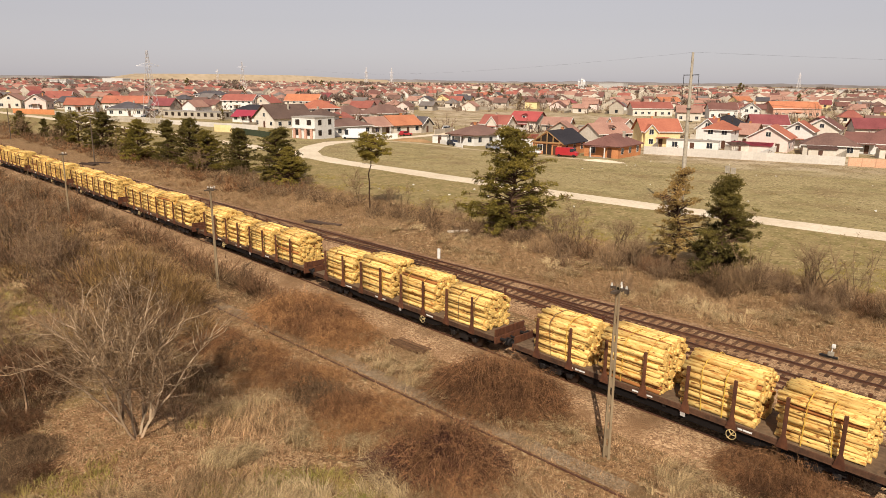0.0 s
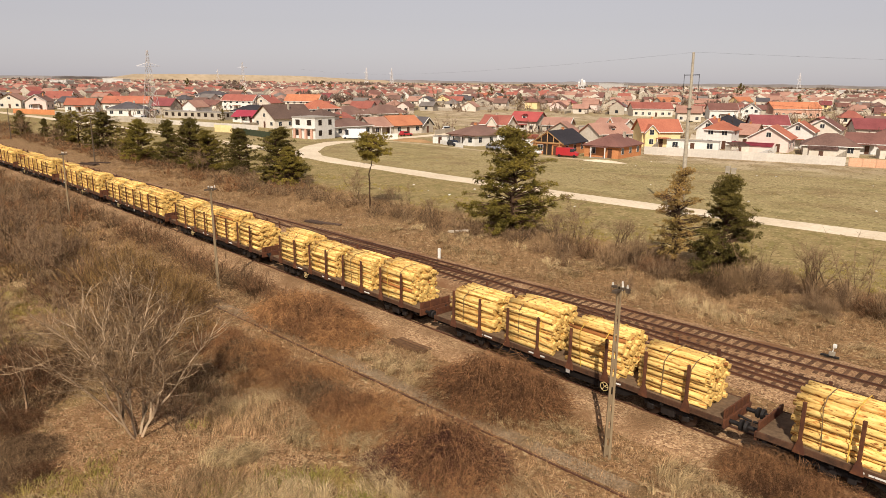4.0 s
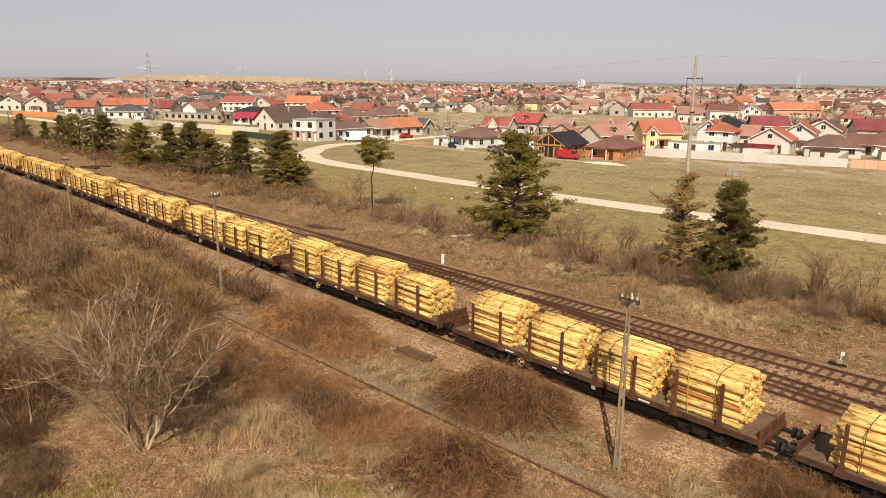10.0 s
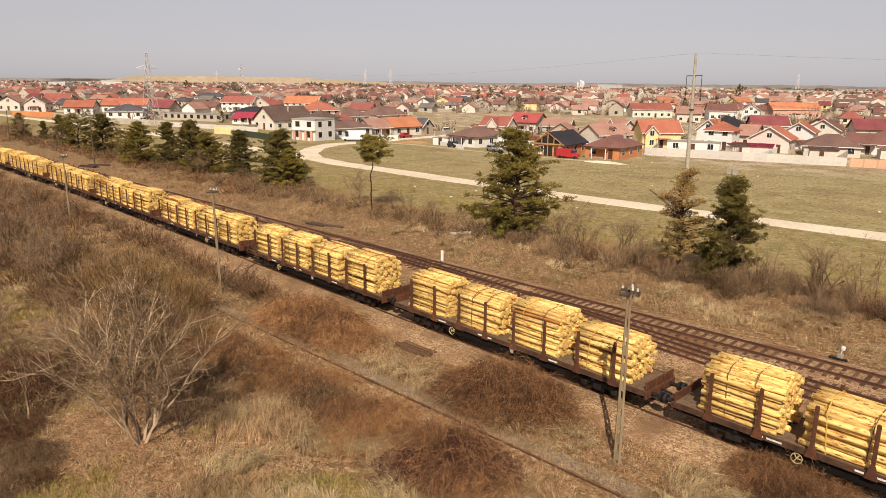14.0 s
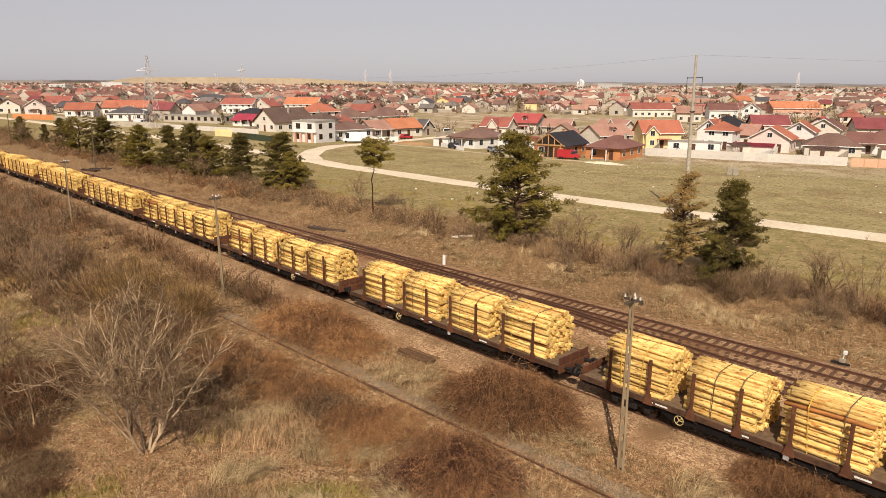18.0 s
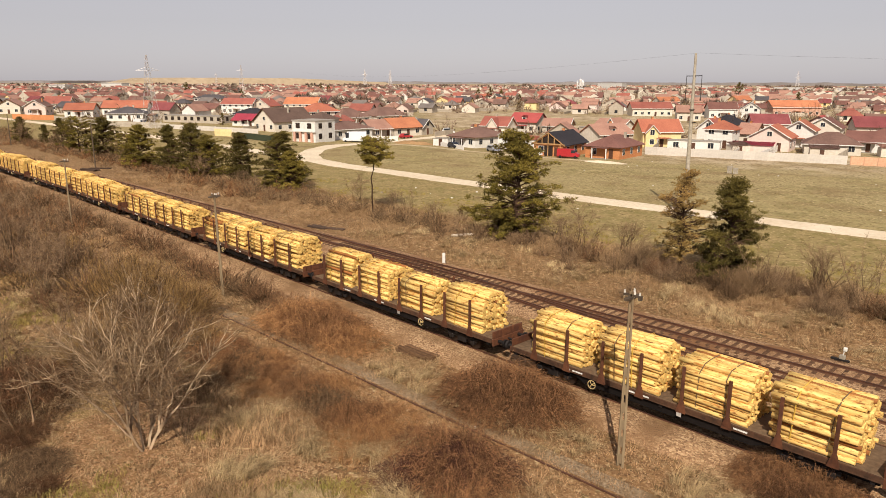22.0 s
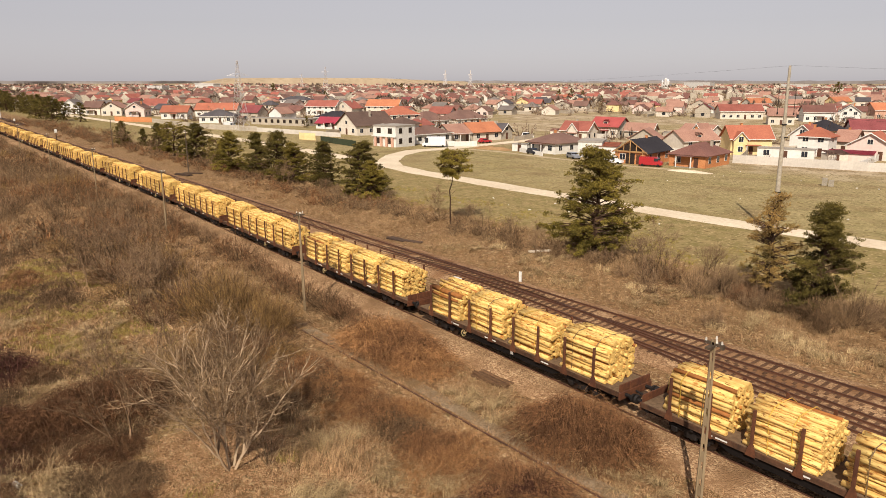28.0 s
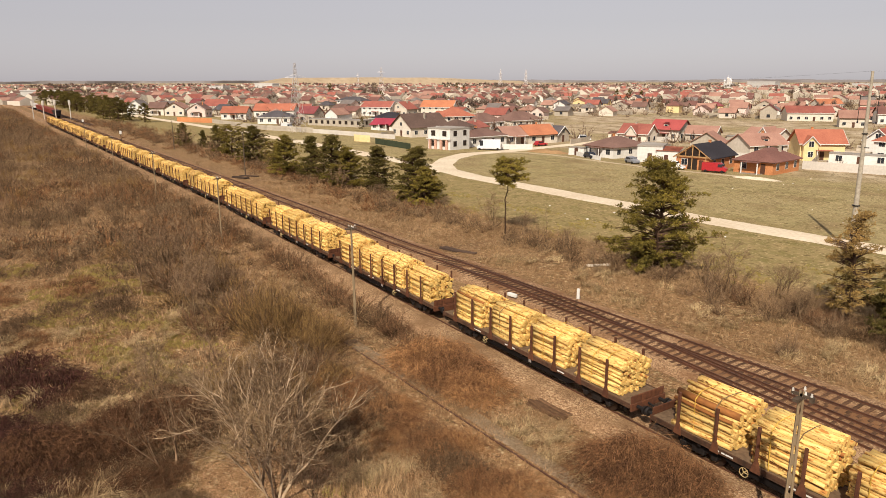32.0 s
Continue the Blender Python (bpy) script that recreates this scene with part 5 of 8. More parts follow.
M_DRY = mat("dry_needles", rgb(172, 134, 82), rgb(116, 100, 56), 0.8, fine=3, coarse=0.5, bump=0, vary=0.1)
M_TWIG = mat("grey_twig", rgb(146, 121, 92), rgb(90, 71, 53), 0.9, fine=5, coarse=0.8, bump=0, vary=0.1)
M_BRANCH = mat("grey_branch", rgb(194, 170, 140), rgb(142, 118, 94), 0.9, fine=5, coarse=0.8, bump=0.2, vary=0.1)
M_TWIGD = mat("brown_twig", rgb(122, 97, 71), rgb(72, 55, 40), 0.9, fine=5, coarse=0.8, bump=0, vary=0.18)
M_BRAMBLE = mat("red_brown_bramble", rgb(150, 109, 74), rgb(86, 60, 41), 0.9, fine=5, coarse=0.8, bump=0, vary=0.08)
M_STRAW = mat("dry_grass", rgb(182, 154, 116), rgb(122, 98, 70), 0.9, fine=2, coarse=0.3, bump=0, vary=0, space="World")
M_MEADOW = mat("meadow_straw", rgb(158, 138, 98), rgb(124, 110, 70), 0.95, fine=0.6, coarse=0.08, bump=0, vary=0, space="World")
M_GRASS = mat("green_grass", rgb(142, 132, 66), rgb(152, 128, 78), 0.9, fine=2, coarse=0.5, bump=0, vary=0, space="World")


M_FRESH = mat("fresh_grass", rgb(136, 138, 58), rgb(124, 122, 60), 0.9, fine=2, coarse=0.5, bump=0, vary=0, space="World")


M_STRAWG = mat("grey_straw", rgb(178, 147, 109), rgb(120, 93, 66), 0.9, fine=1.2, coarse=0.15, bump=0, vary=0, space="World")
M_OLIVE = mat("olive_twig", rgb(152, 121, 76), rgb(104, 79, 49), 0.9, fine=5, coarse=0.8, bump=0, vary=0.1)
M_BROWNG = mat("brown_grass", rgb(186, 151, 112), rgb(120, 93, 67), 0.95, fine=2, coarse=0.3, bump=0, vary=0, space="World")
# besides natural variety, the wide spreads stand in for shaded gaps between stems
for m_, lo_, hi_ in ((M_BRANCH, 0.6, 1.25), (M_STRAWG, 0.6, 1.35), (M_OLIVE, 0.45, 1.6), (M_STRAW, 0.5, 1.5), (M_BROWNG, 0.45, 1.6), (M_BRAMBLE, 0.4, 1.75), (M_TWIGD, 0.4, 1.75), (M_TWIG, 0.5, 1.5), (M_NEEDLE, 0.6, 1.4), (M_NEEDLE2, 0.6, 1.4), (M_DRY, 0.6, 1.3), (M_FRESH, 0.7, 1.3), (M_GRASS, 0.7, 1.3)):
    islands(m_, lo_, hi_)


class Soup:
    """Gathers triangles and quads for one mesh."""

    def __init__(self):
        self.v, self.f, self.young = [], [], set()

    def sliver(self, a, b, ra, rb, rnd, young=False):
        """A thin flat stem turned any way round its length."""
        d = b - a
        if d.length < 1e-4:
            return
        u = d.orthogonal().normalized()
        w = d.cross(u).normalized()
        t = rnd.uniform(0, 3.1416)
        u = u * math.cos(t) + w * math.sin(t)
        n = len(self.v)
        self.v += [a - u * ra, a + u * ra, b + u * rb, b - u * rb]
        if young:
            self.young.add(len(self.f))
        self.f.append((n, n + 1, n + 2, n + 3))

    def twig(self, a, b, ra, rb):
        """A three-sided tapered stem."""
        d = (b - a)
        if d.length < 1e-4:
            return
        u = d.orthogonal().normalized()
        w = d.cross(u).normalized()
        n = len(self.v)
        for p, r in ((a, ra), (b, rb)):
            for k in range(3):
                t = 2.0944 * k
                self.v.append(p + (u * math.cos(t) + w * math.sin(t)) * r)
        for k in range(3):
            j = (k + 1) % 3
            self.f.append((n + k, n + j, n + 3 + j, n + 3 + k))

    def tuft(self, c, r, rnd, n=7):
        """A spray of flat needle bunches round a point."""
        for _ in range(n):
            d = Vector((rnd.gauss(0, 1), rnd.gauss(0, 1), rnd.gauss(0.45, 0.8))).normalized()
            s = d.orthogonal().normalized()
            s.rotate(Matrix.Rotation(rnd.uniform(0, 6.28), 3, d))
            k = len(self.v)
            q = c + d * r * rnd.uniform(0.75, 1.15)
            w = c.lerp(q, 0.6)
            self.v += [c, w + s * r * 0.13, q, w - s * r * 0.13]
            self.f.append((k, k + 1, k + 2, k + 3))

    def mesh(self, name, *materials):
        me = bpy.data.meshes.new(name)
        me.from_pydata(self.v, [], self.f)
        for m in materials:
            me.materials.append(m)
        if self.young:
            me.polygons.foreach_set("material_index", [int(i in self.young) for i in range(len(self.f))])
        return me


def pine_meshes(form, spread, clear, dense, lean=0.0, flat=False, sparse=False):
    """Trunk with limbs, and crown, of a pine of unit height."""
    rnd = random.Random(form)
    tr, cr = Soup(), Soup()
    pts = [Vector((0.006 * rnd.uniform(-1, 1) * i + lean * i / 8, 0.006 * rnd.uniform(-1, 1) * i, i / 8 * 0.97)) for i in range(9)]
    for i in range(8):
        q = 0.013 if clear > 0.4 else 0.022
        r0, r1 = q * (1 - i / 9), q * (1 - (i + 1) / 9)
        for k in range(2):
            tr.twig(pts[i], pts[i + 1], r0 + 0.002, r1 + 0.002)

    def at(u):
        i = min(7, int(u * 8 / 0.97))
        return pts[i].lerp(pts[i + 1], u * 8 / 0.97 - i)

    for i in range(34 if clear > 0.4 or sparse else 0):
        b = at(rnd.uniform(0.12, max(clear, 0.4)))
        e = Vector((rnd.gauss(0, 1), rnd.gauss(0, 1), rnd.gauss(-0.1, 0.4))).normalized()
        tr.twig(b, b + e * rnd.uniform(0.05, 0.15), 0.002, 0.0006)
    for i in range(dense):
        u = clear + (0.97 - clear) * ((i + rnd.random()) / dense) ** (1.1 if form in (1, 6) else 1.0)
        base = at(min(u, 0.96))
        k = (u - clear) / (1 - clear)
        a = rnd.uniform(0, 6.283)
        gap = noise.noise((math.cos(a) * 1.2, math.sin(a) * 1.2, u * 4.2 + form * 7))
        big = dense > 40
        if big and not sparse and gap < (-0.4 if form > 4 else -0.3) and k > 0.2:
            continue
        if flat:
            reach = spread * (0.55 + 0.5 * math.sin(math.pi * min(1, k * 0.9 + 0.12))) * rnd.uniform(0.6, 1.1)
        else:
            reach = spread * (1 - k) ** (0.68 if form in (1, 2) else 0.75) * (0.66 + 0.34 * min(1, k * 4)) * rnd.uniform(0.55, 1.15) + 0.012
        reach *= 1 + 0.75 * gap
        rise = rnd.uniform(0.05, 0.45) if k > 0.3 else rnd.uniform(-0.15, 0.3)
        tip = base + Vector((math.cos(a), math.sin(a), rise)) * reach
        tr.twig(base, base.lerp(tip, 0.6) + Vector((0, 0, 0.02)), 0.007, 0.004)
        tr.twig(base.lerp(tip, 0.6) + Vector((0, 0, 0.02)), tip, 0.004, 0.001)
        for q in range(3 if sparse else rnd.randint(5, 7) if form > 4 and big else rnd.randint(3, 5) if big else 3):
            hub = base.lerp(tip, rnd.uniform(0.42 if big else 0.5, 1.05)) + Vector((rnd.gauss(0, 0.03), rnd.gauss(0, 0.03), rnd.gauss(0.012, 0.012)))
            if k > 0.12 or not flat:
                tr.twig(base.lerp(tip, 0.4), hub, 0.003, 0.001)
            for w in range((10 if not sparse else 5) if big else 3):
                c = hub + Vector((rnd.gauss(0, 0.017), rnd.gauss(0, 0.017), rnd.gauss(0.006, 0.008)))
                cr.tuft(c, rnd.uniform(0.018, 0.032) * (1.05 - 0.35 * k) if big else 0.07, rnd, 9 if big else 7)
    return tr, cr


PINES = {}


def pine(x, y, height, form, label, yaw=0.0, needle=None, wide=1.0):
    specs = {"broad": (1, 0.41, 0.04, 175, 0.0, False), "cone": (2, 0.33, 0.03, 185, 0.0, False), "umbrella": (3, 0.21, 0.67, 62, 0.02, True),
             "dead": (4, 0.30, 0.14, 120, 0.0, False, True), "round": (5, 0.46, 0.10, 96, 0.0, True), "bushy": (6, 0.50, 0.03, 150, 0.02, False), "far": (7, 0.46, 0.05, 34, 0.0, False)}
    if x < -85:
        wide *= 0.92
    key = (form, needle.name if needle else "")
    if key not in PINES:
        tr, cr = pine_meshes(*specs[form])
        nd = needle or M_NEEDLE
        PINES[key] = (tr.mesh("trunk", M_TRUNK), cr.mesh("crown", nd))
    ob = new("pine_tree")
    ob.matrix_basis = pose(x, y, gz(x, y) - 0.1, 0, 0, yaw)
    for nm, me in zip(("trunk", "crown"), PINES[key]):
        o = new(nm, me)
        o.parent = ob
        o.scale = (height * wide, height * wide, height)
    return tagged(ob, label, "tree", "pines along the railway")


GREENP = "green pine tree with an uneven bushy crown in dry grass"
pine(-214, 57, 6.6, "bushy", GREENP, 10, M_NEEDLE2)
pine(-205, 60, 5.0, "cone", GREENP, 50, M_NEEDLE2)
pine(-190, 59.5, 7.2, "bushy", GREENP, 90, M_NEEDLE2)
pine(-174, 58.0, 7.8, "round", GREENP, 130, None, 1.25)
pine(-163, 59.5, 8.4, "bushy", GREENP, 170, M_NEEDLE2, 1.25)
pine(-148, 58.5, 5.6, "round", GREENP, 40)
pine(-137, 56.5, 8.0, "bushy", GREENP, 200, None, 1.2)
pine(-129, 58.5, 8.2, "cone", GREENP, 75, M_NEEDLE2, 1.15)
pine(-120, 58.6, 8.9, "broad", GREENP, 20, M_NEEDLE2, 1.3)
pine(-115.5, 59.5, 7.2, "bushy", GREENP, 120, None, 1.3)
pine(-106.5, 60.5, 7.8, "broad", GREENP, 210, M_NEEDLE2, 1.2)
pine(-95.5, 61.0, 8.6, "broad", GREENP, 300, M_NEEDLE2, 1.4)
pine(-91.5, 60.2, 6.0, "bushy", GREENP, 30, None, 1.3)
pine(-68, 56.5, 9.4, "umbrella", "slender pine with a bare trunk and a small round crown", 0)
pine(-46.2, 57.8, 11.4, "broad", "large green pine with wide lower limbs", 140, None, 1.12)
pine(-27.9, 58.0, 9.0, "dead", "half-dead pine with sparse yellow-brown needles", 0, M_DRY)
pine(-23.4, 57.0, 8.9, "cone", "dark green conical pine beside a dying one", 60, M_NEEDLE2, 0.97)
pr = random.Random(8)
for i in range(52):
    x = -342 - 8.0 * i + pr.uniform(-2, 2)
    pine(x, 64 - 0.016 * (x + 342) + pr.uniform(-2, 11), pr.uniform(8.0, 11.0), "far", "dark pine in a dense row beside the railway", pr.uniform(0, 360), M_NEEDLE2, 1.4)


def bare_tree(seed, levels=6, up=0.35, stems=4, jitter=0.52, lean=0.45, material=None):
    """Leafless branching crown of unit height."""
    rnd = random.Random(seed)
    tr, cr = Soup(), Soup()

    def grow(p, d, length, r, lv):
        q = p + d * length
        mid = p.lerp(q, 0.5) + Vector((rnd.gauss(0, 1), rnd.gauss(0, 1), rnd.gauss(0, 0.6))) * length * 0.06
        s = tr if lv >= levels - 1 else cr
        s.twig(p, mid, r, r * 0.85)
        s.twig(mid, q, r * 0.85, r * 0.7)
        if lv == 0:
            return
        for k in range(rnd.randint(2, 3) + (lv == levels)):
            nd = (d + Vector((rnd.gauss(0, 1), rnd.gauss(0, 1), rnd.gauss(up * 0.5, 0.5))) * jitter).normalized()
            nd.z = max(nd.z, -0.05)
            grow(mid.lerp(q, rnd.uniform(0.3, 1)), nd, length * rnd.uniform(0.66, 0.86), r * (0.62 if stems == 4 else 0.66), lv - 1)

    for k in range(stems):
        a, q = k * 6.283 / stems + rnd.uniform(-0.5, 0.5), lean * rnd.uniform(0.6, 1.5)
        grow(Vector((0, 0, -0.02)), Vector((math.cos(a) * q, math.sin(a) * q, 0.9)).normalized(), 0.25, 0.0105 if stems == 4 else 0.009, levels)
    m = material or M_BRANCH
    return tr.mesh("trunk", m), cr.mesh("bare_crown", m)


def cane_mound(name, seed, canes, material, thick, tall=0.8, shoots=1):
    """A dense mound of long arching canes, of unit radius."""
    rnd = random.Random(seed)
    s = Soup()
    for i in range(canes):
        a, r = rnd.uniform(0, 6.283), 0.9 * math.sqrt(rnd.random())
        lump = 0.8 + 0.45 * noise.noise((math.cos(a) * r * 2.2, math.sin(a) * r * 2.2, seed))
        top = tall * max(0.14, 1 - 0.95 * r * r) * rnd.uniform(0.45, 1.1) * lump
        b = a + rnd.gauss(0, 1.6)
        run = rnd.uniform(0.2, 0.6)
        p = Vector((math.cos(a) * r, math.sin(a) * r, -0.02))
        side = rnd.gauss(0, 0.25)
        prev = p
        for k in range(1, 6):
            u = k / 5
            q = p + Vector((math.cos(b), math.sin(b), 0)) * run * u ** 1.3 + Vector((-math.sin(b), math.cos(b), 0)) * side * u * u
            q.z = top * (1 - (1 - min(1.0, u * 1.9)) ** 2) - max(0.0, u - 0.5) ** 1.4 * top * 1.9
            s.sliver(prev, q, thick * (1.05 - u * 0.6), thick * (0.9 - u * 0.6), rnd)
            for w in range(shoots if k > 1 and rnd.random() < 0.85 else 0):
                e = (q - prev).normalized() + Vector((rnd.gauss(0, 1.0), rnd.gauss(0, 1.0), rnd.gauss(0.1, 0.5)))
                s.sliver(prev, prev + e.normalized() * rnd.uniform(0.08, 0.2), thick * 0.55, thick * 0.2, rnd)
            prev = q
    return s.mesh(name, material)


def dome_shrub(name, seed, stems, fine, old, young, thick, narrow=1.0):
    """A rounded leafless shrub: stems that fan from the foot and a haze of fine young twigs; unit radius and height."""
    rnd = random.Random(seed)
    s = Soup()
    for i in range(stems):
        a, th = rnd.uniform(0, 6.283), math.radians(82) * rnd.random() ** 0.62
        R = rnd.uniform(0.62, 1.02) * (0.92 + 0.25 * noise.noise((math.cos(a) * 1.4, math.sin(a) * 1.4, seed + th)))
        T = Vector((math.sin(th) * math.cos(a) * narrow, math.sin(th) * math.sin(a) * narrow, max(0.1, math.cos(th)))) * R
        f = rnd.uniform(0, 0.3)
        p = Vector((math.cos(a) * f, math.sin(a) * f, -0.02))
        c = p.lerp(T, 0.45) + Vector((rnd.gauss(0, 0.05), rnd.gauss(0, 0.05), 0.10))
        curve = [p * (1 - u) ** 2 + c * 2 * u * (1 - u) + T * u * u for u in (0, 0.34, 0.67, 1.0)]
        for k in range(3):
            s.sliver(curve[k], curve[k + 1], thick * (1 - 0.27 * k), thick * (0.73 - 0.27 * k), rnd)
        for k in range(fine):
            u = rnd.uniform(0.25, 1.0)
            b = p * (1 - u) ** 2 + c * 2 * u * (1 - u) + T * u * u
            d = (T - c).normalized() * 0.8 + Vector((rnd.gauss(0, 0.45), rnd.gauss(0, 0.45), rnd.gauss(0.35, 0.35)))
            L = rnd.uniform(0.10, 0.30)
            m = b + d.normalized() * L * 0.55
            s.sliver(b, m, thick * 0.5, thick * 0.38, rnd, k % 3 > 0)
            s.sliver(m, m + (d.normalized() + Vector((rnd.gauss(0, 0.2), rnd.gauss(0, 0.2), 0.15))).normalized() * L * 0.5, thick * 0.38, thick * 0.15, rnd, True)
    return s.mesh(name, old, young)


def fan_tree(seed, limbs, wide, bark, twigs, order=14, sub=5, fine=4):
    """Leafless tree of unit height whose pale crooked limbs fan out low from one foot."""
    rnd = random.Random(seed)
    tr, cr = Soup(), Soup()

    def gauss3(k):
        return Vector((rnd.gauss(0, k), rnd.gauss(0, k), rnd.gauss(0, k)))

    stems = []
    for g in range(max(2, limbs // 4)):
        a = g * 6.283 / max(2, limbs // 4) + rnd.uniform(-0.4, 0.4)
        p = Vector((math.cos(a) * 0.014, math.sin(a) * 0.014, -0.02))
        q = p + Vector((math.cos(a) * 0.05, math.sin(a) * 0.05, 0.10)) + gauss3(0.01)
        r = q + Vector((math.cos(a) * 0.05, math.sin(a) * 0.05, 0.11)) + gauss3(0.015)
        tr.twig(p, q, 0.0108, 0.0092)
        tr.twig(q, r, 0.0092, 0.0074)
        stems.append((a, q, r))
    for k in range(limbs):
        a = (k + rnd.uniform(-0.3, 0.3)) * 6.283 / limbs
        th = math.radians(58) * ((k * 0.618) % 1.0) ** 0.7
        d = Vector((math.sin(th) * math.cos(a) * 0.75, math.sin(th) * math.sin(a) * 0.75, math.cos(th) + 0.25)).normalized()
        aim = Vector((math.sin(th) * math.cos(a) * wide, math.sin(th) * math.sin(a) * wide, max(0.3, math.cos(th)))) * rnd.uniform(0.88, 1.03)
        _, lo, hi = min(stems, key=lambda e: 1 - math.cos(e[0] - a))
        p, n = lo.lerp(hi, rnd.random()), 12
        aim = aim - p * 0.5
        L = aim.length * 1.06 / n
        for i in range(n):
            u = i / n
            d = (d + (aim - p).normalized() * 0.35 + gauss3(0.11) + Vector((0, 0, 0.10 * u))).normalized()
            q = p + d * L
            r0, r1 = 0.0072 * (1 - u) ** 1.1 + 0.0016, 0.0072 * (1 - u - 1 / n + 1e-6) ** 1.1 + 0.0016
            tr.twig(p, q, r0, r1)
            for s in range(0 if i < 2 else rnd.choice((1, 2, order // 8, order // 6))):
                b = p.lerp(q, rnd.random())
                if b.z < 0.34 and rnd.random() < 0.75:
                    continue
                e = (d + gauss3(0.55)).normalized()
                e.z = max(e.z, -0.1)
                M = rnd.uniform(0.16, 0.34) * (1.2 - 0.6 * u)
                x = b
                for h in range(4):
                    y = x + e * M / 4
                    cr.twig(x, y, 0.0028 * (1 - h * 0.18), 0.0028 * (0.82 - h * 0.18))
                    for g in range(sub if h else 1):
                        e2 = (e + gauss3(0.6) + Vector((0, 0, 0.12))).normalized()
                        N = M * rnd.uniform(0.25, 0.5)
                        b2 = x.lerp(y, rnd.random())
                        m2 = b2 + e2 * N * 0.5
                        t2 = m2 + (e2 + gauss3(0.25)).normalized() * N * 0.5
                        cr.sliver(b2, m2, 0.0019, 0.0014, rnd, True)
                        cr.sliver(m2, t2, 0.0014, 0.0005, rnd, True)
                        for w in range(fine):
                            b3 = b2.lerp(m2, rnd.random()) if w % 2 else m2.lerp(t2, rnd.random())
                            cr.sliver(b3, b3 + (e2 + gauss3(0.55)).normalized() * N * rnd.uniform(0.25, 0.55), 0.0012, 0.0004, rnd, True)
                    x, e = y, (e + gauss3(0.16) + Vector((0, 0, 0.06))).normalized()
            p = q
    return tr.mesh("trunk", bark), cr.mesh("bare_crown", bark, twigs)


def limb_tree(seed, limbs, lean, fine, bark):
    """Leafless tree of long straight limbs fanning out from the foot, of unit height."""
    rnd = random.Random(seed)
    tr, cr = Soup(), Soup()
    for k in range(limbs):
        a, q = k * 6.283 / limbs + rnd.uniform(-0.4, 0.4), lean * rnd.uniform(0.25, 1.3)
        d = Vector((math.cos(a) * q, math.sin(a) * q, 1.0)).normalized()
        p, n = Vector((math.cos(a) * 0.012, math.sin(a) * 0.012, -0.02)), 9
        step = rnd.uniform(0.85, 1.08) / n
        for i in range(n):
            u = i / n
            nx = p + d * step
            tr.twig(p, nx, 0.006 * (1 - u) + 0.0007, 0.006 * (1 - u - 1 / n) + 0.0007)
            for s in range(0 if i < 2 else rnd.randint(2, 4)):
                b, L = p.lerp(nx, rnd.random()), rnd.uniform(0.14, 0.34) * (1.15 - u * 0.6)
                e = (d + Vector((rnd.gauss(0, 0.5), rnd.gauss(0, 0.5), rnd.gauss(0.1, 0.3)))).normalized()
                m1 = b + e * L * 0.5
                e2 = (e + Vector((rnd.gauss(0, 0.2), rnd.gauss(0, 0.2), rnd.gauss(0.05, 0.2)))).normalized()
                t1 = m1 + e2 * L * 0.5
                cr.twig(b, m1, 0.0026, 0.0018)
                cr.twig(m1, t1, 0.0018, 0.0007)
                for w in range(fine):
                    c0 = (b.lerp(m1, rnd.random()) if w % 2 else m1.lerp(t1, rnd.random()))
                    cr.twig(c0, c0 + (e2 + Vector((rnd.gauss(0, 0.6), rnd.gauss(0, 0.6), rnd.gauss(0.05, 0.4)))).normalized() * L * rnd.uniform(0.25, 0.5), 0.0012, 0.0005)
            p = nx
            d = (d + Vector((rnd.gauss(0, 0.09), rnd.gauss(0, 0.09), 0.03))).normalized()
    return tr.mesh("trunk", bark), cr.mesh("bare_crown", bark)


M_FINE = islands(mat("fine_brown_twig", rgb(154, 126, 98), rgb(96, 75, 57), 0.9, fine=5, coarse=0.8, bump=0, vary=0.1), 0.5, 1.5)
BARE = [fan_tree(34, 18, 0.64, M_BRANCH, M_TWIG, 18, 3, 3), bare_tree(32, 5, 0.5, 4, 0.5, 0.4, M_TWIG), limb_tree(33, 6, 0.5, 4, M_TWIG), fan_tree(35, 7, 0.6, M_TWIG, M_FINE, 8, 4, 3), fan_tree(36, 6, 0.8, M_FINE, M_TWIGD, 8, 4, 4)]


def leafless_tree(x, y, height, k, yaw, label):
    ob = new("leafless_tree")
    ob.matrix_basis = pose(x, y, gz(x, y) - 0.05, 0, 0, yaw)
    for nm, me in zip(("trunk", "bare_crown"), BARE[k]):
        o = new(nm, me)
        o.parent = ob
        o.scale = (height,) * 3
    return tagged(ob, label, "tree", "leafless trees")


leafless_tree(-30.7, 11.9, 7.0, 0, 200, "large leafless grey-barked tree in dry undergrowth")
leafless_tree(-29.9, 13.4, 3.4, 2, 40, "slender leafless tree beside a larger one")
leafless_tree(-36.3, 8.5, 4.6, 4, 80, "small dark leafless tree in the thicket")
leafless_tree(-40.5, 12.5, 4.6, 3, 10, "thin leafless sapling in dry undergrowth")
leafless_tree(-44.5, 9.8, 4.0, 3, 130, "thin leafless sapling in dry undergrowth")
leafless_tree(-58.0, 15.5, 5.2, 3, 200, "leafless grey tree in dry undergrowth")
leafless_tree(-62.0, 18.5, 5.4, 3, 150, "leafless grey tree in dry undergrowth")
leafless_tree(-73.0, 17.2, 6.0, 3, 290, "leafless grey tree in dry undergrowth")
leafless_tree(-75.0, 20.4, 5.6, 3, 20, "leafless grey tree in dry undergrowth")
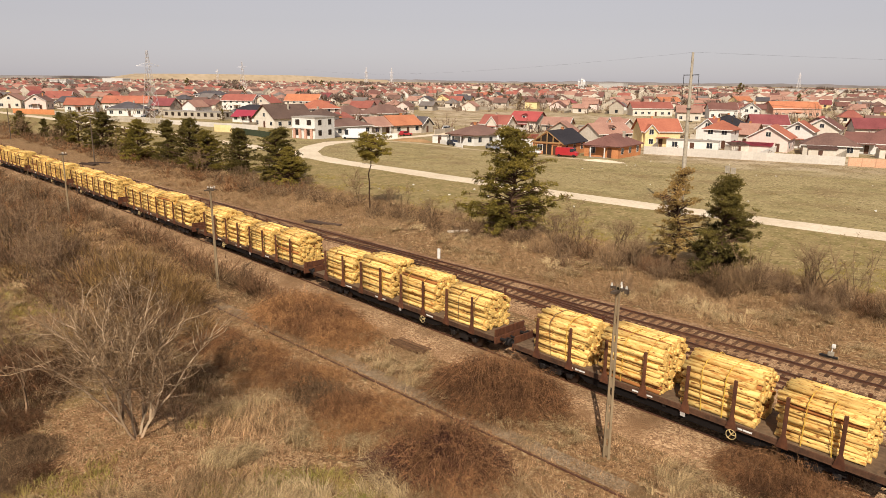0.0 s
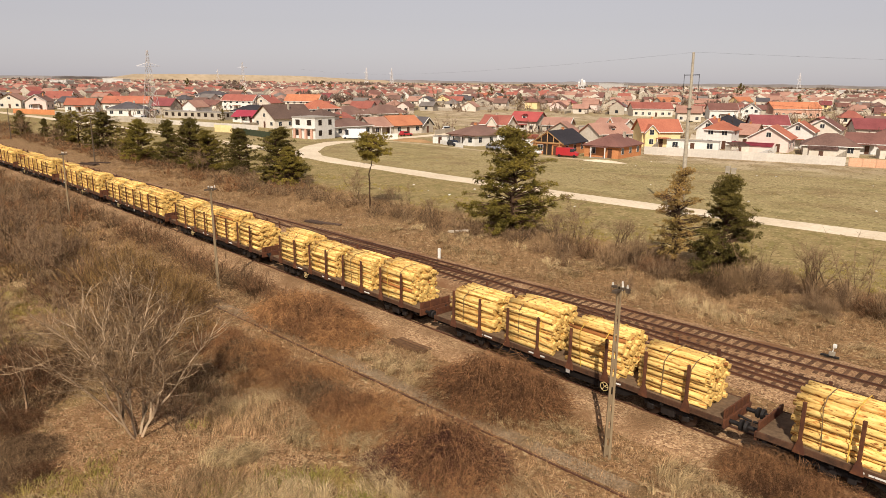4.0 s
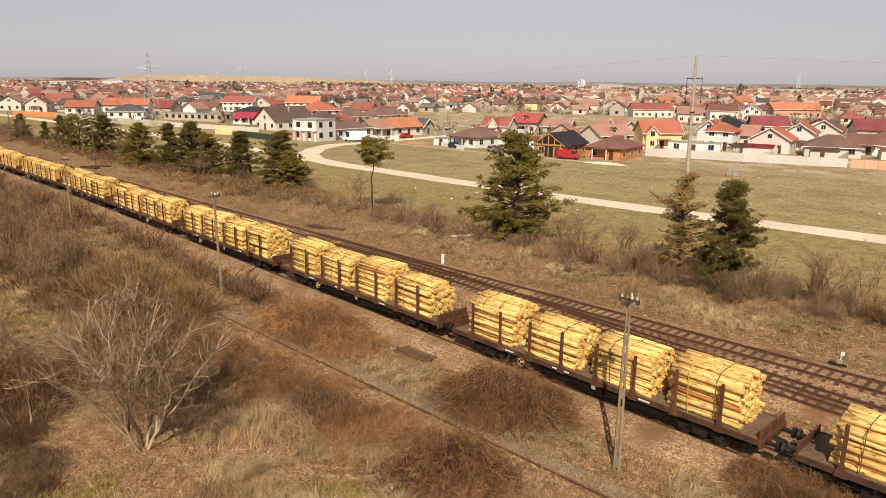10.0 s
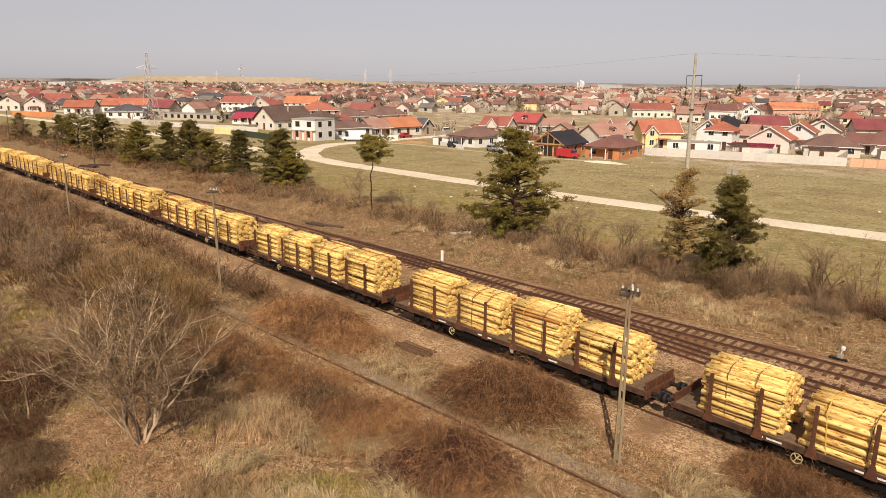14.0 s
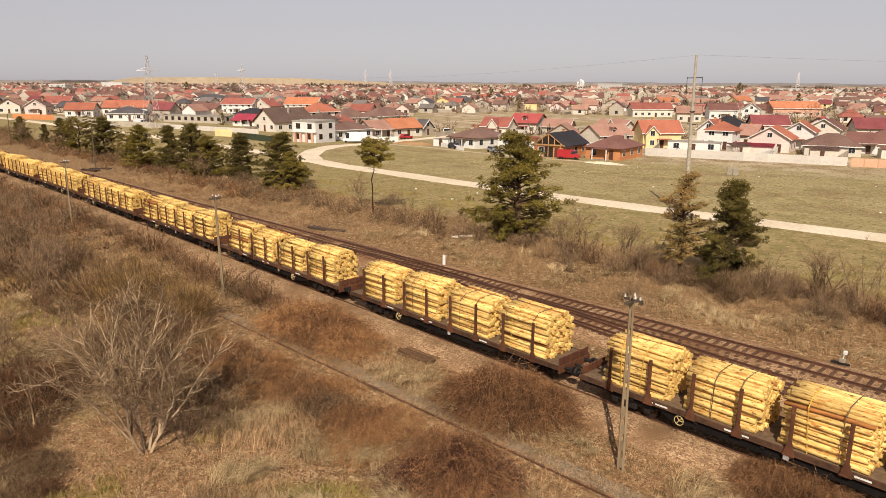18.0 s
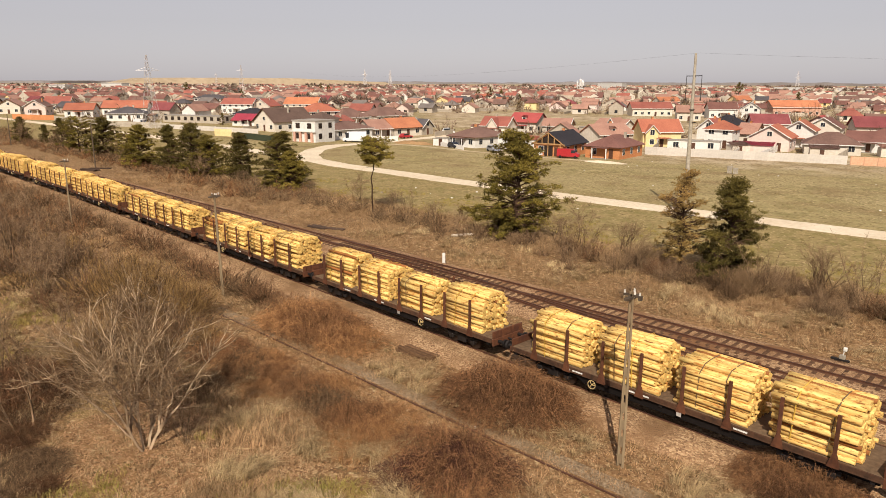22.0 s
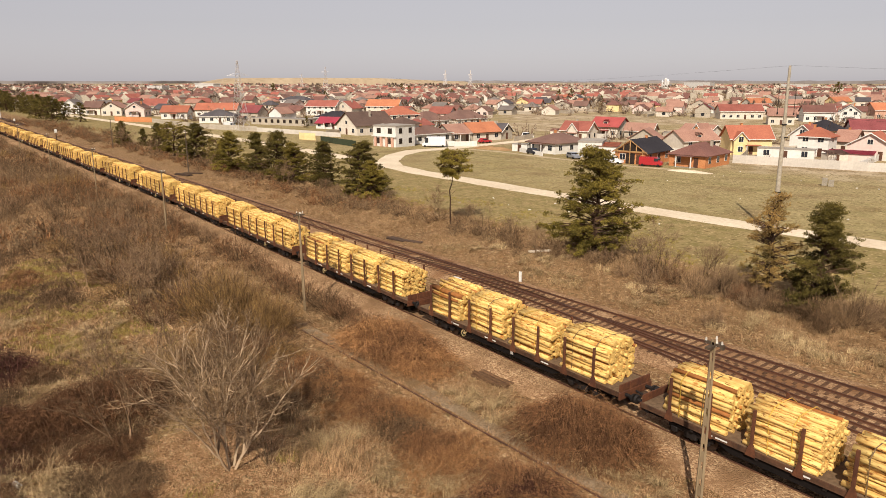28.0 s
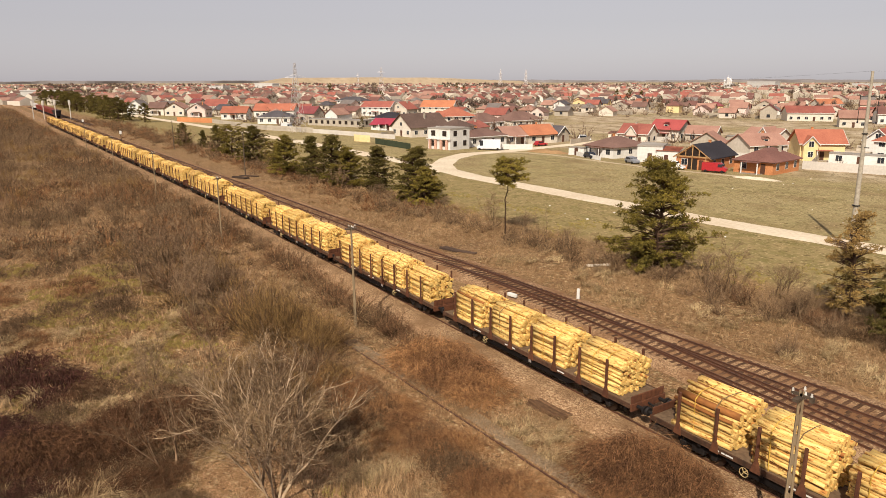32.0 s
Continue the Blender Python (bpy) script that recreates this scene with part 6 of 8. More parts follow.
leafless_tree(-67.0, 13.5, 4.6, 4, 90, "leafless grey tree in dry undergrowth")
leafless_tree(-86.0, 27.0, 4.0, 2, 60, "leafless shrubby tree near the loaded train")
tr_ = random.Random(77)
for x, y, h in ((-60, 55, 4.5), (-66, 58, 4.6), (-57.5, 57, 4.2), (-50, 53.5, 3.5), (-40, 57, 5.5), (-36.5, 55, 5.0), (-33, 57.5, 6.0), (-30, 55, 4.5), (-20, 55, 4.5), (-16, 57, 6.5), (-13, 56, 5.5), (-9, 58, 6.0), (-6, 55, 5.0), (-74, 59, 4), (-84, 58.5, 3.8), (-100, 57, 4), (-112, 56, 4.2), (-145, 55, 5), (-180, 55, 5), (-205, 55, 6)):
    leafless_tree(x, y, h, tr_.choice((1, 2, 3)), tr_.uniform(0, 360), "leafless shrubby tree in the dry strip beside the railway")
for x, y in ((-600, 120), (-560, 90), (-640, 150), (-520, 330), (-700, 500), (-320, 260), (-200, 420), (-130, 420), (-420, 420), (-260, 330), (-90, 300)):
    leafless_tree(x, y, 11, tr_.choice((1, 2)), tr_.uniform(0, 360), "leafless garden tree among the far houses")

M_DARKBR = islands(mat("dark_bramble", rgb(92, 58, 48), rgb(48, 30, 26), 0.9, fine=5, coarse=0.8, bump=0, vary=0.1), 0.4, 1.6)
M_YOUNGRED = islands(mat("young_red_twig", rgb(138, 102, 72), rgb(88, 63, 46), 0.9, fine=5, coarse=0.8, bump=0, vary=0.1), 0.5, 1.6)
M_RUSSET = islands(mat("russet_cane", rgb(176, 130, 86), rgb(114, 80, 54), 0.9, fine=5, coarse=0.8, bump=0, vary=0.08), 0.45, 1.6)
M_DARKCANE = islands(mat("old_bramble", rgb(120, 85, 58), rgb(64, 45, 33), 0.9, fine=5, coarse=0.8, bump=0, vary=0.08), 0.35, 1.5)
SPECIES = {"bramble": (cane_mound, (950, M_BRAMBLE, 0.0044, 0.8, 2), (300, M_BRAMBLE, 0.009)), "mat": (cane_mound, (700, M_TWIGD, 0.006), (240, M_TWIGD, 0.010)), "dark": (cane_mound, (800, M_DARKBR, 0.005, 0.8, 2), (300, M_DARKBR, 0.010)), "russet": (cane_mound, (800, M_RUSSET, 0.0044, 0.8, 2), (280, M_RUSSET, 0.009)), "old": (cane_mound, (900, M_DARKCANE, 0.0055), (280, M_DARKCANE, 0.009)),
           "brown": (dome_shrub, (110, 14, M_TWIGD, M_YOUNGRED, 0.0075), (60, 8, M_TWIGD, M_YOUNGRED, 0.011)), "umber": (dome_shrub, (110, 14, M_TWIGD, M_TWIGD, 0.0075), (60, 8, M_TWIGD, M_FINE, 0.011)), "olive": (dome_shrub, (300, 22, M_TWIGD, M_OLIVE, 0.0052), (64, 9, M_TWIGD, M_OLIVE, 0.011)),
           "tan": (dome_shrub, (80, 11, M_FINE, M_STRAWG, 0.009), (56, 8, M_FINE, M_STRAWG, 0.011)), "grey": (dome_shrub, (80, 12, M_TWIG, M_FINE, 0.0085), (56, 8, M_TWIG, M_FINE, 0.011))}
BUSHES, FAR_BUSHES = {}, {}
for n_, (kind, (make, near_spec, far_spec)) in enumerate(SPECIES.items()):
    nm = "canes" if make is cane_mound else "twigs"
    BUSHES[kind] = [make(nm, 51 + 10 * n_ + i, *near_spec) for i in range(2)]
    FAR_BUSHES[kind] = [make(nm, 55 + 10 * n_ + i, *far_spec) for i in range(3)]


BUSH_LABEL = {"russet": "leafless russet bramble canes arching over dry grass", "dark": "leafless dark red bramble thicket in dry grass", "bramble": "leafless red-brown bramble thicket on dry ground", "mat": "low tangle of dead brown canes in dry grass",
              "brown": "rounded leafless brown shrub in dry grass", "olive": "rounded leafless shrub with olive young twigs", "grey": "pale grey leafless shrub in dry grass", "tan": "pale tan leafless shrub in tall dry grass", "old": "tangle of old dark brown bramble canes", "umber": "rounded leafless dark brown shrub in dry grass"}


def bush(x, y, r, kind, high=1.0, yaw=0.0):
    near = (x > -50 and y < 30) or (x > -30 and y < 58)
    ob = new("bush", random.Random(f"{x:.2f}{y:.2f}").choice((BUSHES if near else FAR_BUSHES)[kind]))
    ob.matrix_basis = Matrix.Translation((x, y, gz(x, y))) @ Matrix.Rotation(yaw, 4, "Z") @ Matrix.Diagonal((r, r, r * high, 1))
    return tagged(ob, BUSH_LABEL[kind], "bush", "bushes along the railway")


# bramble mounds between the siding and the train, and on the near bank
for x, y, r, k, h in ((-22.6, 27.0, 2.9, "bramble", 1.2), (-20.6, 27.0, 2.5, "bramble", 1.2), (-24.4, 26.4, 1.9, "bramble", 0.9), (-21.8, 25.6, 1.9, "bramble", 0.8), (-19.9, 20.2, 2.5, "bramble", 1.05), (-18.3, 19.6, 2.3, "bramble", 1.05), (-22.2, 20.4, 1.9, "bramble", 0.8), (-20.2, 18.9, 1.9, "dark", 0.9), (-19.0, 20.2, 2.2, "dark", 1.05), (-22.8, 26.4, 2.5, "old", 1.2), (-20.8, 26.8, 2.3, "old", 1.15),
                      (-9.8, 28.8, 1.7, "bramble", 1.15), (-8.2, 29.2, 1.5, "bramble", 1.25), (-8.6, 27.8, 1.5, "old", 0.9), (-6.6, 28.8, 1.5, "bramble", 1.0), (-7.2, 27.6, 1.5, "bramble", 0.8),
                      (-42.0, 26.6, 2.5, "brown", 0.85), (-45.5, 26.9, 2.3, "brown", 0.95), (-39.6, 26.4, 3.0, "russet", 1.05), (-37.0, 26.4, 2.8, "bramble", 1.05), (-34.4, 26.3, 2.3, "russet", 0.9), (-48.5, 27.2, 2.3, "umber", 1.0), (-51.5, 27.0, 2.6, "brown", 1.0), (-54.5, 26.6, 2.6, "brown", 1.1), (-57.5, 27.4, 2.2, "brown", 1.1),
                      (-63.0, 28.0, 2.4, "brown", 1.0), (-67.9, 28.2, 2.8, "brown", 1.1), (-72.0, 28.4, 2.4, "brown", 1.0), (-87.9, 28.2, 3.2, "grey", 0.9), (-85.0, 27.6, 2.4, "brown", 0.9), (-78.0, 28.6, 2.2, "umber", 1.0),
                      (-48.4, 19.4, 3.7, "olive", 1.3), (-52.6, 18.4, 3.5, "olive", 1.25), (-45.6, 20.8, 2.9, "olive", 1.2), (-55.0, 21.6, 2.9, "tan", 1.05), (-51.4, 22.2, 2.5, "brown", 1.0), (-50.4, 19.0, 3.3, "olive", 1.45), (-57.5, 18.0, 2.8, "grey", 1.1), (-60.5, 21.5, 3.0, "tan", 1.0), (-65.0, 20.0, 3.0, "grey", 1.1), (-69.5, 22.0, 3.0, "olive", 1.0), (-45.0, 17.4, 2.2, "brown", 1.0), (-42.0, 19.4, 2.0, "brown", 0.9), (-40.6, 16.6, 2.0, "olive", 0.9), (-38.0, 18.2, 1.7, "brown", 0.9), (-37.2, 14.8, 1.8, "brown", 0.9), (-35.0, 16.6, 1.6, "mat", 0.8)):
    bush(x, y, r, k, h, x)
for x, y, r, h in ((-53.8, 3.6, 2.6, 0.9), (-50.6, 5.2, 2.4, 0.8), (-51.5, 2.6, 2.2, 0.8), (-48.4, 4.9, 1.6, 0.7), (-42.7, 3.2, 2.2, 0.8), (-40.5, 2.4, 2.2, 0.8), (-39.0, 3.9, 1.6, 0.7), (-45, 1.8, 2.2, 0.8), (-37.2, 2.4, 1.8, 0.7)):
    bush(x, y, r, "dark", h, x)
bb = random.Random(14)
for i in range(22):
    x = -40.5 + 0.78 * i
    bush(x, 20.4 + bb.uniform(-1.0, 0.7), bb.uniform(1.3, 1.9), bb.choice(("russet", "russet", "bramble", "mat", "russet")), bb.uniform(0.85, 1.25), bb.uniform(0, 6.28))
for i in range(11):
    bush(-38.0 + 1.35 * i + bb.uniform(-0.4, 0.4), 19.0 + bb.uniform(-0.6, 0.6), bb.uniform(1.2, 1.8), bb.choice(("russet", "russet", "bramble")), bb.uniform(0.6, 0.85), bb.uniform(0, 6.28))
for i in range(50):
    bush(bb.uniform(-41, -30.5), bb.uniform(1, 8.4), bb.uniform(0.8, 1.5), bb.choice(("mat", "old", "mat")), bb.uniform(0.6, 0.9), bb.uniform(0, 6.28))

for x, y, r, k, h in ((-9.5, 55.0, 2.2, "umber", 1.2), (-7.0, 54.6, 2.0, "umber", 1.1), (-12.0, 55.6, 1.8, "brown", 1.1), (-4.0, 54.2, 2.2, "umber", 1.0), (-22.6, 54.4, 2.0, "umber", 1.0), (-25.6, 54.8, 1.8, "umber", 1.1), (-28.4, 55.0, 2.0, "brown", 1.0), (-31.5, 55.4, 2.2, "umber", 1.0), (-35.0, 55.6, 2.0, "brown", 1.1), (-38.5, 56.0, 1.8, "umber", 1.1), (-43.6, 56.0, 2.2, "umber", 0.9), (-48.6, 56.2, 2.2, "umber", 0.9)):
    bush(x, y, r, k, h, x)

LOW = [dome_shrub("twigs", 81, 20, 4, M_TWIGD, M_TWIGD, 0.022), dome_shrub("twigs", 82, 20, 4, M_BRAMBLE, M_BRAMBLE, 0.022), dome_shrub("twigs", 83, 20, 4, M_TWIG, M_TWIG, 0.02), dome_shrub("twigs", 84, 9, 2, M_TWIG, M_TWIG, 0.05), cane_mound("canes", 85, 34, M_TWIGD, 0.014), cane_mound("canes", 86, 34, M_BRAMBLE, 0.014)]
LOWV = []
for me in LOW:
    co = np.zeros(len(me.vertices) * 3)
    me.vertices.foreach_get("co", co)
    LOWV.append((co.reshape(-1, 3), np.array([list(p.vertices) for p in me.polygons])))


def thicket(name, places, material, k, label):
    """Many far bushes joined."""
    V, F, n = [], [], 0
    for x, y, r, h, a in places:
        co, f = LOWV[k]
        c, s_ = math.cos(a), math.sin(a)
        q = np.stack([x + r * (co[:, 0] * c - co[:, 1] * s_), y + r * (co[:, 0] * s_ + co[:, 1] * c), gz(x, y) + r * h * co[:, 2]], 1)
        V.append(q)
        F.append(f + n)
        n += len(co)
    V, F = np.concatenate(V), np.concatenate(F)
    me = bpy.data.meshes.new(name)
    me.vertices.add(len(V))
    me.vertices.foreach_set("co", V.ravel())
    me.loops.add(F.size)
    me.loops.foreach_set("vertex_index", F.ravel())
    me.polygons.add(len(F))
    me.polygons.foreach_set("loop_start", np.arange(0, F.size, 4))
    me.update(calc_edges=True)
    me.materials.append(material)
    return tagged(new(name, me), label, "thicket", kind="stuff")


def scrub_patch(seed, size, shrubs, old, young):
    """A square of dense leafless scrub: rounded shrubs of all sizes grown into one another."""
    rnd = random.Random(seed)
    s = Soup()
    for k in range(shrubs):
        cx, cy = rnd.uniform(-size / 2, size / 2), rnd.uniform(-size / 2, size / 2)
        r = rnd.uniform(0.8, 2.5)
        h, pale = r * rnd.uniform(0.75, 1.15), rnd.random() < 0.5
        for i in range(int(12 + 6 * r)):
            a, th = rnd.uniform(0, 6.283), math.radians(84) * rnd.random() ** 0.6
            q = rnd.uniform(0.65, 1.03)
            T = Vector((cx + math.sin(th) * math.cos(a) * r * q, cy + math.sin(th) * math.sin(a) * r * q, max(0.12, math.cos(th)) * h * q))
            p = Vector((cx + math.cos(a) * 0.2 * r, cy + math.sin(a) * 0.2 * r, -0.25))
            c = p.lerp(T, 0.5) + Vector((0, 0, 0.15 * h))
            s.sliver(p, c, 0.022, 0.016, rnd, pale)
            s.sliver(c, T, 0.016, 0.008, rnd, pale)
            for w in range(6):
                b = c.lerp(T, rnd.uniform(-0.3, 1.0))
                e = (T - c).normalized() + Vector((rnd.gauss(0, 0.6), rnd.gauss(0, 0.6), rnd.gauss(0.35, 0.4)))
                s.sliver(b, b + e.normalized() * rnd.uniform(0.25, 0.6), 0.013, 0.006, rnd, pale)
    return s.mesh("scrub", old, young)


PATCHES = [scrub_patch(601, 13, 30, M_TWIGD, M_FINE), scrub_patch(602, 13, 30, M_TWIGD, M_BRAMBLE), scrub_patch(603, 13, 28, M_TWIGD, M_TWIG), scrub_patch(604, 13, 28, M_FINE, M_OLIVE), scrub_patch(605, 13, 30, M_BRAMBLE, M_TWIGD)]
pb = random.Random(43)
for i in range(42):
    for j in range(8):
        x, y = -84 - 11.0 * i + pb.uniform(-2, 2), y_train(-84 - 11.0 * i) - 10.4 - 10.2 * j + pb.uniform(-0.8, 0.8)
        big = 1.0 if x > -230 or j == 0 else 1.35
        if y + 6.9 * big > y_train(x) - 2.3 or (j > 3 and x > -130) or noise.noise((x * 0.03, y * 0.05, 2)) < -0.42 or (x > -104 and y < 14):
            continue
        o = new("scrub", pb.choice(PATCHES))
        o.matrix_basis = Matrix.Translation((x, y, gz(x, y))) @ Matrix.Rotation(pb.choice((0, 1, 2, 3)) * math.pi / 2 + pb.uniform(-0.2, 0.2), 4, "Z") @ Matrix.Diagonal((big, big, big * pb.uniform(1.0, 1.45), 1))
        tagged(o, "dense leafless brown scrub on the slope beside the railway", "scrub", kind="stuff")

br = random.Random(41)
spots = [[], [], []]
count = 0
for i in range(620):
    x, y = br.uniform(-96, -40), br.uniform(-16, 21)
    open_moss = -84 < x < -42 and y < 14.5 + 2 * noise.noise((x * 0.2, 3, 1))
    if noise.noise((x * 0.07, y * 0.07, 9)) < -0.36 or (open_moss and br.random() < 0.8):
        continue
    r, h, a = br.uniform(1.5, 3.2), br.uniform(0.75, 1.2), br.uniform(0, 6.28)
    if open_moss:
        bush(x, y, r * 0.65, br.choice(("mat", "bramble", "old", "mat")), 0.7, a)
    elif x > -84 and count < 120:
        kind = br.choice(("brown", "umber", "grey", "olive", "umber"))
        bush(x, y, r, "old" if x > -46 and y < 12 else kind, h, a)
        count += 1
    else:
        spots[br.choice((0, 0, 1, 2, 2))].append((x, y, r, h, a))
for i in range(150):
    x = -105 * br.random() + 6
    y, r, h, a = 55.5 + br.gauss(0, 2.4), br.uniform(0.9, 2.0), br.uniform(0.8, 1.4), br.uniform(0, 6.28)
    if x > -50:
        bush(x, y, r, br.choice(("grey", "tan", "tan", "grey", "umber")), h * 1.2, a)
    else:
        spots[br.choice((0, 2))].append((x, y, r, h, a))
for i in range(30):
    bush(br.uniform(-34, 8), br.uniform(54, 60.5), br.uniform(1.2, 2.1), br.choice(("grey", "tan", "tan")), br.uniform(1.1, 1.7), br.uniform(0, 6.28))
for i in range(360):
    spots[br.choice((0, 1, 1, 0, 2))].append((-84 - 290 * br.random() ** 1.3, 55 + br.gauss(0, 2.6), br.uniform(1.2, 2.6), br.uniform(0.7, 1.2), br.uniform(0, 6.28)))
for i in range(120):
    x = -240 - 110 * br.random()
    spots[br.choice((0, 1, 2))].append((x, br.uniform(54, 66), br.uniform(1.4, 2.6), br.uniform(0.9, 1.4), br.uniform(0, 6.28)))
for i in range(520):
    x = br.uniform(-210, -56)
    spots[br.choice((0, 1, 0, 2))].append((x, br.uniform(21.0, y_train(x) - 2.6), br.uniform(0.9, 1.9), br.uniform(0.5, 1.0), br.uniform(0, 6.28)))
for k, (m, lab) in enumerate(((M_TWIGD, "dense leafless brown thicket beside the railway"), (M_BRAMBLE, "dense red-brown bramble thicket beside the railway"), (M_TWIG, "pale grey leafless scrub beside the railway"))):
    thicket("thicket", spots[k], m, k, lab)
mats = [[], []]
while len(mats[0]) + len(mats[1]) < 420:
    x, y = br.uniform(-84, -33), br.uniform(-14, 14)
    if noise.noise((x * 0.12, y * 0.12, 17)) > -0.25 and y < 9 + (x + 33) * -0.2:
        mats[noise.noise((x * 0.1, y * 0.1, 5)) > 0.12].append((x, y, br.uniform(0.8, 1.7), br.uniform(0.5, 0.95), br.uniform(0, 6.28)))
thicket("thicket", mats[0], M_TWIGD, 4, "low leafless brown undergrowth in dry grass")
thicket("thicket", mats[1], M_BRAMBLE, 5, "low dark red bramble undergrowth in dry grass")
M_GARDEN = islands(mat("garden_trees", rgb(134, 112, 94), rgb(92, 76, 64), 0.95, bump=0), 0.6, 1.5)


def grove_mesh(seed):
    """A ragged belt of leafless trees, far too distant to tell apart."""
    rnd = random.Random(seed)
    s = Soup()
    for k in range(16):
        cx, cy, r, h = rnd.uniform(-34, 34), rnd.uniform(-7, 7), rnd.uniform(2.2, 4.4), rnd.uniform(5, 9.5)
        s.sliver(Vector((cx, cy, -0.5)), Vector((cx, cy, h * 0.6)), 0.3, 0.2, rnd)
        for i in range(46):
            a, th, q = rnd.uniform(0, 6.283), math.radians(100) * rnd.random() ** 0.6, rnd.uniform(0.5, 1.0)
            T = Vector((cx + math.sin(th) * math.cos(a) * r * q, cy + math.sin(th) * math.sin(a) * r * q, h * 0.55 + math.cos(th) * h * 0.45 * q))
            s.sliver(Vector((cx, cy, h * 0.35)).lerp(T, 0.45), T, 0.22, 0.07, rnd)
    return s.mesh("grove", M_GROVE)


M_GROVE = islands(mat("far_bare_trees", rgb(122, 104, 92), rgb(88, 74, 66), 0.95, bump=0, vary=0.12), 0.6, 1.4)
GROVES = [grove_mesh(701 + i) for i in range(3)]
gv = random.Random(47)
for i in range(110):
    a, r = radians(gv.uniform(8, 86)), 480 + 1900 * gv.random() ** 1.2
    x, y = -math.sin(a) * r, math.cos(a) * r
    if open_field(x, y):
        continue
    o = new("tree_belt", gv.choice(GROVES))
    q = gv.uniform(0.7, 1.1) * (1 + r / 4000)
    o.matrix_basis = Matrix.Translation((x, y, -1.0)) @ Matrix.Rotation(radians(gv.choice((24, 24, 114)) + gv.uniform(-12, 12)), 4, "Z") @ Matrix.Diagonal((q, q, q, 1))
    tagged(o, "belt of leafless grey-brown trees among far houses", "trees", kind="stuff")

garden = []
while len(garden) < 2300:
    a, r = radians(br.uniform(8, 92)), 235 + 1350 * br.random() ** 1.4
    x, y = -math.sin(a) * r, math.cos(a) * r
    if not open_field(x, y):
        garden.append((x, y, br.uniform(1.8, 4.0) * (1 + r / 1300), br.uniform(1.1, 1.8), br.uniform(0, 6.28)))
thicket("garden_scrub", garden, M_GARDEN, 3, "leafless garden trees and hedges among the far houses")

def grass(name, count, x0, x1, y0, y1, hmin, hmax, width, material, label, seed, thin=-0.15, pick=None, power=1.0):
    """Loose blades of dead grass over a patch, in tufts."""
    rnd = np.random.default_rng(seed)
    n = 0
    V, F = [], []
    while n < count:
        cx, cy = x1 - (x1 - x0) * rnd.random() ** power, rnd.uniform(y0, y1)
        if noise.noise((cx * 0.16, cy * 0.16, seed)) < thin or (pick and not pick(cx, cy)):
            continue
        k = int(rnd.integers(8, 18))
        lean = rnd.normal(0, 0.6, 2)
        z = gz(cx, cy)
        for _ in range(k):
            bx, by = cx + rnd.normal(0, 0.16), cy + rnd.normal(0, 0.16)
            h = rnd.uniform(hmin, hmax)
            tx, ty = bx + h * (lean[0] + rnd.normal(0, 0.3)), by + h * (lean[1] + rnd.normal(0, 0.3))
            a = rnd.uniform(0, 3.14)
            sx, sy = math.cos(a) * width, math.sin(a) * width
            b = len(V)
            mx, my = bx + (tx - bx) * 0.4, by + (ty - by) * 0.4
            V += [(bx - sx, by - sy, z - 0.03), (bx + sx, by + sy, z - 0.03), (mx + sx * 0.7, my + sy * 0.7, z + h * 0.6), (mx - sx * 0.7, my - sy * 0.7, z + h * 0.6), (tx, ty, z + h * 0.95)]
            F += [(b, b + 1, b + 2, b + 3), (b + 3, b + 2, b + 4)]
        n += k
    o = new(name, bpy.data.meshes.new(name))
    o.data.from_pydata(V, [], F)
    o.data.materials.append(material)
    return tagged(o, label, "grass", kind="stuff")


DRYG = "tufts of dry straw-coloured grass"


def off_tree(x, y):
    return (x + 32) ** 2 / 30 + (y - 11) ** 2 / 22 > 1 + 0.6 * noise.noise((x * 0.5, y * 0.5, 8))


grass("dry_grass", 42000, -46, -8, 3, 21.5, 0.25, 0.75, 0.010, M_STRAW, DRYG, 3, pick=off_tree)
grass("dry_grass", 16000, -40, -8, 5, 21.5, 0.12, 0.42, 0.010, M_STRAW, DRYG, 33, thin=-0.7)
grass("dry_grass", 46000, -150, -44, -14, 23, 0.25, 0.7, 0.017, M_BROWNG, DRYG, 4, thin=-0.5, power=1.3)
grass("dry_grass", 24000, -200, -58, 23, 31.6, 0.2, 0.55, 0.017, M_BROWNG, DRYG, 44, thin=-0.6, power=1.3)
grass("dry_grass", 16000, -70, 4, 24.8, 28.6, 0.15, 0.45, 0.01, M_STRAW, DRYG, 5, thin=0.0)
grass("dry_grass", 46000, -52, 4, 20.5, 29.2, 0.07, 0.26, 0.009, M_BROWNG, "low brown dead grass and stems on bare ground", 35, thin=-0.45)
grass("dry_grass", 20000, -40, -8, 8, 22, 0.4, 0.9, 0.009, M_BROWNG, "long brown bent dead grass", 36, thin=0.0, pick=off_tree)
grass("dry_grass", 84000, -130, 8, 46, 62, 0.2, 0.6, 0.013, M_STRAWG, "tall dry straw-coloured grass beyond the railway", 6, thin=-0.3, power=1.2)
grass("green_grass", 16000, -30, -10, 5, 17, 0.12, 0.42, 0.012, M_GRASS, "patch of fresh green grass among dry stems", 7, thin=0.02)
grass("green_grass", 7000, -27, -16, 9, 17.5, 0.08, 0.26, 0.010, M_FRESH, "patch of fresh green grass among dry stems", 27, thin=-2.0, pick=lambda x, y: (x + 22.2) ** 2 + (y - 14.0) ** 2 < 2.0 + noise.noise((x * 1.6, y * 1.6, 3)) * 4.5 or (x + 19.4) ** 2 + (y - 15.2) ** 2 < 1.2)
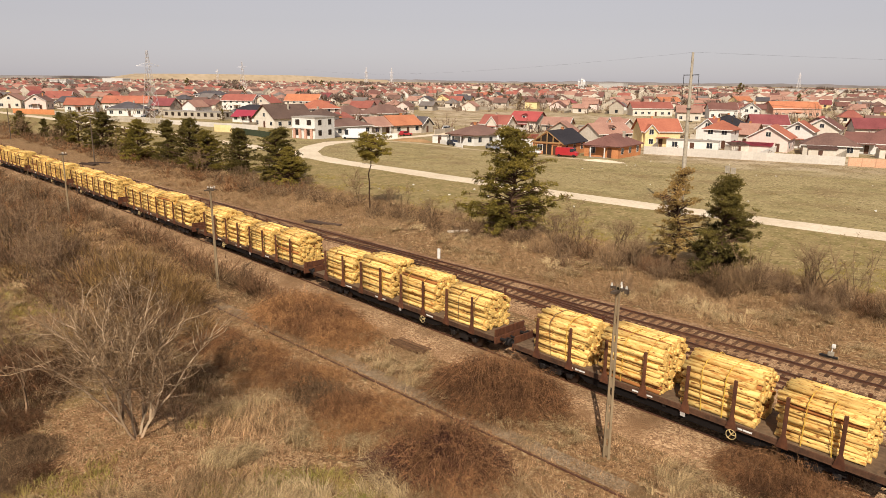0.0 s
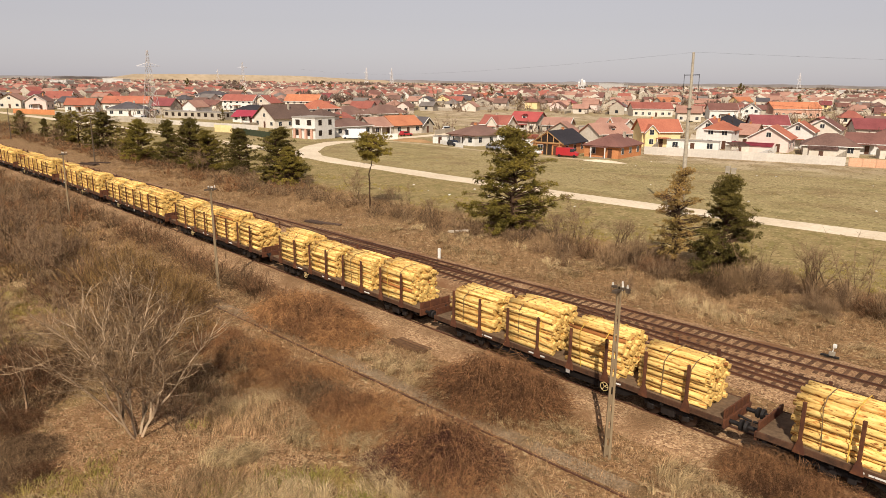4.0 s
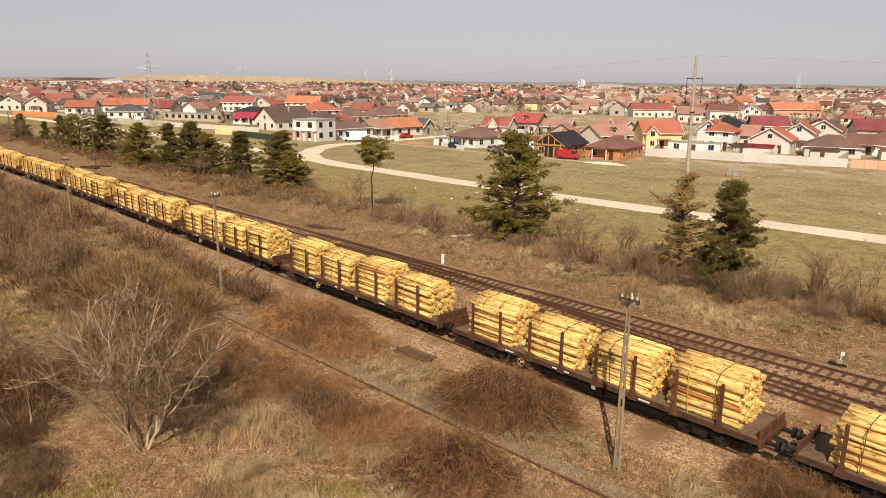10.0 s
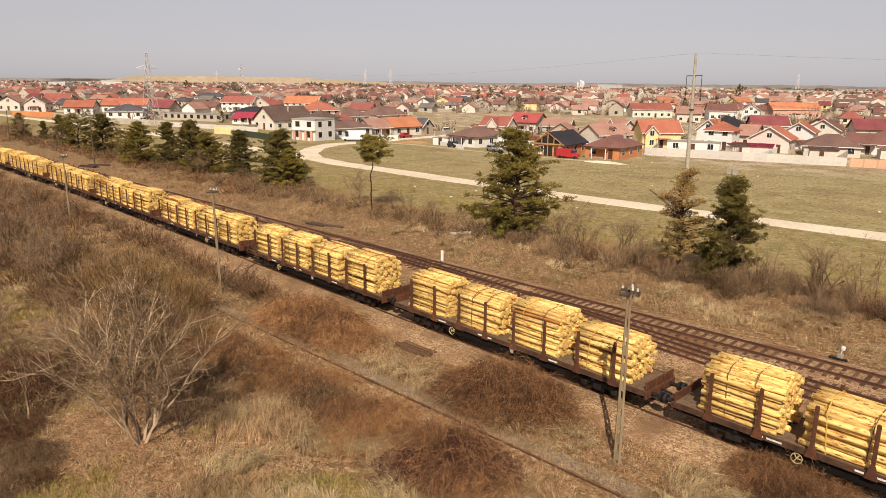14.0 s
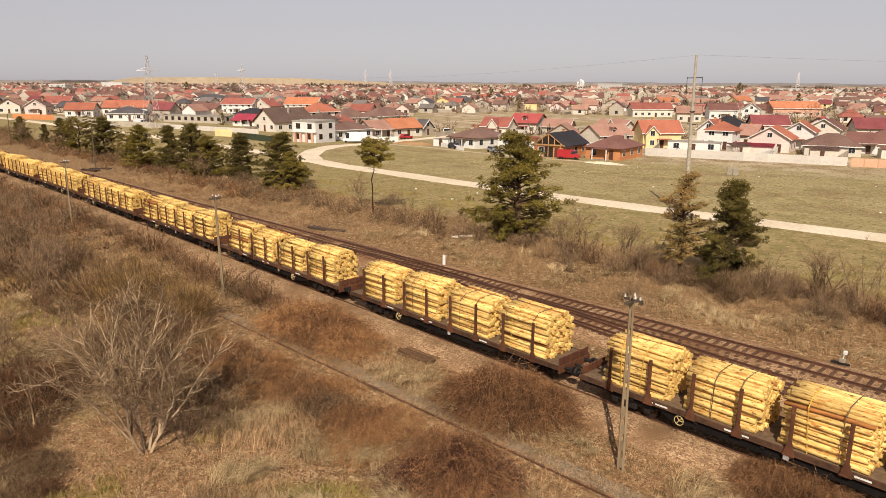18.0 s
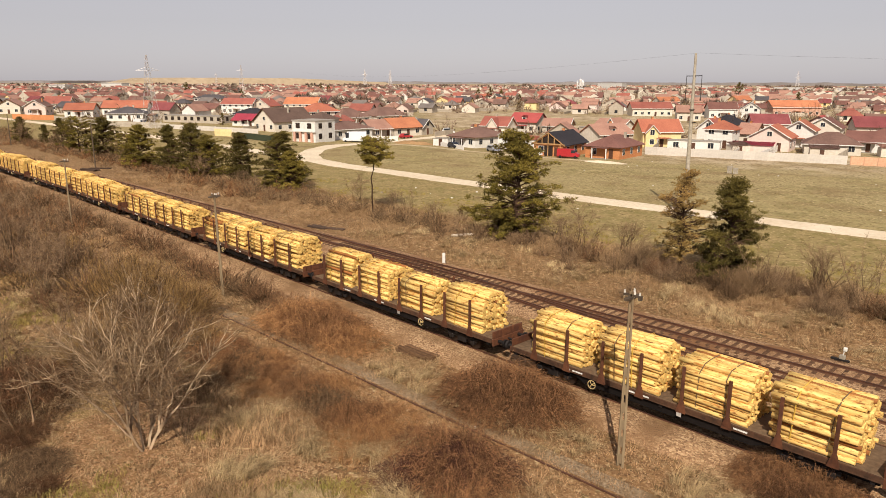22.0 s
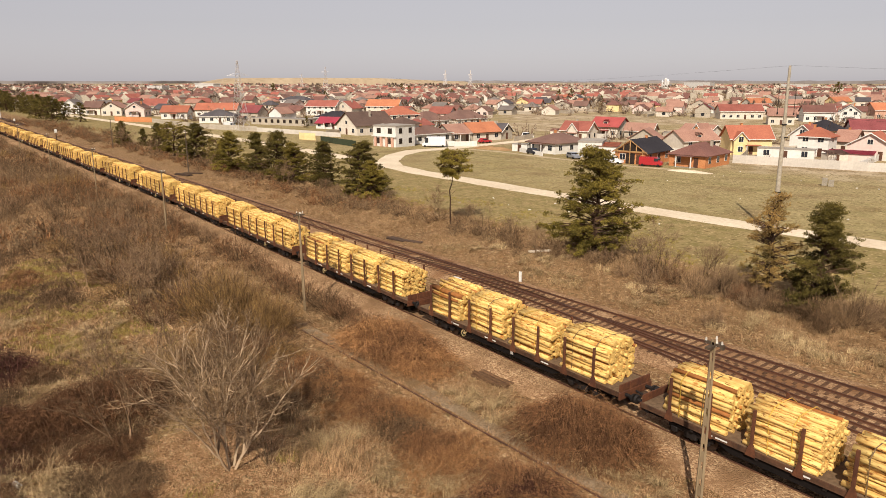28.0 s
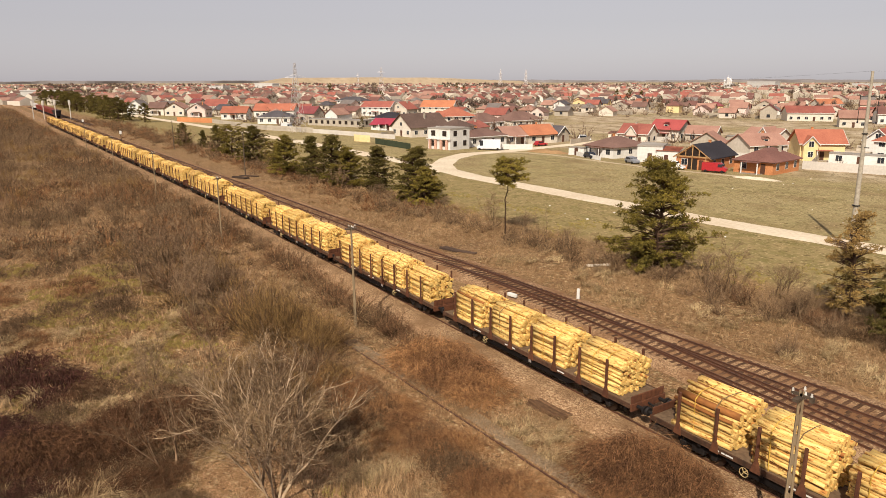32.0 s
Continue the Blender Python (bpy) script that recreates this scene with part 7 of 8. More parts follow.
grass("green_grass", 14000, -110, 8, 60, 72, 0.1, 0.3, 0.02, M_GRASS, "short greenish meadow grass", 8, thin=0.0)

grass("green_grass", 30000, -86, -45, 3, 16, 0.08, 0.26, 0.022, M_GRASS, "low olive moss and grass in a clearing", 17, thin=-0.02)



def tussocks(count, x0, x1, y0, y1, material, label, seed, thin):
    """Thick leaning tussocks of long dead grass, combed one way from place to place."""
    rnd = np.random.default_rng(seed)
    V, F = [], []
    made = 0
    while made < count:
        cx, cy = rnd.uniform(x0, x1), rnd.uniform(y0, y1)
        if noise.noise((cx * 0.22, cy * 0.22, seed)) < thin or not off_tree(cx, cy):
            continue
        made += 1
        z = gz(cx, cy)
        comb = 6.3 * noise.noise((cx * 0.12, cy * 0.12, seed + 5)) + rnd.normal(0, 0.4)
        R, H = rnd.uniform(0.12, 0.3), rnd.uniform(0.35, 0.85)
        for _ in range(int(rnd.integers(30, 60))):
            a, q = rnd.uniform(0, 6.28), R * math.sqrt(rnd.random())
            bx, by = cx + q * math.cos(a), cy + q * math.sin(a)
            h = H * rnd.uniform(0.5, 1.1)
            lx, ly = math.cos(comb) * 0.75 + rnd.normal(0, 0.3) + math.cos(a) * 0.3, math.sin(comb) * 0.75 + rnd.normal(0, 0.3) + math.sin(a) * 0.3
            w = 0.007
            sx, sy = -ly * w, lx * w
            b = len(V)
            V += [(bx - sx, by - sy, z - 0.03), (bx + sx, by + sy, z - 0.03), (bx + lx * h * 0.35 + sx, by + ly * h * 0.35 + sy, z + h * 0.62), (bx + lx * h * 0.35 - sx, by + ly * h * 0.35 - sy, z + h * 0.62), (bx + lx * h * 1.1, by + ly * h * 1.1, z + h * 0.66)]
            F += [(b, b + 1, b + 2, b + 3), (b + 3, b + 2, b + 4)]
    o = new("grass_tussock", bpy.data.meshes.new("grass_tussock"))
    o.data.from_pydata(V, [], F)
    o.data.materials.append(material)
    return tagged(o, label, "grass", kind="stuff")


M_BLEACH = islands(mat("bleached_grass", rgb(204, 178, 134), rgb(150, 124, 88), 0.9, fine=2, coarse=0.3, bump=0, vary=0, space="World"), 0.45, 1.35)
tussocks(1100, -31, -10, 7, 20, M_BLEACH, "leaning tussocks of bleached long grass", 71, -0.05)
tussocks(700, -62, -31, 1, 19, M_BLEACH, "leaning tussocks of bleached long grass", 72, 0.05)
tussocks(420, -60, 6, 46.5, 54, M_BLEACH, "leaning tussocks of bleached long grass", 73, 0.05)
tussocks(160, -34, -8, 24.4, 27.4, M_BLEACH, "leaning tussocks of bleached long grass", 74, 0.0)

M_LITTER = mat("leaf_litter", rgb(190, 150, 112), rgb(116, 84, 58), 0.9, fine=9, coarse=2.0, bump=0, vary=0, space="World")


def litter(count, x0, x1, y0, y1, size, seed, label, material):
    """Fallen leaves, chips and stem bits scattered on the ground."""
    rnd = np.random.default_rng(seed)
    V, F = [], []
    for _ in range(count):
        x, y = rnd.uniform(x0, x1), rnd.uniform(y0, y1)
        z = gz(x, y) + 0.012
        a, s = rnd.uniform(0, 6.28), size * rnd.uniform(0.5, 1.5)
        u, v = np.array((math.cos(a), math.sin(a), rnd.normal(0, 0.35))) * s, np.array((-math.sin(a), math.cos(a), rnd.normal(0, 0.35))) * s * rnd.uniform(0.25, 0.8)
        c = np.array((x, y, z + s * 0.3))
        b = len(V)
        V += [tuple(c - u), tuple(c + v), tuple(c + u), tuple(c - v)]
        F.append((b, b + 1, b + 2, b + 3))
    o = new("leaf_litter", bpy.data.meshes.new("leaf_litter"))
    o.data.from_pydata(V, [], F)
    o.data.materials.append(material)
    return tagged(o, label, "litter", kind="stuff")


litter(30000, -36, -24, 8, 18, 0.036, 11, "brown fallen leaves and stem bits on bare ground", M_LITTER)
litter(40000, -44, -8, 3, 29, 0.034, 12, "brown fallen leaves and stem bits on bare ground", M_LITTER)
M_PALE = mat("pale_leaf_litter", rgb(198, 168, 128), rgb(142, 110, 78), 0.9, fine=9, coarse=2.0, bump=0, vary=0, space="World")
litter(9000, -32, -23.5, 12.5, 19, 0.034, 22, "pale fallen leaves on bare ground", M_PALE)
litter(16000, -110, -44, -10, 29, 0.08, 13, "brown fallen leaves and stem bits on bare ground", M_LITTER)
litter(16000, -70, 6, 25, 29.4, 0.045, 14, "loose ballast stones spilled beside the track", M_BALLAST)
litter(20000, -90, 8, 32, 46, 0.05, 15, "loose ballast stones between the tracks", M_BALLAST)
grass("meadow_grass", 22000, -120, 10, 64, 118, 0.04, 0.10, 0.03, M_MEADOW, "short pale meadow grass", 21, thin=-0.6)


# dark evergreens and bare shrubs in the gardens
gr = random.Random(19)
for x, y, h in ((-277, 692, 17), (-416, 487, 12), (-424, 480, 11), (-409, 494, 10), (-763, 372, 15), (-257, 139, 4.6), (-560, 470, 10), (-520, 300, 10), (-610, 260, 9), (-330, 420, 8), (-180, 560, 10), (-880, 640, 14), (-700, 520, 12)):
    p_ = pine(x, y, h, "far", "dark evergreen tree standing among village houses", gr.uniform(0, 360), M_NEEDLE2, 0.8)
    tagged(p_, "dark evergreen tree standing among village houses", "tree", "evergreens in the village")
n_ = 0
garden = []
while n_ < 300:
    x, y = gr.uniform(-420, -35), gr.uniform(140, 420)
    if open_field(x, y) or min(math.hypot(x - hx, y - hy) for hx, hy in HOUSES) < 7:
        continue
    garden.append((x, y, gr.uniform(1.3, 2.6), gr.uniform(1.1, 1.8), gr.uniform(0, 6)))
    n_ += 1
thicket("garden_scrub", garden, M_GARDEN, 2, "leafless garden shrubs between village houses")

# ---- poles, lines and railway furniture ----


M_ARM = mat("weathered_arm", rgb(98, 84, 70), rgb(66, 56, 48), 0.7)


def line_pole(x, y, h, rx=0.0, ry=0.0):
    """Concrete telegraph pole in two legs with a cross-arm and insulators."""
    ob = new("telegraph_pole")
    ob.matrix_basis = pose(x, y, gz(x, y) - 0.1, rx, ry, 0)
    bm = bmesh.new()
    n = 10
    for s in (-1, 1):
        tube(bm, (s * 0.12, 0, 0), (s * 0.06, 0, h), 0.075, 0.05, 4)
    for i in range(n):
        z, q = h * (i + 0.6) / n, 0.12 - 0.06 * (i + 0.6) / n
        box(bm, -q, q, -0.04, 0.04, z - 0.22, z + 0.22)
    part("shaft", bm, M_POLE, ob)
    bm = bmesh.new()
    box(bm, -0.36, 0.42, -0.04, 0.04, h - 0.2, h - 0.1)
    box(bm, -0.1, 0.1, -0.45, 0.45, h - 0.3, h - 0.2)
    box(bm, 0.32, 0.46, -0.07, 0.07, h - 0.3, h - 0.1)
    part("cross_arm", bm, M_ARM, ob, "weathered metal cross-arm")
    for dx, dy in ((-0.32, 0), (-0.1, 0.4), (0.14, 0), (0.36, 0)):
        bm = bmesh.new()
        tube(bm, (dx, dy, h - 0.24), (dx, dy, h - 0.06), 0.015, sides=5)
        tube(bm, (dx, dy, h - 0.1), (dx, dy, h + 0.02), 0.05, 0.03, sides=8)
        part("insulator", bm, M_PORC, ob, "white porcelain insulator")
    return tagged(ob, "weathered grey concrete line pole with insulators", "pole", "poles along the siding")


POLES = [(-14.87, 25.65, 8.0, 0, 0), (-49.36, 25.85, 8.1, 0, -2.0), (-85.0, 26.8, 7.8, 0, 0), (-122.0, 28.0, 7.6, 0, 0.5), (-160, 28.6, 7.6, 0, 0), (-198, 29.2, 7.6, 0, 0)]
for p in POLES:
    line_pole(*p)

M_BIRCH = mat("old_wood_pole", rgb(108, 94, 78), rgb(76, 64, 54), 0.9, stretch=(1, 1, 0.2))


def wood_pole(x, y, h, ry):
    ob = new("wooden_pole")
    ob.matrix_basis = pose(x, y, gz(x, y) - 0.1, 0, ry, 0)
    bm = bmesh.new()
    tube(bm, (0, 0, 0), (0, 0, h), 0.13, 0.09, 8)
    part("shaft", bm, M_BIRCH, ob)
    tagged(ob, "plain weathered wooden pole in dry grass", "pole")


wood_pole(-141, 49.5, 8.5, 0)
wood_pole(-205, 52, 8.0, 1)


def power_pole():
    ob = new("power_pole")
    x, y, h = -39.2, 82.5, 19.6
    ob.matrix_basis = pose(x, y, gz(x, y) - 0.1, 0, -0.8, 0)
    bm = bmesh.new()
    tube(bm, (0, 0, 0), (0, 0, h), 0.31, 0.14, 12)
    part("shaft", bm, M_CONC, ob)
    for z in (5.2, 13.0):
        bm = bmesh.new()
        tube(bm, (0, 0, z), (0, 0, z + 0.12), 0.40 if z < 10 else 0.30, sides=12)
        part("clamp", bm, M_DARK, ob)
    bm = bmesh.new()
    tube(bm, (-1.15, 0.46, h - 2.6), (1.15, -0.46, h - 2.6), 0.045, sides=6)
    tube(bm, (-0.6, 0.2, h - 8.0), (0.7, -0.3, h - 8.0), 0.05, sides=6)
    part("cross_arm", bm, M_DARK, ob)
    for s in (-1, 1):
        bm = bmesh.new()
        tube(bm, (1.15 * s, -0.46 * s, h - 2.5), (1.15 * s, -0.46 * s, h - 5.4), 0.03, sides=6)
        tube(bm, (1.15 * s, -0.46 * s, h - 5.2), (1.15 * s, -0.46 * s, h - 5.45), 0.08, sides=6)
        part("insulator_string", bm, M_DARK, ob)
    tagged(ob, "tall grey concrete power pole in the meadow", "power pole")
    ends = [(120, 118), (-240, 165)]
    for k, (dx, dy, dz) in enumerate(((0, 0, h), (-1.15, 0.46, h - 5.4), (1.15, -0.46, h - 5.4))):
        for ex, ey in ends:
            w = new("wire", bpy.data.curves.new("wire", "CURVE"))
            w.data.dimensions, w.data.bevel_depth, w.data.bevel_resolution = "3D", 0.006, 1
            sp = w.data.splines.new("POLY")
            sp.points.add(16)
            for i in range(17):
                u = i / 16
                sp.points[i].co = (x + dx + (ex - x) * u, y + dy + (ey - y) * u, dz - 0.1 - 9 * u * (1 - u) + (0 if k == 0 else 0), 1)
            w.data.materials.append(M_DARK)
            tagged(w, "thin dark overhead power line", "wire", "power lines")


power_pole()
# zinc grey made paler, with the haze over the pylons put in
M_LATTICE = mat("galvanised", rgb(226, 220, 218), rgb(200, 194, 192), 0.6, 0.0, bump=0)


def lattice_tower(x, y, h, foot, yaw, arms, r=0.09):
    ob = new("lattice_pylon")
    ob.matrix_basis = pose(x, y, -1.0, 0, 0, yaw)
    s = Soup()
    n = 9
    def corner(i, k):
        u = i / n
        q = foot * (1 - u) ** 1.25 * 0.92 + foot * 0.08
        return Vector(((q, q), (-q, q), (-q, -q), (q, -q))[k]).to_3d() + Vector((0, 0, h * (1 - (1 - u) ** 1.15)))
    for i in range(n):
        for k in range(4):
            s.twig(corner(i, k), corner(i + 1, k), r, r)
            s.twig(corner(i, k), corner(i + 1, (k + 1) % 4), r * 0.6, r * 0.6)
            s.twig(corner(i, (k + 1) % 4), corner(i + 1, k), r * 0.6, r * 0.6)
    part_ob = new("lattice", s.mesh("lattice", M_LATTICE))
    part_ob.parent = ob
    for z, a in arms:
        for sd in (-1, 1):
            t = Soup()
            c = Vector((0, 0, z))
            t.twig(c + Vector((0, 0.5, 0)), c + Vector((sd * a, 0, 0.1)), r, r)
            t.twig(c + Vector((0, -0.5, 0)), c + Vector((sd * a, 0, 0.1)), r, r)
            t.twig(c + Vector((0, 0, 1.3)), c + Vector((sd * a, 0, 0.1)), r, r)
            o = new("arm", t.mesh("arm", M_LATTICE))
            o.parent = ob
    tagged(ob, "grey steel lattice pylon among the houses", "pylon", "power pylons")


lattice_tower(-244, 105.6, 25.6, 2.5, 38, ((20.3, 4.2),), 0.06)
lattice_tower(-661, 382, 32.5, 3.2, 30, ((27, 5.0),), 0.1)
lattice_tower(-1120, 600, 30, 3, 30, ((26, 4),), 0.12)
lattice_tower(-1158, 1025, 40, 4, 20, ((30, 5),), 0.3)
lattice_tower(-1152, 950, 40, 4, 20, ((30, 5),), 0.28)
lattice_tower(-640, 1980, 46, 5, 0, ((30, 7), (38, 5)), 0.2)

# small things by the track
bm = bmesh.new()
box(bm, -0.13, 0.13, -0.08, 0.08, -0.1, 1.1, 0.03)
o = part("marker_post", bm, M_WHITE, None)
o.matrix_basis = pose(-44.0, 44.7, gz(-44, 44.7), 0, 0, 20)
tagged(o, "short white painted marker post in dry grass", "marker")
bm = bmesh.new()
box(bm, -0.5, 0.5, -0.16, 0.16, 0, 0.3, 0.05)
o = part("track_box", bm, M_WHITE, None)
o.matrix_basis = pose(-47.5, 40.2, 0.3, 0, 0, 5)
tagged(o, "white cable box on the ballast between the tracks", "box")

lv = new("switch_stand")
lv.matrix_basis = pose(-11.4, 44.9, 0.2, 0, 0, 0)
bm = bmesh.new()
box(bm, -0.6, 0.4, -0.1, 0.1, 0, 0.1)
part("base", bm, M_DARK, lv)
bm = bmesh.new()
box(bm, -0.16, 0.16, -0.14, 0.14, 0.12, 0.36, 0.03)
part("housing", bm, M_CONC, lv)
bm = bmesh.new()
tube(bm, (0, 0, 0.3), (0.1, 0, 0.8), 0.03)
box(bm, 0.0, 0.2, -0.09, 0.09, 0.62, 0.86, 0.03)
part("lever", bm, M_WHITE, lv, "white counterweight lever")
tagged(lv, "hand switch stand with a white weight beside the track", "switch stand")


def timber_pile(x, y, yaw, n, length, label, seed, wood=M_SLEEPER):
    rnd = random.Random(seed)
    ob = new("timber_pile")
    ob.matrix_basis = pose(x, y, gz(x, y), 0, 0, yaw)
    for i in range(n):
        bm = bmesh.new()
        box(bm, -length / 2, length / 2, -0.12, 0.12, 0, 0.16, 0.02)
        b = part("sleeper", bm, wood, ob)
        b.matrix_basis = pose(rnd.uniform(-0.2, 0.2), (i % 4) * 0.27 - 0.4, 0.16 * (i // 4) + 0.005, 0, 0, rnd.uniform(-5, 5))
    tagged(ob, label, "timber", "timber piles")


M_SLAB = mat("pale_slab", rgb(214, 200, 180), rgb(184, 168, 148), 0.9)
timber_pile(-30.2, 28.3, 2, 7, 2.5, "low pile of weathered brown wooden sleepers on gravel", 1, mat("weathered_sleeper", rgb(128, 98, 72), rgb(80, 58, 42), 0.9, fine=9, coarse=1.2, vary=0.25, stretch=(0.3, 1, 1)))
timber_pile(-65.6, 46.4, 8, 4, 2.6, "pile of black old sleepers beside the track", 2)
timber_pile(-63.4, 47.4, 20, 2, 2.4, "loose black timbers beside the track", 3)
timber_pile(-137, 47.0, 20, 8, 4.0, "pile of black old sleepers beside the track", 4)
timber_pile(-139, 49.6, 35, 3, 4.0, "loose black timbers beside the track", 5)
bm = bmesh.new()
box(bm, -1.25, 1.25, -0.2, 0.2, 0.0, 0.2, 0.03)
o = part("concrete_slab", bm, M_SLAB, None)
o.matrix_basis = pose(-50.6, 54.4, gz(-50.6, 54.4) + 0.12, 0, 0, 62)
tagged(o, "pale concrete beam lying in dry grass", "slab")
for x, y, s in ((-54.6, 133.6, 1.0), (-53.4, 133.4, 0.8)):
    bm = bmesh.new()
    box(bm, -0.45, 0.45, -0.45, 0.45, 0, 1.4 * s, 0.06)
    o = part("concrete_ring", bm, M_CONC, None)
    o.matrix_basis = pose(x, y, gz(x, y), 0, 0, 20)
    tagged(o, "pale concrete block standing in the meadow", "concrete block", "blocks in the meadow")
for x, y in ((-43.5, 3.9), (-43.2, 4.2), (-35.3, 3.8)):
    bm = bmesh.new()
    bmesh.ops.create_icosphere(bm, subdivisions=1, radius=0.26, matrix=Matrix.Diagonal((1.3, 0.7, 0.5, 1)))
    for v in bm.verts:
        v.co += Vector((math.sin(v.co.y * 40), math.sin(v.co.z * 50), math.sin(v.co.x * 45))) * 0.06
    o = part("litter_bag", bm, M_WHITE, None)
    o.matrix_basis = pose(x, y, gz(x, y) + 0.1, 8, 5, x * 40)
    tagged(o, "crumpled white scrap lying in dark brambles", "scrap", "scraps in the brambles")
rr = random.Random(91)
for i in range(46):
    x, y = (rr.uniform(-110, -5), rr.uniform(92, 150)) if i < 20 else (rr.uniform(-34, -8), rr.uniform(9, 27)) if i < 34 else (rr.uniform(-80, -50), rr.uniform(68, 80))
    bm = bmesh.new()
    bmesh.ops.create_icosphere(bm, subdivisions=1, radius=rr.uniform(0.05, 0.13) if 20 <= i < 34 else rr.uniform(0.08, 0.22))
    for v in bm.verts:
        v.co *= rr.uniform(0.75, 1.2)
        v.co.z *= 0.6
    o = part("stone", bm, M_WHITE if i % 3 else M_CONC, None)
    o.matrix_basis = pose(x, y, gz(x, y) + 0.03)
    tagged(o, "pale stone lying in the grass", "stone", "loose stones")
bm = bmesh.new()
ring = [[bm.verts.new((4.8 * r * math.cos(a / 10 * math.pi) * (1 + 0.12 * math.sin(a * 1.9)), 1.6 * r * math.sin(a / 10 * math.pi), 0.4 * (1 - r * r) + 0.06 * math.sin(a * 2.3 + r * 5) * (r < 1) - 0.03)) for a in range(20)] for r in (1.0, 0.75, 0.5, 0.25)]
for a, b in zip(ring, ring[1:]):
    for q in range(20):
        bm.faces.new((a[q], a[(q + 1) % 20], b[(q + 1) % 20], b[q]))
bm.faces.new(ring[-1])
o = part("sand_patch", bm, M_ROAD, None)
o.matrix_basis = pose(-80.5, 131.5, gz(-80, 131), 0, 0, 12)
tagged(o, "low spread of pale sand before the brick house", "sand")


def vehicle(x, y, yaw, body, length, height, box_van, label, cat):
    ob = new("car" if cat == "car" else "van")
    ob.matrix_basis = pose(x, y, gz(x, y), 0, 0, yaw)
    L, w = length / 2, 0.9
    bm = bmesh.new()
    if box_van:
        prof = [(-L, 0.4), (-L, height), (L - 1.3, height), (L - 0.6, 1.25), (L, 1.0), (L, 0.4)]
    else:
        prof = [(-L, 0.35), (-L, 0.85), (-L + 0.25, 0.95), (-L + 0.6, height), (L - 2.0, height), (L - 1.2, 0.95), (L - 0.1, 0.8), (L, 0.35)]
    a = [bm.verts.new((px, -w, pz)) for px, pz in prof]
    b = [bm.verts.new((px, w, pz)) for px, pz in prof]
    bm.faces.new(a), bm.faces.new(b[::-1])
    for i in range(len(prof)):
        j = (i + 1) % len(prof)
        bm.faces.new((a[i], b[i], b[j], a[j]))
    bmesh.ops.recalc_face_normals(bm, faces=bm.faces)
    bmesh.ops.bevel(bm, geom=list(bm.edges), offset=0.06, segments=2, affect="EDGES")
    part("body", bm, body, ob)
    for s in (-1, 1):
        bm = bmesh.new()
        if box_van:
            box(bm, L - 1.75, L - 0.85, s * (w + 0.005), s * (w - 0.02), 1.25, height - 0.2)
        else:
            box(bm, -L + 0.7, L - 1.6, s * (w + 0.005), s * (w - 0.02), 0.98, height - 0.1)
        part("side_window", bm, M_GLASS, ob)
        for q in (-L + 0.8, L - 0.8):
            bm = bmesh.new()
            tube(bm, (q, s * (w - 0.16), 0.33), (q, s * (w + 0.02), 0.33), 0.33, sides=14)
            part("wheel", bm, M_DARK, ob)
    bm = bmesh.new()
    if box_van:
        tube(bm, (L - 0.92, -w + 0.12, height - 0.45), (L - 0.92, w - 0.12, height - 0.45), 0.3, sides=8)
    else:
        box(bm, L - 1.75, L - 1.55, -w + 0.1, w - 0.1, 1.0, height - 0.12)
    part("windscreen", bm, M_GLASS, ob)
    tagged(ob, label, cat)


C_RED = mat("red_car_paint", rgb(172, 46, 52), rgb(152, 38, 44), 0.3, bump=0)
C_WHITE = mat("white_car_paint", rgb(226, 226, 226), rgb(214, 214, 214), 0.3, bump=0)
C_DARK = mat("dark_car_paint", rgb(44, 48, 62), rgb(36, 40, 52), 0.25, bump=0)
C_SILVER = mat("silver_car_paint", rgb(168, 170, 176), rgb(150, 152, 160), 0.3, 0.4, bump=0)
vehicle(-91.6, 134.2, 22, C_RED, 5.0, 2.1, True, "red panel van parked before the brick house", "van")
vehicle(-99.6, 131.4, 15, C_WHITE, 4.4, 1.8, False, "small white van parked before the timber house", "car")
vehicle(-112.9, 133.2, -20, C_SILVER, 4.3, 1.5, False, "silver car parked on the grass track", "car")
vehicle(-126.4, 133.4, -15, C_DARK, 4.2, 1.5, False, "dark blue car parked before the white bungalow", "car")
vehicle(-155.8, 124.0, 230, C_WHITE, 6.6, 2.9, True, "white box van parked by the dirt side road", "van")
vehicle(-160.0, 147.4, 80, C_RED, 4.0, 1.5, False, "small red car parked by a fence", "car")
vehicle(-164.7, 171.0, 40, C_WHITE, 4.4, 1.9, False, "white car among the houses", "car")
vehicle(-263.0, 109.5, 30, C_WHITE, 5.0, 2.2, True, "white van by the garden wall", "van")

# far end of the yard
M_SIGNAL = mat("pale_signal", rgb(206, 198, 188), rgb(180, 172, 162), 0.7)
for x, y, h in ((-396, 35.5, 9), (-398, 40.2, 9), (-400, 45.5, 9.2), (-396, 51.5, 9)):
    ob = new("signal_post")
    ob.matrix_basis = pose(x, y, 0)
    bm = bmesh.new()
    tube(bm, (0, 0, 0), (0, 0, h - 2), 0.22, 0.18, 8)
    part("mast", bm, M_SIGNAL, ob)
    bm = bmesh.new()
    box(bm, -0.5, 0.5, -0.5, 0.5, h - 2.4, h, 0.2)
    part("signal_head", bm, M_SIGNAL, ob)
    tagged(ob, "pale railway signal mast with a bulky head", "signal", "signals in the yard")
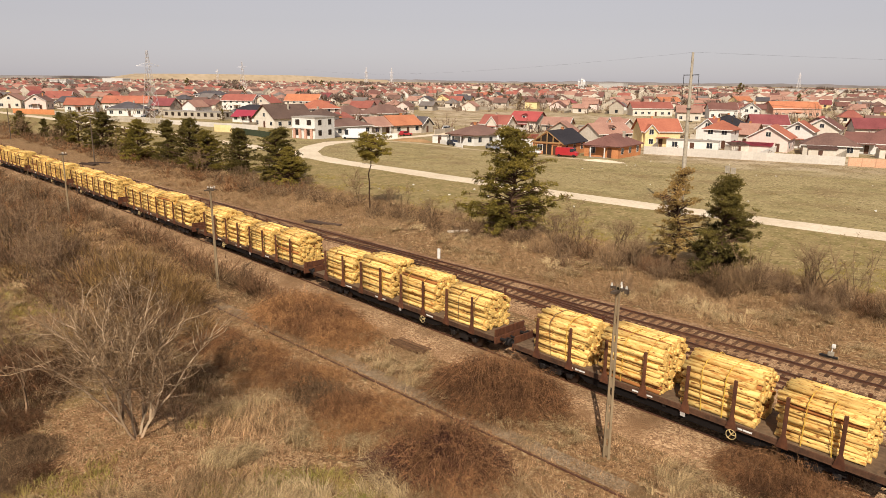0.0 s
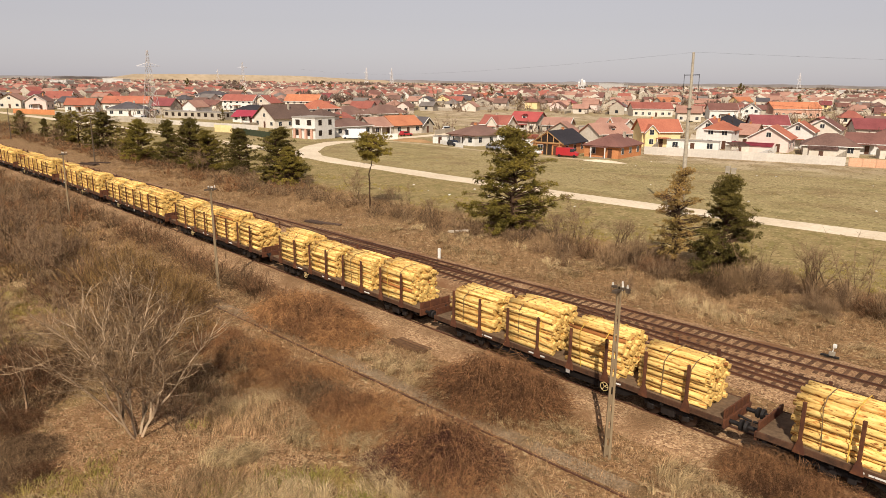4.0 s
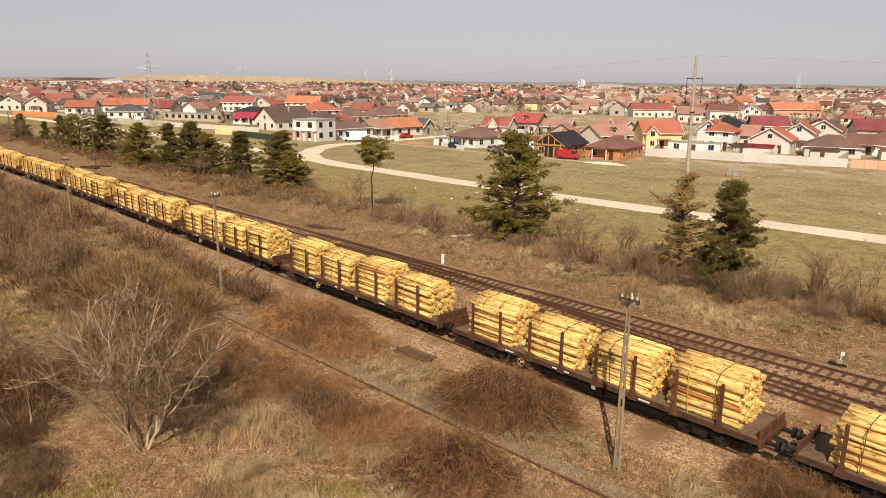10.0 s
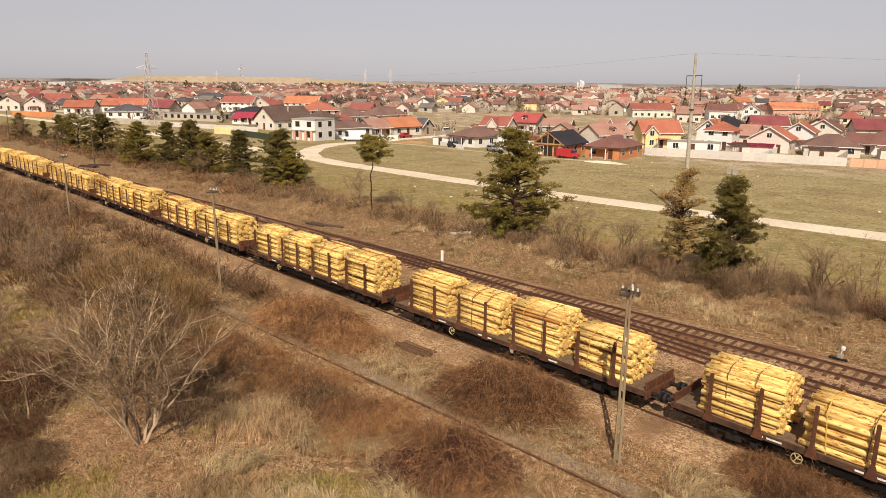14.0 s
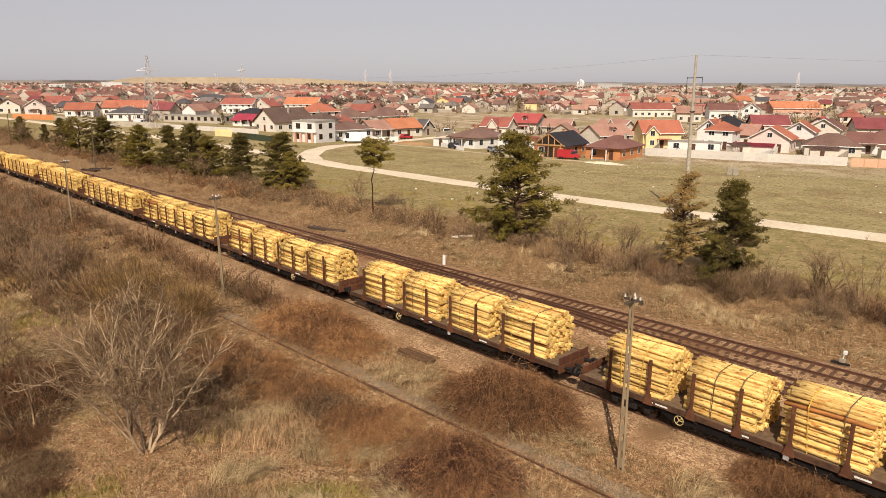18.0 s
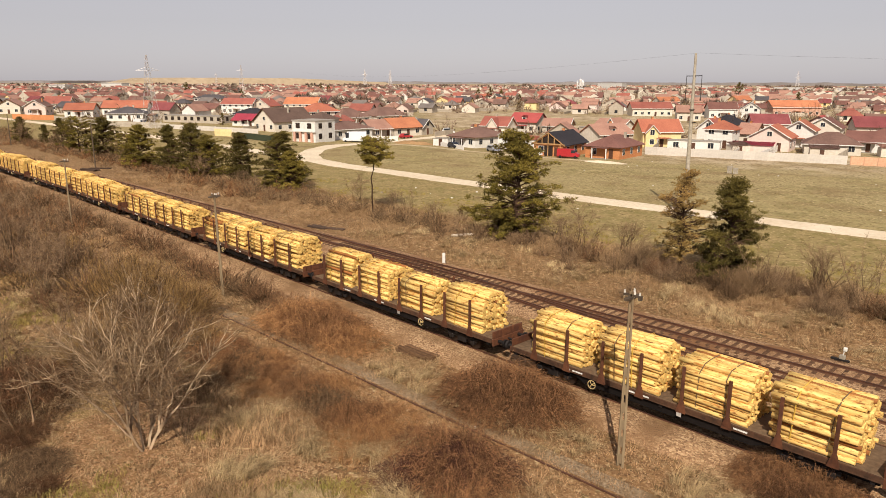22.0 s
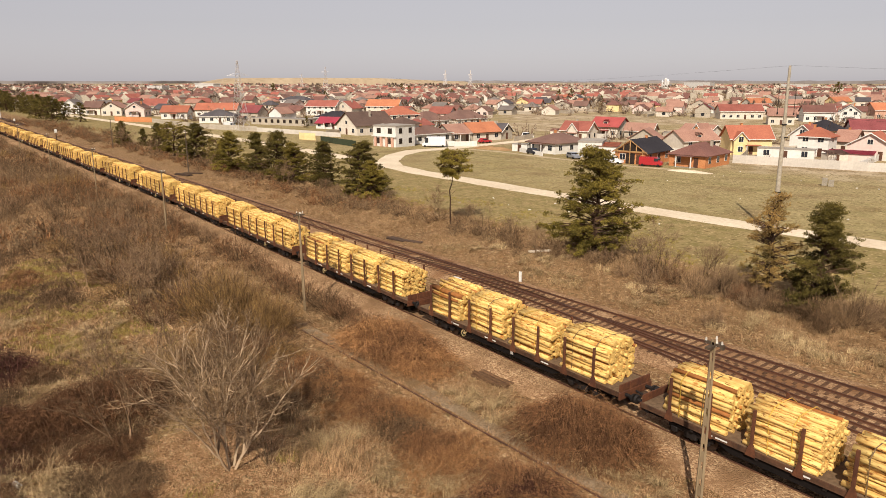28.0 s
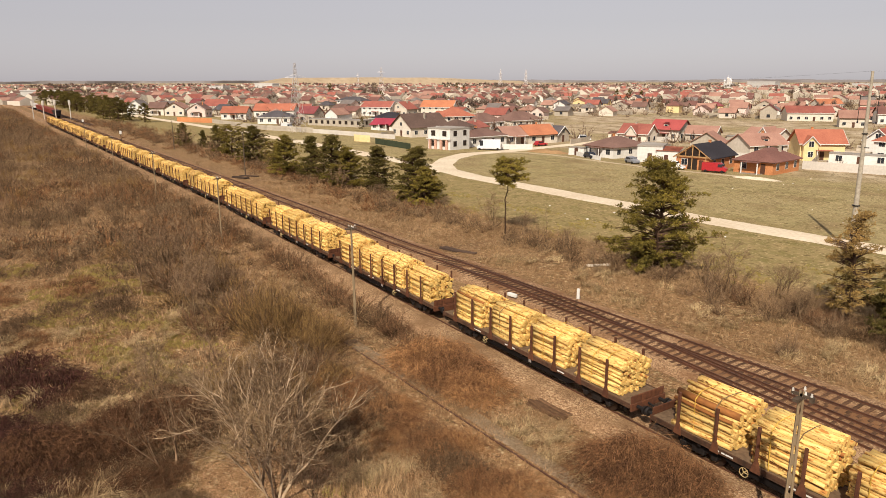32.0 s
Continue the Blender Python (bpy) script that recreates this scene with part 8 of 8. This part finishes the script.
for x, y in ((-286, 44.8), (-216, 44.2)):
    ob = new("signal_post")
    ob.matrix_basis = pose(x, y - 3.5, 0)
    bm = bmesh.new()
    tube(bm, (0, 0, 0), (0, 0, 4.2), 0.08, sides=6)
    part("mast", bm, M_DARK, ob)
    bm = bmesh.new()
    box(bm, -0.35, 0.35, -0.3, 0.3, 4.0, 4.9, 0.1)
    part("signal_head", bm, M_WHITE, ob)
    tagged(ob, "slim signal mast with a white head beside the track", "signal", "signals in the yard")
M_HOPPER = mat("red_brown_hopper", rgb(142, 66, 52), rgb(104, 48, 40), 0.7)
for i in range(9):
    x = -408 - i * 15.0
    y = y_second(x)
    if i == 7:
        continue
    ob = new("hopper_wagon")
    ob.matrix_basis = pose(x, y, RAIL_TOP, 0, 0, 179.3)
    bm = bmesh.new()
    vs = [bm.verts.new(p) for p in ((-6.5, -1.0, 1.2), (6.5, -1.0, 1.2), (6.5, 1.0, 1.2), (-6.5, 1.0, 1.2), (-6.9, -1.5, 3.6), (6.9, -1.5, 3.6), (6.9, 1.5, 3.6), (-6.9, 1.5, 3.6))]
    for f in ((0, 1, 5, 4), (1, 2, 6, 5), (2, 3, 7, 6), (3, 0, 4, 7), (3, 2, 1, 0), (4, 5, 6, 7)):
        bm.faces.new([vs[q] for q in f])
    part("hopper", bm, M_WHITE if i == 8 else (M_DARK if i == 0 else M_HOPPER), ob)
    bm = bmesh.new()
    box(bm, -7, 7, -1.2, 1.2, 0.9, 1.2)
    part("underframe", bm, M_DARK, ob)
    for q in (-4.8, 4.8):
        bm = bmesh.new()
        tube(bm, (q, -0.85, 0.46), (q, 0.85, 0.46), 0.46, sides=12)
        part("wheelset", bm, M_WHEEL, ob)
    tagged(ob, "red-brown hopper wagon standing on the far track" if 0 < i < 8 else "freight wagon standing on the far track", "freight wagon", "wagons in the yard")
track("track_yard", lambda x: y_second(x) + 5.0, -640, -330, "yard track beside the line", near_x=None)

ch = new("church")
ch.matrix_basis = pose(-962, 1464, -1, 0, 0, 20)
bm = bmesh.new()
box(bm, -8, 8, -14, 14, 0, 10)
part("nave", bm, M_HALL, ch)
for x, y, h, r in ((0, -12, 25, 2.8), (-7, -12, 20, 2.0), (7, -12, 20, 2.0), (0, 6, 22, 3.4)):
    bm = bmesh.new()
    tube(bm, (x, y, 0), (x, y, h - 5), r, r, 10)
    part("tower", bm, M_HALL, ch)
    bm = bmesh.new()
    bmesh.ops.create_uvsphere(bm, u_segments=12, v_segments=8, radius=r * 1.15, matrix=Matrix.Translation((x, y, h - 4.5)))
    tube(bm, (x, y, h - 3), (x, y, h + 3), 0.5, 0.1, 6)
    part("dome", bm, M_LATTICE, ch)
tagged(ch, "white church with grey domes far across the town", "church")


def motions():
    for ob, wx, local in MOVING:
        rows = []
        for t, run in RUN:
            m = train_pose(wx + run)
            if ob.name.startswith("log_stack"):
                m = m @ Matrix.Translation((local, 0, DECK))
            rows.append((t, m))
        walk(ob, rows)


motions()
